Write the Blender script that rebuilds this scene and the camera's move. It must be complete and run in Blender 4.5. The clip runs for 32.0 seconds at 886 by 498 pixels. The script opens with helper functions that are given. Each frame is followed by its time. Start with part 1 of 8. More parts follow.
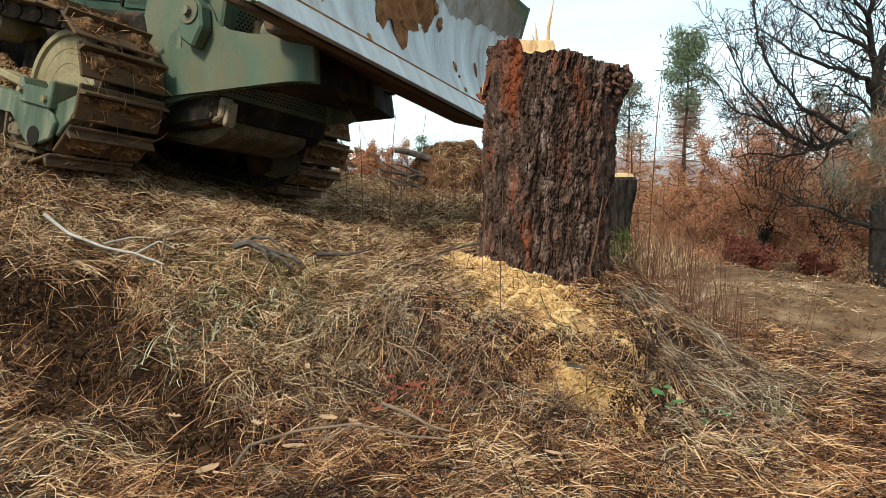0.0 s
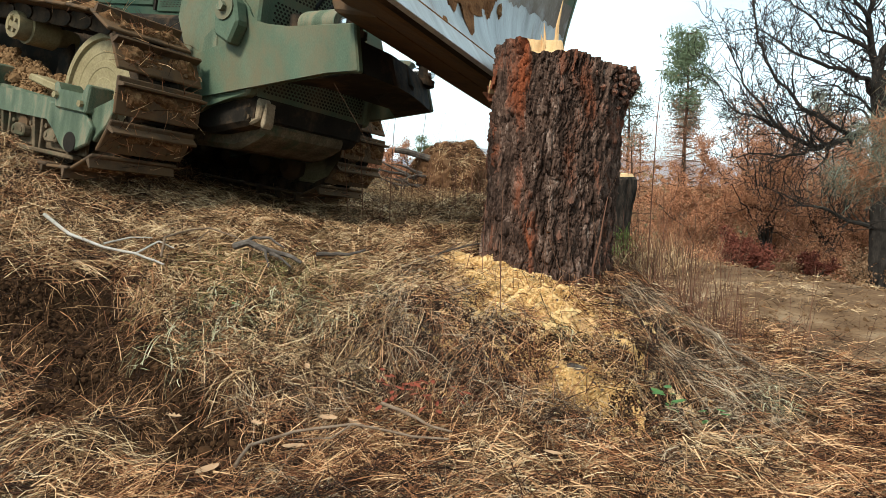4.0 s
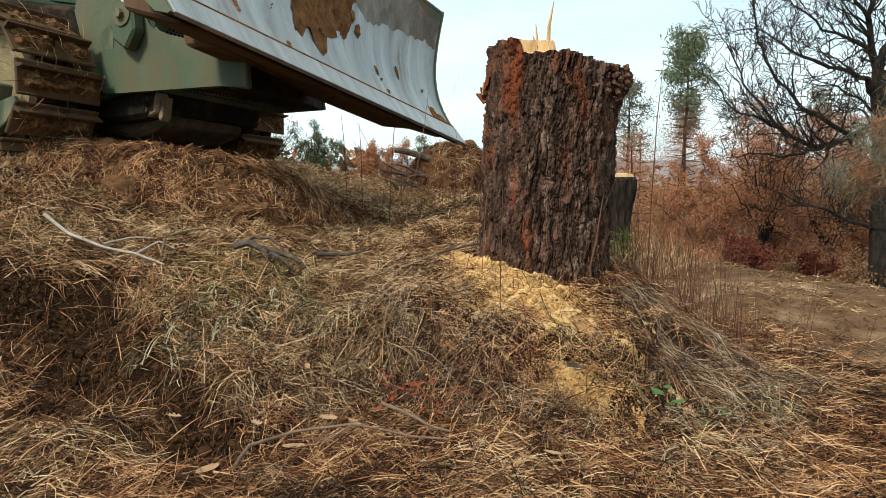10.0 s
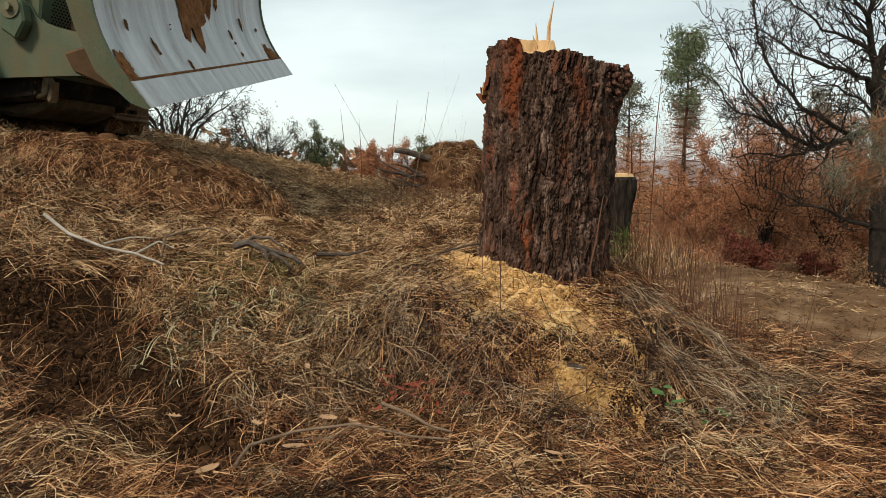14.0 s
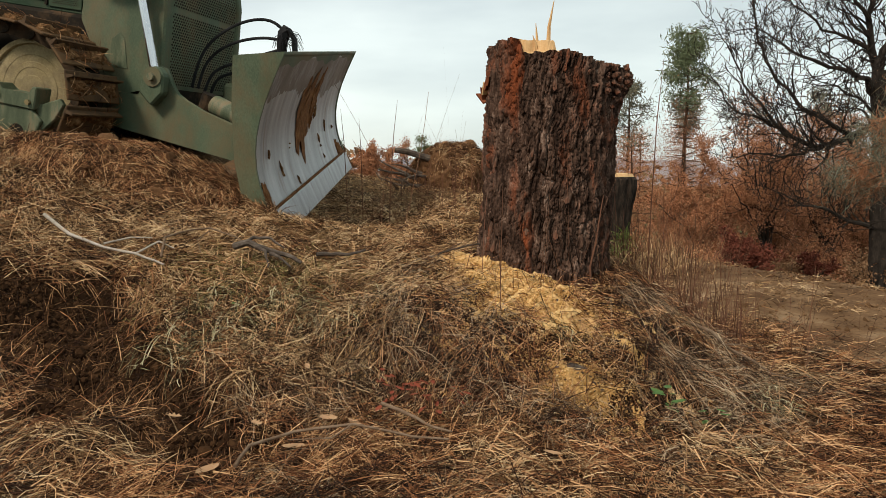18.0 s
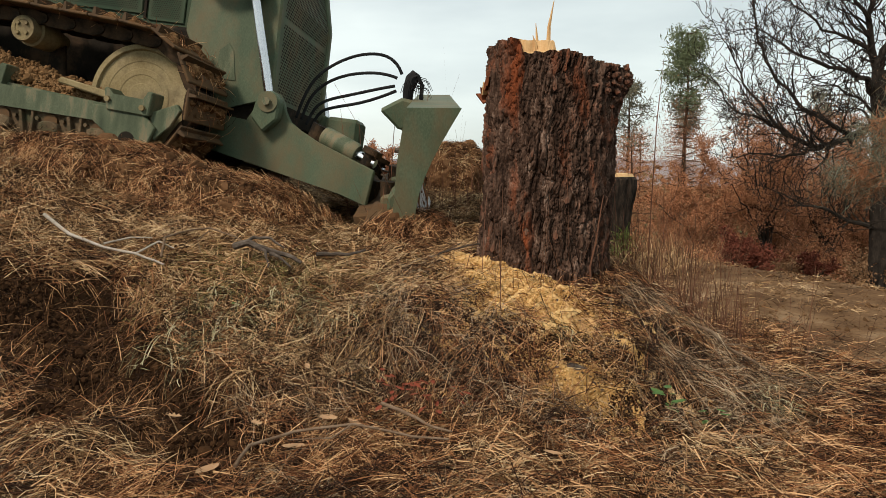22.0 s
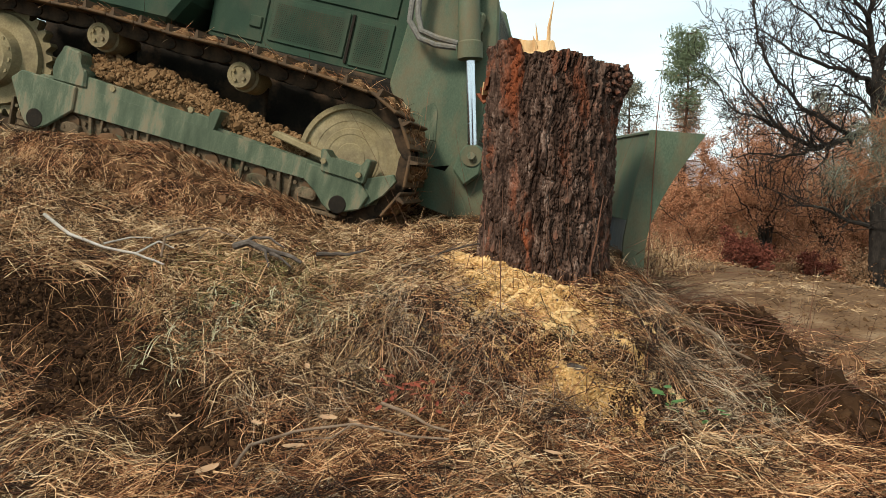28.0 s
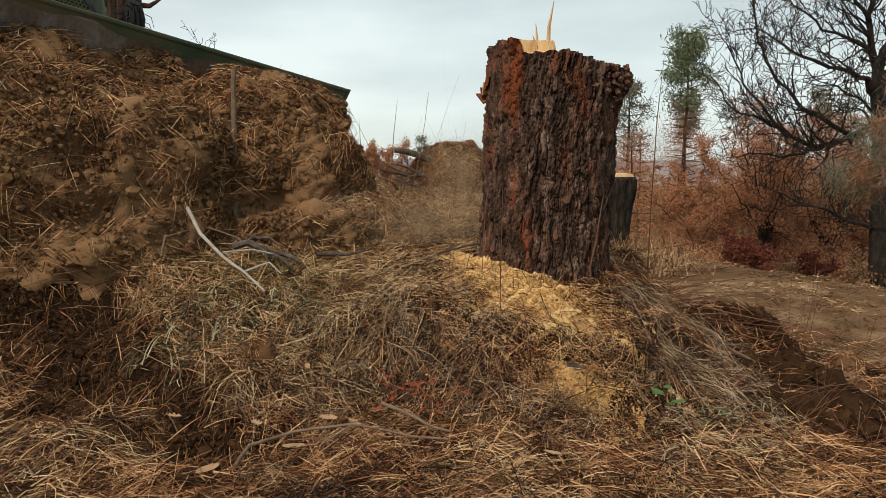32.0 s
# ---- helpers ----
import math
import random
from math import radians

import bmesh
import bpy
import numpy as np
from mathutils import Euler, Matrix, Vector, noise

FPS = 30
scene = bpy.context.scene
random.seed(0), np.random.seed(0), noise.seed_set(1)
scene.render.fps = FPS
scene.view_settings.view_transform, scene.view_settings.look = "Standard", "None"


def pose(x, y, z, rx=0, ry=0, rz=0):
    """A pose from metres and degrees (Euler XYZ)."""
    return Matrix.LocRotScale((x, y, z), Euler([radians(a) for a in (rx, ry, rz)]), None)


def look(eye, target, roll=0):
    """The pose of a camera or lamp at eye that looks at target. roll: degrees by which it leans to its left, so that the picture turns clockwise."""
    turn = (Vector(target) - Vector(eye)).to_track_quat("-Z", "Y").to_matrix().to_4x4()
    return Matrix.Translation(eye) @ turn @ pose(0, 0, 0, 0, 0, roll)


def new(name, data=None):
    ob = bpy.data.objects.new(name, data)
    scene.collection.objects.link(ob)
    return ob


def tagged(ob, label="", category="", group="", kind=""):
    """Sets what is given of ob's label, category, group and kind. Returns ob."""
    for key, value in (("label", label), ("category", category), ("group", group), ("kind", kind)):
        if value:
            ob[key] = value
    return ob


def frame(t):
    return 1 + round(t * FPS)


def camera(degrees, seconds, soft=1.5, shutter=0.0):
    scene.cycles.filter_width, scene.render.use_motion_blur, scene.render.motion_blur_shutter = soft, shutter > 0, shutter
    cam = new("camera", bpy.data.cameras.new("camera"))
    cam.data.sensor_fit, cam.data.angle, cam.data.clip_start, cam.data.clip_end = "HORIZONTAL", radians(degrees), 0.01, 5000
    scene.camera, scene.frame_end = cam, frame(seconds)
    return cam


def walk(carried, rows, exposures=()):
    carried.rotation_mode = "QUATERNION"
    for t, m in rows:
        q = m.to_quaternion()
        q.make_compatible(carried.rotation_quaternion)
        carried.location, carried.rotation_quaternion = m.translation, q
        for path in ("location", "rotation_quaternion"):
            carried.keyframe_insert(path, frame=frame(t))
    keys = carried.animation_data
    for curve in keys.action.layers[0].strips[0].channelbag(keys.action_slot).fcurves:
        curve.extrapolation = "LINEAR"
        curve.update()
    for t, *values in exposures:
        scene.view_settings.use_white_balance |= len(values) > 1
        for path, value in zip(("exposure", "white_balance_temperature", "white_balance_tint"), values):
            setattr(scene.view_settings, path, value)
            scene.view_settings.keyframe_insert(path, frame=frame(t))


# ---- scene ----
CAM_Z = 1.1
cam = camera(66.0, 32.0, soft=0.4)
CAM_POSE = pose(0, 0, CAM_Z, 90 - 6.19, 0, 0)
walk(cam, [(0.0, CAM_POSE), (32.0, CAM_POSE)],
     exposures=[(0, 0.75, 6050, 3), (3, 0.86, 6050, 3), (6, 0.92, 6050, 3), (8, 0.95, 6200, 5), (9, 0.75, 6500, 7), (11, 0.32, 6250, 3), (13, 0.15, 6800, 9), (17, 0.15, 7100, 12), (22, 0.15, 7150, 13), (24, 0.3, 7100, 12), (25, 0.45, 6900, 11), (28, 0.6, 6500, 7), (29, 0.5, 6350, 5), (30, 0.15, 6600, 7), (32, 0.05, 7000, 12)])

# ---------------------------------------------------------------- sky and sun
world = bpy.data.worlds.new("overcast_sky")
scene.world = world
world.use_nodes = True
wn, wl = world.node_tree.nodes, world.node_tree.links
wn.clear()
w_out = wn.new("ShaderNodeOutputWorld")
w_bg = wn.new("ShaderNodeBackground")
w_sky = wn.new("ShaderNodeTexSky")
w_sky.sky_type, w_sky.sun_disc = "NISHITA", False
w_sky.sun_elevation, w_sky.sun_rotation = radians(42), radians(-35)
w_co = wn.new("ShaderNodeTexCoord")
w_map = wn.new("ShaderNodeMapping")
w_map.inputs["Scale"].default_value = (1.2, 1.2, 4.5)
w_noise = wn.new("ShaderNodeTexNoise")
w_noise.inputs["Scale"].default_value, w_noise.inputs["Detail"].default_value = 1.6, 5
w_ramp = wn.new("ShaderNodeValToRGB")
w_ramp.color_ramp.elements[0].position, w_ramp.color_ramp.elements[0].color = 0.36, (0.60, 0.735, 0.785, 1)
w_ramp.color_ramp.elements[1].position, w_ramp.color_ramp.elements[1].color = 0.62, (0.87, 1.035, 1.06, 1)
w_sk = wn.new("ShaderNodeMix")
w_sk.data_type, w_sk.blend_type = "RGBA", "ADD"
w_sk.inputs[0].default_value = 0.025
wl.new(w_co.outputs["Generated"], w_map.inputs["Vector"])
wl.new(w_map.outputs["Vector"], w_noise.inputs["Vector"])
wl.new(w_noise.outputs["Fac"], w_ramp.inputs["Fac"])
wl.new(w_ramp.outputs["Color"], w_sk.inputs[6])
wl.new(w_sky.outputs["Color"], w_sk.inputs[7])
wl.new(w_sk.outputs[2], w_bg.inputs["Color"])
w_bg.inputs["Strength"].default_value = 0.75
wl.new(w_bg.outputs["Background"], w_out.inputs["Surface"])

sun = new("sun", bpy.data.lights.new("sun", "SUN"))
sun.data.energy, sun.data.angle, sun.data.color = 2.6, radians(12), (1.0, 0.92, 0.82)
sun.matrix_world = look((-6, -4, 10), (0, 4, 0))


# ---------------------------------------------------------------- materials
def mat(name, stops, scale=6.0, rough=0.8, metal=0.0, bump=0.3, fine=60.0, island=0.0, obj_random=0.0, dirt=None, dirt_at=0.6, stretch=(1, 1, 1), spec=0.05, dirt_scale=3.0, dirt_soft=0.08):
    """Noise at two scales through a colour ramp, optional dirt in patches, relief from both scales."""
    m = bpy.data.materials.new(name)
    m.use_nodes = True
    n, l = m.node_tree.nodes, m.node_tree.links
    b = n["Principled BSDF"]
    b.inputs["Metallic"].default_value = metal
    b.inputs["Specular IOR Level"].default_value = spec
    co = n.new("ShaderNodeTexCoord")
    mp = n.new("ShaderNodeMapping")
    mp.inputs["Scale"].default_value = stretch
    l.new(co.outputs["Object"], mp.inputs["Vector"])
    big, small = n.new("ShaderNodeTexNoise"), n.new("ShaderNodeTexNoise")
    for q, s, d in ((big, scale, 6), (small, fine, 4)):
        q.inputs["Scale"].default_value, q.inputs["Detail"].default_value = s, d
        l.new(mp.outputs["Vector"], q.inputs["Vector"])
    mix = n.new("ShaderNodeMath")
    mix.operation = "MULTIPLY_ADD"
    mix.inputs[1].default_value = 0.35
    l.new(small.outputs["Fac"], mix.inputs[0])
    sc = n.new("ShaderNodeMath")
    sc.operation = "MULTIPLY"
    sc.inputs[1].default_value = 0.65
    l.new(big.outputs["Fac"], sc.inputs[0])
    l.new(sc.outputs[0], mix.inputs[2])
    fac = mix.outputs[0]
    for amount, node, out in ((island, "ShaderNodeNewGeometry", "Random Per Island"), (obj_random, "ShaderNodeObjectInfo", "Random")):
        if amount:
            src = n.new(node)
            mm = n.new("ShaderNodeMix")
            mm.inputs[0].default_value = amount
            l.new(fac, mm.inputs[2])
            l.new(src.outputs[out], mm.inputs[3])
            fac = mm.outputs[0]
    ramp = n.new("ShaderNodeValToRGB")
    e = ramp.color_ramp.elements
    lo, hi = (0.0, 1.0) if island or obj_random else (0.3, 0.7)
    for k, c in enumerate(stops):
        p = lo + (hi - lo) * k / max(1, len(stops) - 1)
        if k < 2:
            q = e[k]
            q.position = p
        else:
            q = e.new(p)
        q.color = (*c, 1)
    l.new(fac, ramp.inputs["Fac"])
    col = ramp.outputs["Color"]
    rg = n.new("ShaderNodeMath")
    rg.operation = "MULTIPLY_ADD"
    rg.inputs[1].default_value, rg.inputs[2].default_value = 0.25, rough - 0.12
    l.new(small.outputs["Fac"], rg.inputs[0])
    l.new(rg.outputs[0], b.inputs["Roughness"])
    if dirt:
        dn = n.new("ShaderNodeTexNoise")
        dn.inputs["Scale"].default_value, dn.inputs["Detail"].default_value, dn.inputs["Roughness"].default_value = dirt_scale, 9, 0.68
        l.new(mp.outputs["Vector"], dn.inputs["Vector"])
        dr = n.new("ShaderNodeValToRGB")
        dr.color_ramp.elements[0].position, dr.color_ramp.elements[1].position = dirt_at - dirt_soft * 0.75, dirt_at + dirt_soft
        l.new(dn.outputs["Fac"], dr.inputs["Fac"])
        dm = n.new("ShaderNodeMix")
        dm.data_type = "RGBA"
        l.new(dr.outputs["Color"], dm.inputs[0])
        l.new(col, dm.inputs[6])
        dm.inputs[7].default_value = (*dirt, 1)
        col = dm.outputs[2]
        if metal:
            mt = n.new("ShaderNodeMath")
            mt.operation = "MULTIPLY_ADD"
            mt.inputs[1].default_value, mt.inputs[2].default_value = -metal, metal
            l.new(dr.outputs["Color"], mt.inputs[0])
            l.new(mt.outputs[0], b.inputs["Metallic"])
    l.new(col, b.inputs["Base Color"])
    bp = n.new("ShaderNodeBump")
    bp.inputs["Strength"].default_value, bp.inputs["Distance"].default_value = bump, 0.01
    l.new(fac if not (island or obj_random) else mix.outputs[0], bp.inputs["Height"])
    l.new(bp.outputs["Normal"], b.inputs["Normal"])
    return m


def blades(name, stops, scale=7.0, own=1.0, gain=1.7, rough=0.75):
    """Dry blades and needles: bundles of one tone, each blade a little off it, from dark to pale and fresh."""
    m = bpy.data.materials.new(name)
    m.use_nodes = True
    n, l = m.node_tree.nodes, m.node_tree.links
    b = n["Principled BSDF"]
    b.inputs["Roughness"].default_value, b.inputs["Specular IOR Level"].default_value = rough, 0.12
    co, geo = n.new("ShaderNodeTexCoord"), n.new("ShaderNodeNewGeometry")
    total = None
    for s, d, g in ((scale, 3, gain), (scale * 0.22, 2, gain * 0.3)):
        q = n.new("ShaderNodeTexNoise")
        q.inputs["Scale"].default_value, q.inputs["Detail"].default_value = s, d
        l.new(co.outputs["Object"], q.inputs["Vector"])
        k = n.new("ShaderNodeMath")
        k.operation = "MULTIPLY_ADD"
        k.inputs[1].default_value, k.inputs[2].default_value = g, -0.5 * g
        l.new(q.outputs["Fac"], k.inputs[0])
        if total is None:
            total = k.outputs[0]
        else:
            a = n.new("ShaderNodeMath")
            l.new(total, a.inputs[0])
            l.new(k.outputs[0], a.inputs[1])
            total = a.outputs[0]
    k = n.new("ShaderNodeMath")
    k.operation = "MULTIPLY_ADD"
    k.inputs[1].default_value, k.inputs[2].default_value = own, 0.5 - 0.5 * own
    l.new(geo.outputs["Random Per Island"], k.inputs[0])
    a = n.new("ShaderNodeMath")
    l.new(total, a.inputs[0])
    l.new(k.outputs[0], a.inputs[1])
    ramp = n.new("ShaderNodeValToRGB")
    e = ramp.color_ramp.elements
    for i, c in enumerate(stops):
        q = e[i] if i < 2 else e.new(1.0)
        q.position, q.color = i / (len(stops) - 1), (*c, 1)
    l.new(a.outputs[0], ramp.inputs["Fac"])
    l.new(ramp.outputs["Color"], b.inputs["Base Color"])
    return m


# Dark brown soil, deepened to near black for the shade between needles.
SOIL_SHADED = mat("soil", [(0.00634, 0.00328, 0.00168), (0.0165, 0.00833, 0.0042), (0.038, 0.0197, 0.0096)], 11, 0.95, bump=1.0, fine=70, dirt=(0.055, 0.029, 0.014), dirt_at=0.62, dirt_scale=2.4)
TRACK_DIRT = mat("packed_track_dirt", [(0.0576, 0.030, 0.0145), (0.134, 0.075, 0.0385), (0.22, 0.134, 0.072)], 3.5, 0.95, bump=1.0, fine=45, dirt=(0.31, 0.21, 0.125), dirt_at=0.6, dirt_scale=1.3, dirt_soft=0.1)
EARTH_DRY = mat("dry_earth", [(0.088, 0.045, 0.02), (0.2, 0.112, 0.052), (0.33, 0.2, 0.102)], 14, 0.95, bump=1.0, fine=60, island=0.5)
CLOD = mat("broken_soil", [(0.03, 0.0145, 0.0075), (0.1, 0.05, 0.024), (0.22, 0.118, 0.058)], 10, 0.95, bump=1.0, fine=80, island=0.25)
NEEDLE = blades("pine_needles", [(0.0153, 0.00653, 0.00371), (0.0628, 0.0245, 0.0117), (0.184, 0.0734, 0.0309), (0.359, 0.16, 0.0698), (0.647, 0.385, 0.198)], 7, 1.2)
# Needle colours about halved: shade of the lower litter put into the colour.
NEEDLE_SHADED = blades("rotted_needles", [(0.0103, 0.00497, 0.00288), (0.0321, 0.0143, 0.0072), (0.0859, 0.0385, 0.0174), (0.172, 0.082, 0.036), (0.344, 0.193, 0.09)], 7, 1.2)
STRAW = blades("dry_grass_blades", [(0.0227, 0.0113, 0.00529), (0.1, 0.0497, 0.0226), (0.265, 0.146, 0.0673), (0.455, 0.278, 0.14), (0.663, 0.468, 0.269)], 6, 1.2)
STEM = mat("dry_weed_stems", [(0.06, 0.03, 0.02), (0.17, 0.085, 0.05), (0.11, 0.045, 0.032)], 3, 0.8, island=0.8, bump=0.1)
SEDGE = blades("grey_green_sedge", [(0.02, 0.017, 0.009), (0.07, 0.058, 0.03), (0.17, 0.145, 0.075), (0.31, 0.27, 0.15), (0.48, 0.43, 0.28)], 8, 1.2)
MOSS = mat("green_grass_blades", [(0.13, 0.13, 0.04), (0.24, 0.22, 0.08), (0.33, 0.27, 0.12)], 3, 0.8, island=0.8, bump=0.1)
SAWDUST = mat("sawdust", [(0.45, 0.25, 0.085), (0.65, 0.395, 0.155), (0.78, 0.55, 0.28)], 30, 0.95, island=0.6, bump=0.6, fine=200)
CHIP = mat("wood_chips", [(0.5, 0.32, 0.15), (0.7, 0.51, 0.3), (0.8, 0.66, 0.44)], 20, 0.9, island=0.8, bump=0.2)
BARK = mat("charred_pine_bark", [(0.022, 0.017, 0.015), (0.055, 0.04, 0.034), (0.10, 0.075, 0.062), (0.16, 0.125, 0.105)], 9, 0.95, bump=1.0, fine=55, island=0.35)
BARK_RED = mat("split_red_bark", [(0.06, 0.025, 0.015), (0.22, 0.07, 0.035), (0.33, 0.12, 0.06)], 10, 0.95, bump=0.8, fine=70)
WOOD = mat("fresh_cut_pine", [(0.451, 0.252, 0.112), (0.607, 0.385, 0.191), (0.672, 0.474, 0.264)], 5, 0.8, bump=0.5, fine=90, stretch=(6, 6, 0.7))
GREEN = mat("dull_green_paint", [(0.0456, 0.0678, 0.0403), (0.0806, 0.108, 0.0657), (0.136, 0.161, 0.102)], 3.0, 0.62, bump=0.15, fine=140, dirt=(0.15, 0.10, 0.052), dirt_at=0.555, dirt_scale=2.8, spec=0.2, stretch=(1, 1, 0.55), dirt_soft=0.15)
GREEN_DEEP = mat("dark_green_paint", [(0.0137, 0.03, 0.0169), (0.025, 0.0475, 0.0263), (0.045, 0.07, 0.04)], 3.0, 0.6, bump=0.12, fine=140, dirt=(0.07, 0.062, 0.036), dirt_at=0.62, dirt_scale=2.6, spec=0.15, stretch=(1, 1, 0.55), dirt_soft=0.16)
GREEN_DUSTY = mat("dusty_green_paint", [(0.034, 0.047, 0.027), (0.085, 0.104, 0.062), (0.21, 0.215, 0.145)], 6, 0.6, bump=0.3, fine=190, dirt=(0.19, 0.14, 0.08), dirt_at=0.59, stretch=(2.0, 1, 0.5), dirt_scale=6.0, spec=0.2, dirt_soft=0.1)
STEEL_DARK = mat("worn_track_steel", [(0.035, 0.022, 0.014), (0.085, 0.054, 0.033), (0.16, 0.105, 0.066)], 9, 0.75, bump=0.5, fine=70, obj_random=0.15, dirt=(0.115, 0.066, 0.034), dirt_at=0.47, dirt_scale=6)
STEEL_EDGE = mat("bright_worn_steel", [(0.24, 0.22, 0.2), (0.42, 0.41, 0.4)], 12, 0.42, 0.8, bump=0.2, dirt=(0.12, 0.07, 0.04), dirt_at=0.58, dirt_scale=8)
STEEL_BLADE = mat("scoured_blade_steel", [(0.21, 0.205, 0.2), (0.36, 0.355, 0.35), (0.50, 0.50, 0.50)], 2.2, 0.46, 0.6, bump=0.1, fine=40, stretch=(1, 4.5, 0.5), dirt=(0.17, 0.10, 0.06), dirt_at=0.64, dirt_scale=2.6, spec=0.5, dirt_soft=0.1)
STEEL_RUSTED = mat("rust_stained_steel", [(0.09, 0.062, 0.045), (0.17, 0.128, 0.1), (0.28, 0.235, 0.2)], 4, 0.6, 0.25, bump=0.2, fine=60, stretch=(1, 1, 0.35), dirt=(0.34, 0.33, 0.32), dirt_at=0.6, dirt_scale=5, spec=0.3, dirt_soft=0.12)
GUARD = mat("mud_dried_guard_steel", [(0.05, 0.034, 0.02), (0.115, 0.08, 0.048), (0.2, 0.145, 0.09)], 8, 0.85, bump=0.5, fine=70, dirt=(0.06, 0.07, 0.04), dirt_at=0.6, dirt_scale=5)
WHEEL = mat("dusty_idler_steel", [(0.162, 0.119, 0.059), (0.255, 0.201, 0.108), (0.34, 0.275, 0.162)], 5, 0.7, bump=0.25, fine=80, dirt=(0.15, 0.115, 0.068), dirt_at=0.56)
CHROME = mat("polished_rod", [(0.6, 0.61, 0.63), (0.72, 0.73, 0.75)], 4, 0.22, 1.0, bump=0.02)
RUBBER = mat("black_hose_rubber", [(0.012, 0.012, 0.013), (0.03, 0.03, 0.03)], 8, 0.6, bump=0.1)
HOSE = mat("grey_braided_hose", [(0.12, 0.11, 0.095), (0.22, 0.2, 0.17)], 30, 0.6, bump=0.3, dirt=(0.2, 0.15, 0.09), dirt_at=0.6)
HITCH = mat("dusty_tan_casting", [(0.12, 0.085, 0.05), (0.26, 0.19, 0.12), (0.36, 0.28, 0.19)], 9, 0.85, bump=0.4, fine=80, dirt=(0.06, 0.04, 0.025), dirt_at=0.6, dirt_scale=8)
DARK = mat("oily_dark_steel", [(0.012, 0.010, 0.008), (0.032, 0.025, 0.018)], 6, 0.75, bump=0.3, dirt=(0.08, 0.048, 0.027), dirt_at=0.56)
STRAW_GREY = blades("weathered_grass", [(0.0105, 0.00601, 0.00385), (0.042, 0.024, 0.0143), (0.111, 0.0667, 0.0385), (0.242, 0.159, 0.0935), (0.441, 0.328, 0.22)], 9, 1.2)
CLOD_DARK = mat("damp_soil_crumbs", [(0.0109, 0.00516, 0.00258), (0.035, 0.017, 0.00806), (0.0857, 0.0428, 0.0197)], 10, 0.95, bump=1.0, fine=80, island=0.5)
GRASS_FLOOR = mat("matted_dry_grass", [(0.05, 0.027, 0.013), (0.13, 0.076, 0.036), (0.25, 0.155, 0.078)], 10, 0.95, bump=1.0, fine=90, dirt=(0.04, 0.021, 0.011), dirt_at=0.6, dirt_scale=2.2)
MUD = mat("wet_brown_mud", [(0.045, 0.021, 0.0095), (0.15, 0.075, 0.033), (0.32, 0.185, 0.09)], 18, 0.9, bump=1.0, fine=90)
WAVE_EARTH = mat("loose_brown_earth", [(0.055, 0.028, 0.014), (0.155, 0.083, 0.04), (0.30, 0.175, 0.088)], 5, 0.95, bump=1.0, fine=80, island=0.3)
DUST = mat("brown_dust", [(0.34, 0.23, 0.14), (0.45, 0.32, 0.2), (0.55, 0.41, 0.27)], 5, 1.0, bump=0.0, island=0.5)
RUST = mat("rusty_mud", [(0.065, 0.027, 0.012), (0.16, 0.07, 0.029), (0.26, 0.13, 0.056)], 14, 0.9, bump=0.8, fine=60)


# ---------------------------------------------------------------- building helpers
def part(name, bm, material, parent, label="", smooth=False):
    """One mesh object under a thing or a part."""
    me = bpy.data.meshes.new(name)
    bmesh.ops.recalc_face_normals(bm, faces=bm.faces)
    bm.to_mesh(me)
    bm.free()
    for p in me.polygons:
        p.use_smooth = smooth
    if smooth:
        me.set_sharp_from_angle(angle=radians(38))
    me.materials.append(material)
    ob = new(name, me)
    ob.parent = parent
    if label:
        ob["label"] = label
    return ob


def piece(name, me, parent, m):
    """A repeat on shared mesh data."""
    ob = new(name, me)
    ob.parent, ob.matrix_basis = parent, m
    return ob


def thing(name, label, category, group="", kind=""):
    return tagged(new(name), label, category, group, kind)


def arrays(name, verts, faces, material, smooth=False):
    """A mesh object straight from vertex and quad arrays."""
    me = bpy.data.meshes.new(name)
    verts, faces = np.asarray(verts, "f"), np.asarray(faces, "i")
    k = faces.shape[1]
    me.vertices.add(len(verts))
    me.vertices.foreach_set("co", verts.ravel())
    me.loops.add(faces.size)
    me.loops.foreach_set("vertex_index", faces.ravel())
    me.polygons.add(len(faces))
    me.polygons.foreach_set("loop_start", np.arange(len(faces), dtype="i") * k)
    me.polygons.foreach_set("use_smooth", np.full(len(faces), smooth))
    me.update(calc_edges=True)
    me.materials.append(material)
    return new(name, me)


def box(bm, x0, x1, y0, y1, z0, z1, bevel=0.0, m=None):
    b = bmesh.new()
    vs = [b.verts.new((x, y, z)) for x in (x0, x1) for y in (y0, y1) for z in (z0, z1)]
    for f in ((0, 1, 3, 2), (4, 6, 7, 5), (0, 4, 5, 1), (2, 3, 7, 6), (0, 2, 6, 4), (1, 5, 7, 3)):
        b.faces.new([vs[i] for i in f])
    if bevel:
        bmesh.ops.bevel(b, geom=b.edges[:], offset=bevel, segments=1, affect="EDGES")
    join(bm, b, m)
    return bm


def join(bm, other, m=None):
    if m is not None:
        bmesh.ops.transform(other, matrix=m, verts=other.verts)
    me = bpy.data.meshes.new("tmp")
    other.to_mesh(me)
    other.free()
    bm.from_mesh(me)
    bpy.data.meshes.remove(me)


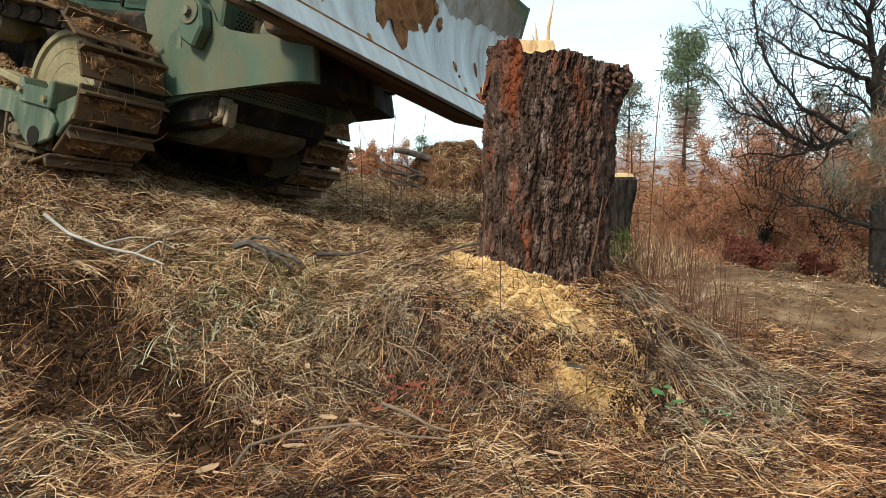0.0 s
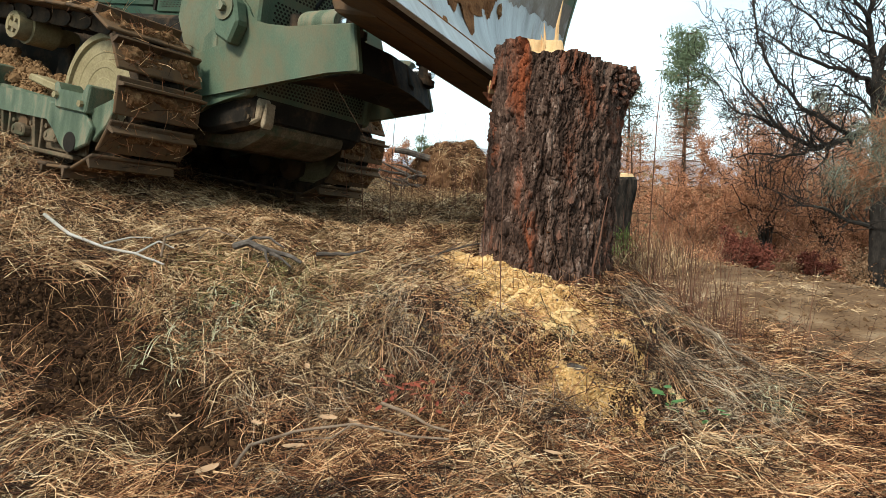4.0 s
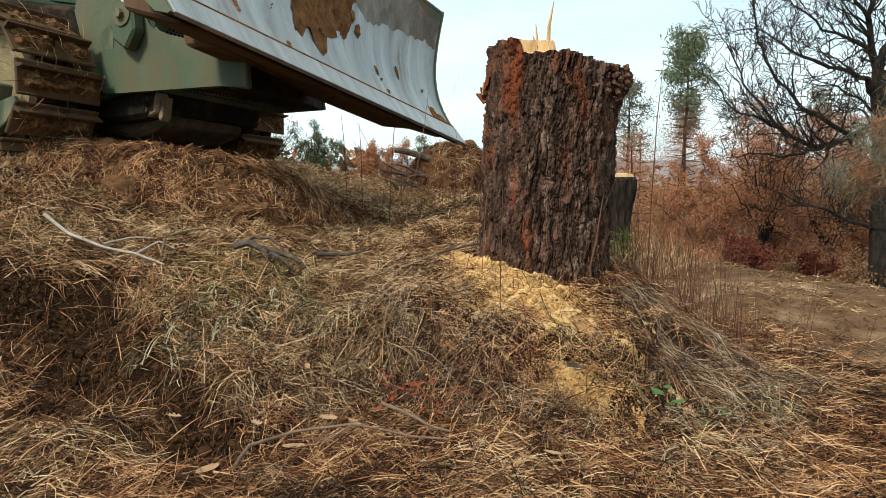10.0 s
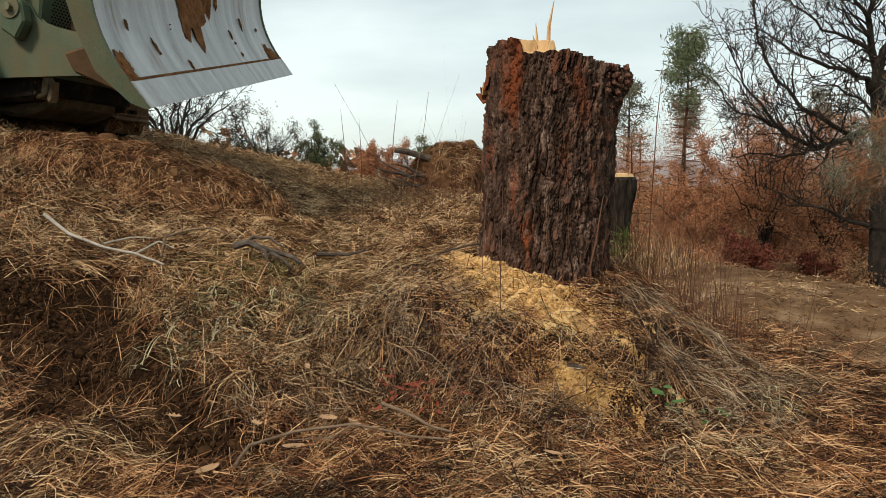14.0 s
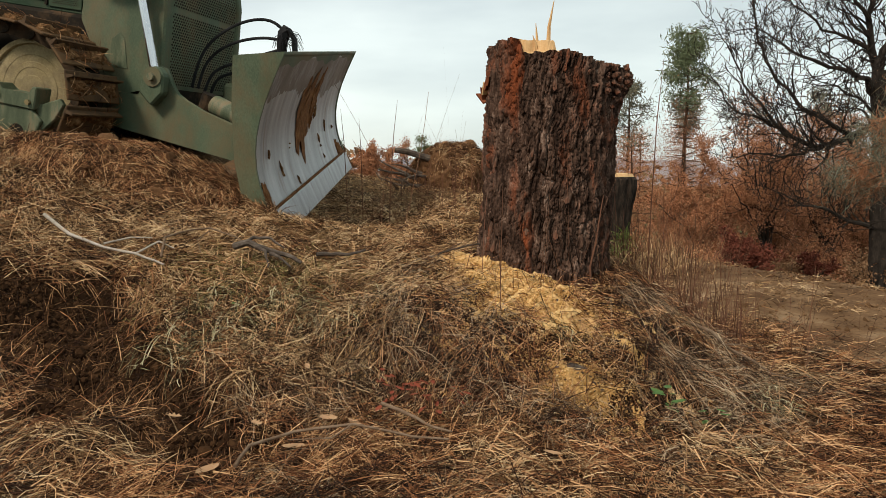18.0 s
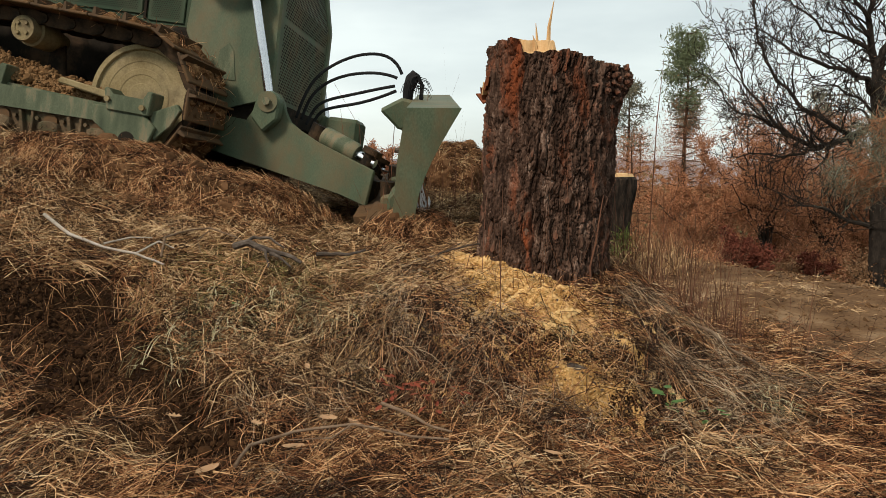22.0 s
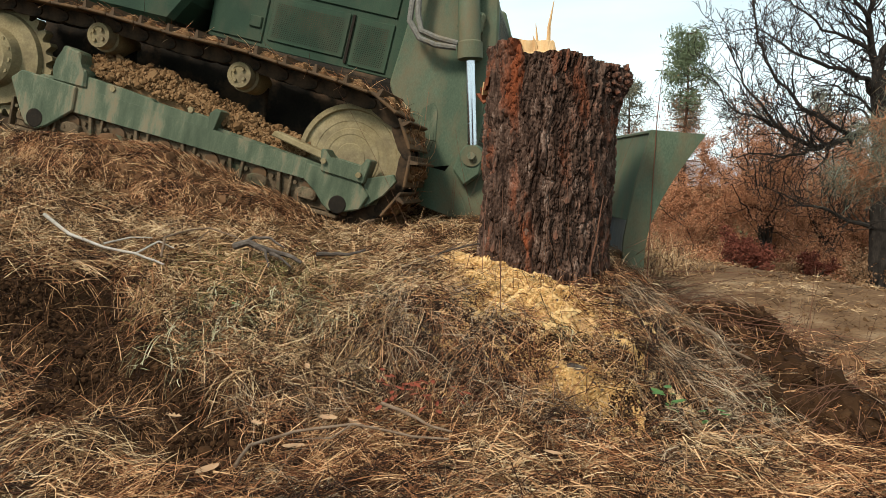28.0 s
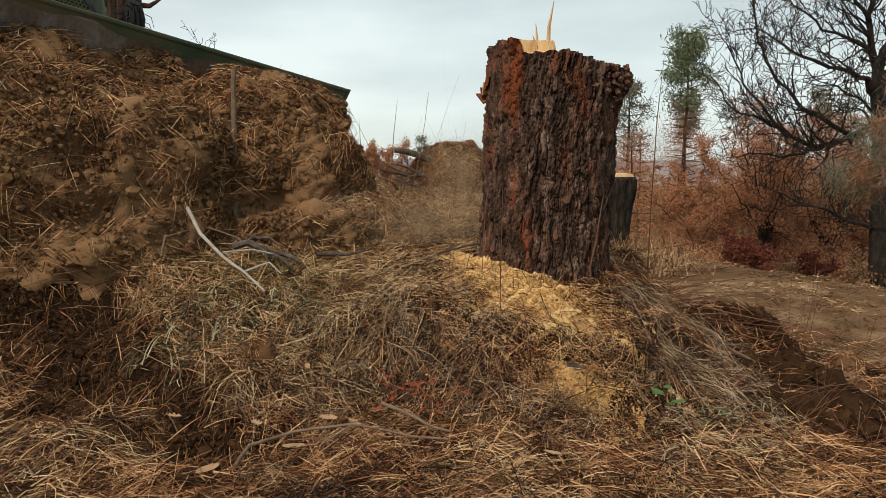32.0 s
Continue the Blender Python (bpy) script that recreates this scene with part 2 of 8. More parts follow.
def prism(bm, outline, y0, y1, bevel=0.0):
    """An outline in the x-z plane drawn out from y0 to y1."""
    b = bmesh.new()
    a = [b.verts.new((x, y0, z)) for x, z in outline]
    c = [b.verts.new((x, y1, z)) for x, z in outline]
    b.faces.new(a)
    b.faces.new(c[::-1])
    for i in range(len(a)):
        j = (i + 1) % len(a)
        b.faces.new((a[i], c[i], c[j], a[j]))
    if bevel:
        bmesh.ops.bevel(b, geom=[e for e in b.edges], offset=bevel, segments=1, affect="EDGES")
    join(bm, b)
    return bm


def lathe(bm, profile, n=32, axis="Y", centre=(0, 0, 0)):
    """A profile of (radius, along) turned round an axis."""
    b = bmesh.new()
    rings = []
    for r, a in profile:
        ring = []
        for k in range(n):
            t = 2 * math.pi * k / n
            p = (r * math.cos(t), a, r * math.sin(t)) if axis == "Y" else (r * math.cos(t), r * math.sin(t), a) if axis == "Z" else (a, r * math.cos(t), r * math.sin(t))
            ring.append(b.verts.new(p))
        rings.append(ring)
    for p, q in zip(rings, rings[1:]):
        for k in range(n):
            b.faces.new((p[k], p[(k + 1) % n], q[(k + 1) % n], q[k]))
    if profile[0][0] > 1e-4:
        b.faces.new(rings[0])
    if profile[-1][0] > 1e-4:
        b.faces.new(rings[-1][::-1])
    join(bm, b, Matrix.Translation(centre))
    return bm


def tube(bm, pts, radii, n=6):
    """A tapered tube along points."""
    pts = [Vector(p) for p in pts]
    if not hasattr(radii, "__len__"):
        radii = [radii] * len(pts)
    rings, side = [], None
    for i, p in enumerate(pts):
        d = (pts[min(i + 1, len(pts) - 1)] - pts[max(i - 1, 0)]).normalized()
        if side is None:
            side = d.orthogonal().normalized()
        side = (side - d * side.dot(d)).normalized()
        up = d.cross(side)
        rings.append([bm.verts.new(p + (side * math.cos(2 * math.pi * k / n) + up * math.sin(2 * math.pi * k / n)) * radii[i]) for k in range(n)])
    for a, b in zip(rings, rings[1:]):
        for k in range(n):
            bm.faces.new((a[k], a[(k + 1) % n], b[(k + 1) % n], b[k]))
    bm.faces.new(rings[0][::-1])
    bm.faces.new(rings[-1])
    return bm


# ---------------------------------------------------------------- ground
rng = np.random.default_rng(7)
WAVES = [(k * math.cos(a), k * math.sin(a), p, 0.9 / k ** 1.15) for k, a, p in zip(np.geomspace(0.8, 42, 46), rng.uniform(0, 6.28, 46), rng.uniform(0, 6.28, 46))]


HOLLOWS = ((-0.55, 2.36, 0.13, 0.08), (-1.55, 2.72, 0.24, 0.035), (-1.6, 3.0, 0.2, 0.05), (-0.9, 2.28, 0.2, 0.06), (0.68, 2.5, 0.12, 0.10), (-1.9, 2.85, 0.2, 0.06), (-0.28, 2.66, 0.15, 0.06), (0.92, 2.6, 0.12, 0.07), (-0.72, 2.9, 0.07, 0.03), (0.62, 2.93, 0.08, 0.05), (-1.2, 3.2, 0.12, 0.04), (1.1, 3.02, 0.09, 0.07), (1.25, 2.86, 0.09, 0.06), (-1.2, 2.62, 0.12, 0.04), (-0.98, 3.06, 0.09, 0.04))
TUSSOCKS = ((-0.2, 2.98, 0.3, 0.075), (1.02, 3.12, 0.22, 0.06), (0.3, 2.78, 0.2, 0.04), (-0.75, 2.75, 0.25, 0.05), (-1.42, 3.25, 0.2, 0.05), (-1.35, 2.2, 0.3, 0.06), (0.85, 2.85, 0.14, 0.05), (-0.25, 2.3, 0.3, 0.03))
SOIL_BAND = ((-1.98, 3.0, 0.2), (-1.72, 2.92, 0.22), (-1.5, 2.82, 0.22), (-1.27, 2.66, 0.2), (-1.05, 2.48, 0.2), (-0.88, 2.3, 0.2), (-0.78, 2.1, 0.2), (-1.55, 2.5, 0.2), (-1.2, 2.25, 0.14))


def sm(a, b, v):
    t = np.clip((v - a) / (b - a), 0, 1)
    return t * t * (3 - 2 * t)


def rough(x, y):
    return sum(a * np.sin(kx * x + ky * y + p) for kx, ky, p, a in WAVES)


def ground_z(x, y):
    """Height of the ground: a bank that rises to the hillside at the left, a flat track at the right, and a valley beyond."""
    x, y = np.asarray(x, float), np.asarray(y, float)
    w = 0.10 * np.sin(2.3 * x + 0.6) + 0.05 * np.sin(5.1 * x)
    inside = 1 - sm(0.75, 1.65, x + 0.06 * np.sin(3.1 * y) + 0.11 * np.clip(y - 3.9, 0, 6))
    z = -1.0 + inside * (0.40 * sm(2.3, 3.3, y + w) + 0.24 * sm(3.0, 4.5, y) + 0.15 * sm(4.5, 9, y))
    z = z + 0.17 * np.clip(-x - 0.35, 0, 5.5) * sm(1.4, 4.7, y) * (1 - 0.6 * sm(8, 20, y))
    far = np.hypot(x, y)
    z = z - 5.5 * sm(8.5, 40, far + 1.0 * sm(1.5, 6, x)) - 3 * sm(40, 120, far)
    z = z + 0.026 * rough(x, y) * (1 + 0.8 * sm(20, 60, far)) * (0.45 + 0.55 * inside)
    edge = x - 3.64 + 0.34 * (y - 5.6)
    z = z - 0.5 * sm(0.0, 6.0, edge) * sm(2.5, 4.5, y) - 0.4 * sm(0.0, 1.6, edge) * sm(2.5, 4.5, y)
    for hx, hy, hr, hd in HOLLOWS:
        z = z - 1.5 * hd * np.exp(-(((x - hx) / hr) ** 2 + ((y - hy) / (hr * 0.55)) ** 2) ** 2)
    for hx, hy, hr, hd in TUSSOCKS:
        z = z + hd * np.exp(-(((x - hx) / hr) ** 2 + ((y - hy) / (hr * 0.6)) ** 2) ** 2)
    z = z + 0.115 * np.clip(-x - 1.4, 0, 2.2) * sm(3.3, 4.3, y) * (1 - sm(6, 12, y))
    z = z + 0.016 * (1 - sm(5, 9, far)) * inside * (np.sin(19 * x + 5 * y + 2 * np.sin(7 * y)) * np.sin(21 * y - 6 * x) + 0.7 * np.sin(37 * x - 11 * y) * np.sin(33 * y + 9 * x))
    z = z - 0.13 * np.exp(-((x + 0.75) / 0.55) ** 2 - ((y - 5.0) / 0.55) ** 2)
    z = z + 0.045 * np.exp(-((x - 0.22) / 0.36) ** 2 - ((y - 3.4) / 0.3) ** 2) - 0.05 * np.exp(-((x - 0.95) / 0.35) ** 2 - ((y - 3.3) / 0.4) ** 2)
    return z + CAM_Z


def on_dirt_track(x, y):
    return sm(1.75, 2.5, x + 0.11 * np.clip(y - 3.9, 0, 6) + 0.12 * np.sin(4 * y + 3 * x)) * (np.hypot(x, y) < 14) * sm(3.1, 4.2, y + 0.3 * np.sin(3 * x))


def stretch_axis(lo, hi, step, reach, count):
    core = np.arange(lo, hi + step / 2, step)
    out = np.geomspace(step, reach, count).cumsum()
    out = out * (reach / out[-1])
    return np.concatenate([lo - out[::-1], core, hi + out])


gx, gy = stretch_axis(-6.0, 5.0, 0.04, 1800, 60), stretch_axis(1.0, 9.0, 0.04, 1800, 60)
X, Y = np.meshgrid(gx, gy)
nx, ny = len(gx), len(gy)
ids = np.arange(nx * ny).reshape(ny, nx)
quads = np.stack([ids[:-1, :-1], ids[:-1, 1:], ids[1:, 1:], ids[1:, :-1]], -1).reshape(-1, 4)
cells = on_dirt_track(*[(a[:-1, :-1] + a[1:, 1:]) / 2 for a in (X, Y)]).ravel()
ground = arrays("ground", np.stack([X, Y, ground_z(X, Y)], -1).reshape(-1, 3), quads, SOIL_SHADED, True)
ground.data.materials.append(TRACK_DIRT)
ground.data.materials.append(GRASS_FLOOR)
mid_y, mid_x = [(q[:-1, :-1] + q[1:, 1:]).ravel() / 2 for q in (Y, X)]
grassy = mid_y + 0.25 * np.sin(3 * mid_x) + 0.12 * np.sin(9 * mid_x + 2 * mid_y) > 4.15
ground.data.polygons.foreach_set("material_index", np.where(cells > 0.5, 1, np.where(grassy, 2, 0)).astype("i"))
tagged(ground, "brown hillside soil under a litter of pine needles", "ground", kind="structure")


def strands(name, label, x, y, length, width, lift, arch, angle, material, base=0.0, lean=0.0, cat="litter", seg=3, zfun=ground_z, droop=0.0):
    """Many thin curved blades on the ground, each a narrow ribbon."""
    n = len(x)
    t = np.linspace(0, 1, seg + 1)
    bend = rng.normal(0, 0.45, n)
    ang = angle[:, None] + bend[:, None] * (t - 0.5)[None]
    stepx, stepy = np.cos(ang) * (length / seg)[:, None], np.sin(ang) * (length / seg)[:, None]
    up = np.broadcast_to(np.asarray(lean, float), (n,))[:, None]
    px = x[:, None] + np.concatenate([np.zeros((n, 1)), np.cumsum(stepx[:, 1:] * np.cos(up), 1)], 1)
    py = y[:, None] + np.concatenate([np.zeros((n, 1)), np.cumsum(stepy[:, 1:] * np.cos(up), 1)], 1)
    ga, gb = zfun(px[:, 0], py[:, 0]), zfun(px[:, -1], py[:, -1])
    g0 = np.maximum(ga[:, None] * (1 - t)[None] + gb[:, None] * t[None], 0.5 * (ga + gb)[:, None] - 0.1)
    pz = g0 + base + lift[:, None] + arch[:, None] * 4 * (t * (1 - t))[None] + (rng.normal(0, 0.36, n) * length)[:, None] * (t - 0.36)[None]
    rise = length[:, None] * t[None] * np.sin(up)
    flat = zfun(x, y)[:, None]
    pz = np.where(up > 0.15, flat + lift[:, None] + rise - droop * length[:, None] * t[None] ** 2.4, pz)
    tilt = rng.uniform(0.2, 1.35, n)
    wx, wy, wz = -np.sin(angle) * np.cos(tilt) * width, np.cos(angle) * np.cos(tilt) * width, np.sin(tilt) * width
    taper = np.linspace(1, 0.45, seg + 1)[None]
    c = np.stack([px, py, pz], -1)
    off = np.stack([wx[:, None] * taper, wy[:, None] * taper, wz[:, None] * taper], -1) / 2
    v = np.stack([c - off, c + off], 2).reshape(-1, 3)
    b = (np.arange(n) * 2 * (seg + 1))[:, None]
    k = np.arange(seg)[None] * 2
    f = np.stack([b + k, b + k + 1, b + k + 3, b + k + 2], -1).reshape(-1, 4)
    return tagged(arrays(name, v, f, material), label, cat, kind="stuff")


def spread(n, y0, y1, power=1.0, side=0.74, margin=0.25):
    """Random places over the slope, denser where it is near."""
    u = rng.uniform(0, 1, n)
    y = (y0 ** (1 - power) + u * (y1 ** (1 - power) - y0 ** (1 - power))) ** (1 / (1 - power)) if power != 1 else y0 * (y1 / y0) ** u
    x = rng.uniform(-1, 1, n) * (side * y + margin)
    return x, y


def ball(level):
    b = bmesh.new()
    bmesh.ops.create_icosphere(b, subdivisions=level, radius=1.0)
    v, f = np.array([q.co[:] for q in b.verts]), np.array([[q.index for q in g.verts] for g in b.faces])
    b.free()
    return v, f


CRUMB = ball(1)


def crumbs(at, size, flat=1.0):
    """Angular crumbs of earth at the places given, as vertices and triangles."""
    v, f = CRUMB
    n, k = len(at), len(v)
    turn = rng.normal(0, 1, (n, 3, 3))
    q = np.linalg.qr(turn)[0]
    p = np.einsum("nij,kj->nki", q, v) * rng.uniform(0.55, 1.3, (n, k, 1)) * np.asarray(size)[:, None, None]
    p[:, :, 2] *= flat
    return (p + at[:, None]).reshape(-1, 3), (f[None] + (np.arange(n) * k)[:, None, None]).reshape(-1, 3)


# ---------------------------------------------------------------- bulldozer
# Its space: x forward, y to its left, z up, the origin at the hub of the right-hand idler.
MID, TRACK_Y = 0.97, (0.0, 1.94)
SPROCKET = (-2.78, 0.05)
dozer = thing("bulldozer", "muddy dull green crawler bulldozer with an angled front blade", "bulldozer")


def loop_path():
    """The centre line of the chain as a closed polyline, front idler to rear sprocket."""
    r = 0.40
    pts = [(r * math.sin(a), r * math.cos(a)) for a in np.linspace(0.1, math.pi, 16)]
    pts += [(x, -0.40 - 0.012 * math.sin((x + 2.6) * 1.3)) for x in np.linspace(-0.15, -2.62, 14)]
    pts += [(SPROCKET[0] - r * math.sin(a), SPROCKET[1] - r * math.cos(a)) for a in np.linspace(0.15, math.pi, 15)]
    pts += [(-2.45, 0.455), (-2.2, 0.462), (-1.95, 0.475), (-1.6, 0.462), (-1.3, 0.452), (-1.0, 0.458), (-0.85, 0.455), (-0.55, 0.435), (-0.25, 0.42)]
    p = np.array(pts + [pts[0]])
    s = np.concatenate([[0], np.cumsum(np.hypot(*np.diff(p, axis=0).T))])
    return p, s


CHAIN, CHAIN_S = loop_path()
LOOP = CHAIN_S[-1]
SHOES = 38


def chain_pose(s, y):
    """The pose of a shoe at the way s along the chain: x back along it, z outward."""
    s = s % LOOP
    d = LOOP / SHOES / 2
    a = [np.interp((s - d) % LOOP, CHAIN_S, CHAIN[:, i]) for i in (0, 1)]
    b = [np.interp((s + d) % LOOP, CHAIN_S, CHAIN[:, i]) for i in (0, 1)]
    c = [np.interp(s, CHAIN_S, CHAIN[:, i]) for i in (0, 1)]
    ang = math.atan2(b[1] - a[1], b[0] - a[0])
    return pose(c[0], y, c[1], 0, -math.degrees(ang), 0)


def shoe_mesh():
    bm = bmesh.new()
    p = LOOP / SHOES
    box(bm, -p * 0.49, p * 0.49, -0.28, 0.28, 0.045, 0.065, 0.006)
    prism(bm, [(-p * 0.36, 0.06), (-p * 0.22, 0.06), (-p * 0.26, 0.115), (-p * 0.32, 0.115)], -0.278, 0.278)
    for y in (-0.16, 0.16):
        for x in (-0.03, 0.055):
            lathe(bm, [(0.014, 0.06), (0.014, 0.08), (0.0, 0.08)], 6, "Z", (x, y, 0))
    me = bpy.data.meshes.new("track_shoe")
    bmesh.ops.recalc_face_normals(bm, faces=bm.faces)
    bm.to_mesh(me)
    bm.free()
    me.materials.append(STEEL_DARK)
    lm = bmesh.new()
    for y in (-0.105, 0.105):
        prism(lm, [(-p * 0.56, -0.035), (-p * 0.3, -0.05), (p * 0.3, -0.05), (p * 0.56, -0.035), (p * 0.56, 0.02), (p * 0.2, 0.044), (-p * 0.3, 0.044), (-p * 0.56, 0.02)], y - 0.02, y + 0.02)
    lathe(lm, [(0.034, -0.135), (0.034, -0.075), (0.022, -0.075), (0.022, 0.075), (0.034, 0.075), (0.034, 0.135)], 10, "Y", (p * 0.5, 0, -0.005))
    lk = bpy.data.meshes.new("chain_link")
    bmesh.ops.recalc_face_normals(lm, faces=lm.faces)
    lm.to_mesh(lk)
    lm.free()
    lk.materials.append(DARK)
    return me, lk


shoe_me, link_me = shoe_mesh()
shoes = []
for ty in TRACK_Y:
    for k in range(SHOES):
        s = k * LOOP / SHOES
        ob = piece("track_shoe", shoe_me, dozer, chain_pose(s, ty))
        piece("chain_link", link_me, ob, Matrix())
        shoes.append((ob, s, ty))

mud_meshes = []
for k in range(6):
    # one cake of mud packed between the grousers, torn open at its edges
    bm = bmesh.new()
    rows = []
    for i in range(30):
        row = []
        for j in range(13):
            x, y = -0.062 + 0.135 * j / 12, -0.275 + 0.55 * i / 29
            edge = min(1, min(j, 12 - j) / 2.5, min(i, 29 - i) / 3)
            h = noise.noise(Vector((x * 14, y * 9, k * 3.0))) + 0.5 * noise.noise(Vector((x * 40, y * 34, k * 5.0)))
            z = 0.052 + edge * max(0.0, 0.024 + 0.05 * h) + 0.009 * noise.noise(Vector((x * 110, y * 110, k)))
            row.append(bm.verts.new((x, y, z)))
        rows.append(row)
    for p, q in zip(rows, rows[1:]):
        for j in range(12):
            bm.faces.new((p[j], p[j + 1], q[j + 1], q[j]))
    me = bpy.data.meshes.new("mud_cake")
    bmesh.ops.recalc_face_normals(bm, faces=bm.faces)
    bm.to_mesh(me)
    bm.free()
    me.materials.append(MUD)
    bm = bmesh.new()
    for q in range(44):
        p = Vector((rng.normal(0, 0.05), rng.uniform(-0.26, 0.26), 0.078))
        d = Vector((rng.normal(0, 1), rng.normal(0, 1), rng.normal(0.1, 0.3))).normalized() * rng.uniform(0.05, 0.17)
        tube(bm, [p, p + d * 0.5 + Vector((0, 0, 0.012)), p + d], [0.0016, 0.0015, 0.0008], 3)
    nd = bpy.data.meshes.new("stuck_needles")
    bm.to_mesh(nd)
    bm.free()
    nd.materials.append(NEEDLE)
    mud_meshes.append((me, nd))
for k, (ob, s, ty) in enumerate(shoes):
    me, nd = mud_meshes[(k * 5) % 6]
    piece("mud_cake", me, ob, Matrix())
    piece("stuck_needles", nd, ob, Matrix())

wheels = []
for side, ty in zip((-1, 1), TRACK_Y):
    o = side  # outward
    # idler: a broad rim, a dished web and a hub
    prof = [(0.0, -0.062), (0.1, -0.062), (0.105, -0.058), (0.16, -0.058), (0.165, -0.061), (0.2, -0.061), (0.205, -0.057), (0.25, -0.057), (0.255, -0.06), (0.30, -0.058), (0.325, -0.058), (0.333, -0.078), (0.366, -0.078)]
    idler = part("idler", lathe(bmesh.new(), [(r, ty + w) for r, w in prof] + [(r, ty - w) for r, w in prof[::-1]], 64), WHEEL, dozer, "dusty pressed steel idler wheel")
    wheels.append((idler, (0, 0, 0), 0.385))
    # sprocket with bolted tooth segments
    teeth = []
    for k in range(26 * 4):
        a = 2 * math.pi * k / (26 * 4)
        r = (0.365, 0.365, 0.415, 0.415)[k % 4]
        teeth.append((r * math.cos(a), r * math.sin(a)))
    spr = part("sprocket", prism(bmesh.new(), teeth, ty - 0.035, ty + 0.035), WHEEL, dozer, "muddy toothed drive sprocket")
    spr.location = (SPROCKET[0], 0, SPROCKET[1])
    wheels.append((spr, (SPROCKET[0], 0, SPROCKET[1]), 0.40))
    part("final_drive_cover", lathe(bmesh.new(), [(0.34, ty + o * 0.03), (0.33, ty + o * 0.075), (0.22, ty + o * 0.10), (0.2, ty + o * 0.17), (0.16, ty + o * 0.2), (0.0, ty + o * 0.2)], 40), WHEEL, spr, smooth=False)
    for k in range(14):
        a = 2 * math.pi * k / 14
        part("drive_bolt", lathe(bmesh.new(), [(0.017, ty + o * 0.09), (0.017, ty + o * 0.185), (0.0, ty + o * 0.185)], 6, "Y", (0.18 * math.cos(a), 0, 0.18 * math.sin(a))), WHEEL, spr)
    # carrier rollers
    for cx, cz in ((-0.856, 0.357), (-1.942, 0.385)):
        rol = part("carrier_roller", lathe(bmesh.new(), [(0.0, ty + o * 0.165), (0.055, ty + o * 0.165), (0.06, ty + o * 0.17), (0.085, ty + o * 0.17), (0.09, ty + o * 0.15), (0.088, ty + o * 0.09), (0.105, ty + o * 0.085), (0.105, ty - o * 0.09), (0.08, ty - o * 0.1), (0.05, ty - o * 0.25), (0.0, ty - o * 0.25)], 24), WHEEL, dozer, "dusty flanged carrier roller", True)
        rol.location = (cx, 0, cz)
        wheels.append((rol, (cx, 0, cz), 0.105))
        for k in range(4):
            a = 2 * math.pi * k / 4 + 0.5
            part("cap_bolt", lathe(bmesh.new(), [(0.013, ty + o * 0.16), (0.013, ty + o * 0.182), (0.0, ty + o * 0.182)], 6, "Y", (0.045 * math.cos(a), 0, 0.045 * math.sin(a))), WHEEL, rol)
        part("roller_bracket", prism(bmesh.new(), [(cx - 0.05, cz), (cx + 0.05, cz), (cx + 0.1, -0.05), (cx - 0.1, -0.05)], ty - o * 0.2 - 0.02, ty - o * 0.2 + 0.02, 0.01), DARK, dozer)
    # track frame: box beam with a long outer plate
    tf = part("track_frame", prism(bmesh.new(), [(-2.45, -0.02), (-2.3, 0.03), (-2.1, 0.02), (-1.25, 0.0), (-0.25, -0.07), (0.0, -0.10), (0.0, -0.19), (-0.2, -0.2), (-1.2, -0.2), (-2.1, -0.2), (-2.45, -0.16)], ty - 0.17, ty + 0.17, 0.012), GREEN_DUSTY, dozer, "scratched green track frame beam")
    part("frame_side_plate", prism(bmesh.new(), [(-2.2, 0.02), (-2.12, 0.01), (-0.2, -0.075), (0.16, -0.09), (0.16, -0.17), (-0.15, -0.2), (-1.2, -0.185), (-2.05, -0.18), (-2.2, -0.15)], ty + o * 0.2, ty + o * 0.225, 0.006), GREEN_DUSTY, tf)
    part("rear_tow_bracket", prism(bmesh.new(), [(-2.5, -0.05), (-2.42, 0.02), (-1.98, 0.0), (-1.98, -0.17), (-2.16, -0.32), (-2.24, -0.36), (-2.33, -0.345), (-2.37, -0.28)], ty + o * 0.215, ty + o * 0.245, 0.008), GREEN_DUSTY, tf, "paint-worn bracket with a tow hole")
    part("tow_hole", lathe(bmesh.new(), [(0.065, ty + o * 0.2), (0.065, ty + o * 0.247), (0.06, ty + o * 0.249), (0.0, ty + o * 0.248)], 20, "Y", (-2.26, 0, -0.285)), DARK, tf)
    part("front_tow_bracket", prism(bmesh.new(), [(-0.22, -0.09), (0.13, -0.10), (0.24, -0.20), (0.2, -0.30), (0.08, -0.35), (0.0, -0.36), (-0.06, -0.33), (-0.12, -0.25), (-0.22, -0.2)], ty + o * 0.222, ty + o * 0.252, 0.008), GREEN_DUSTY, tf, "paint-worn bracket with a tow hole")
    part("tow_hole", lathe(bmesh.new(), [(0.06, ty + o * 0.22), (0.06, ty + o * 0.254), (0.055, ty + o * 0.256), (0.0, ty + o * 0.255)], 20, "Y", (0.047, 0, -0.304)), DARK, tf)
    part("idler_guard", prism(bmesh.new(), [(0.17, -0.10), (0.36, -0.02), (0.39, -0.06), (0.33, -0.17), (0.22, -0.28)], ty + o * 0.19, ty + o * 0.225, 0.006), GREEN_DUSTY, tf)
    yoke = part("idler_yoke_box", prism(bmesh.new(), [(-0.11, -0.12), (0.19, -0.13), (0.21, 0.03), (0.17, 0.035), (0.15, -0.03), (-0.07, -0.02), (-0.11, 0.03), (-0.14, 0.02)], ty + o * 0.12, ty + o * 0.27, 0.008), GREEN_DUSTY, tf)
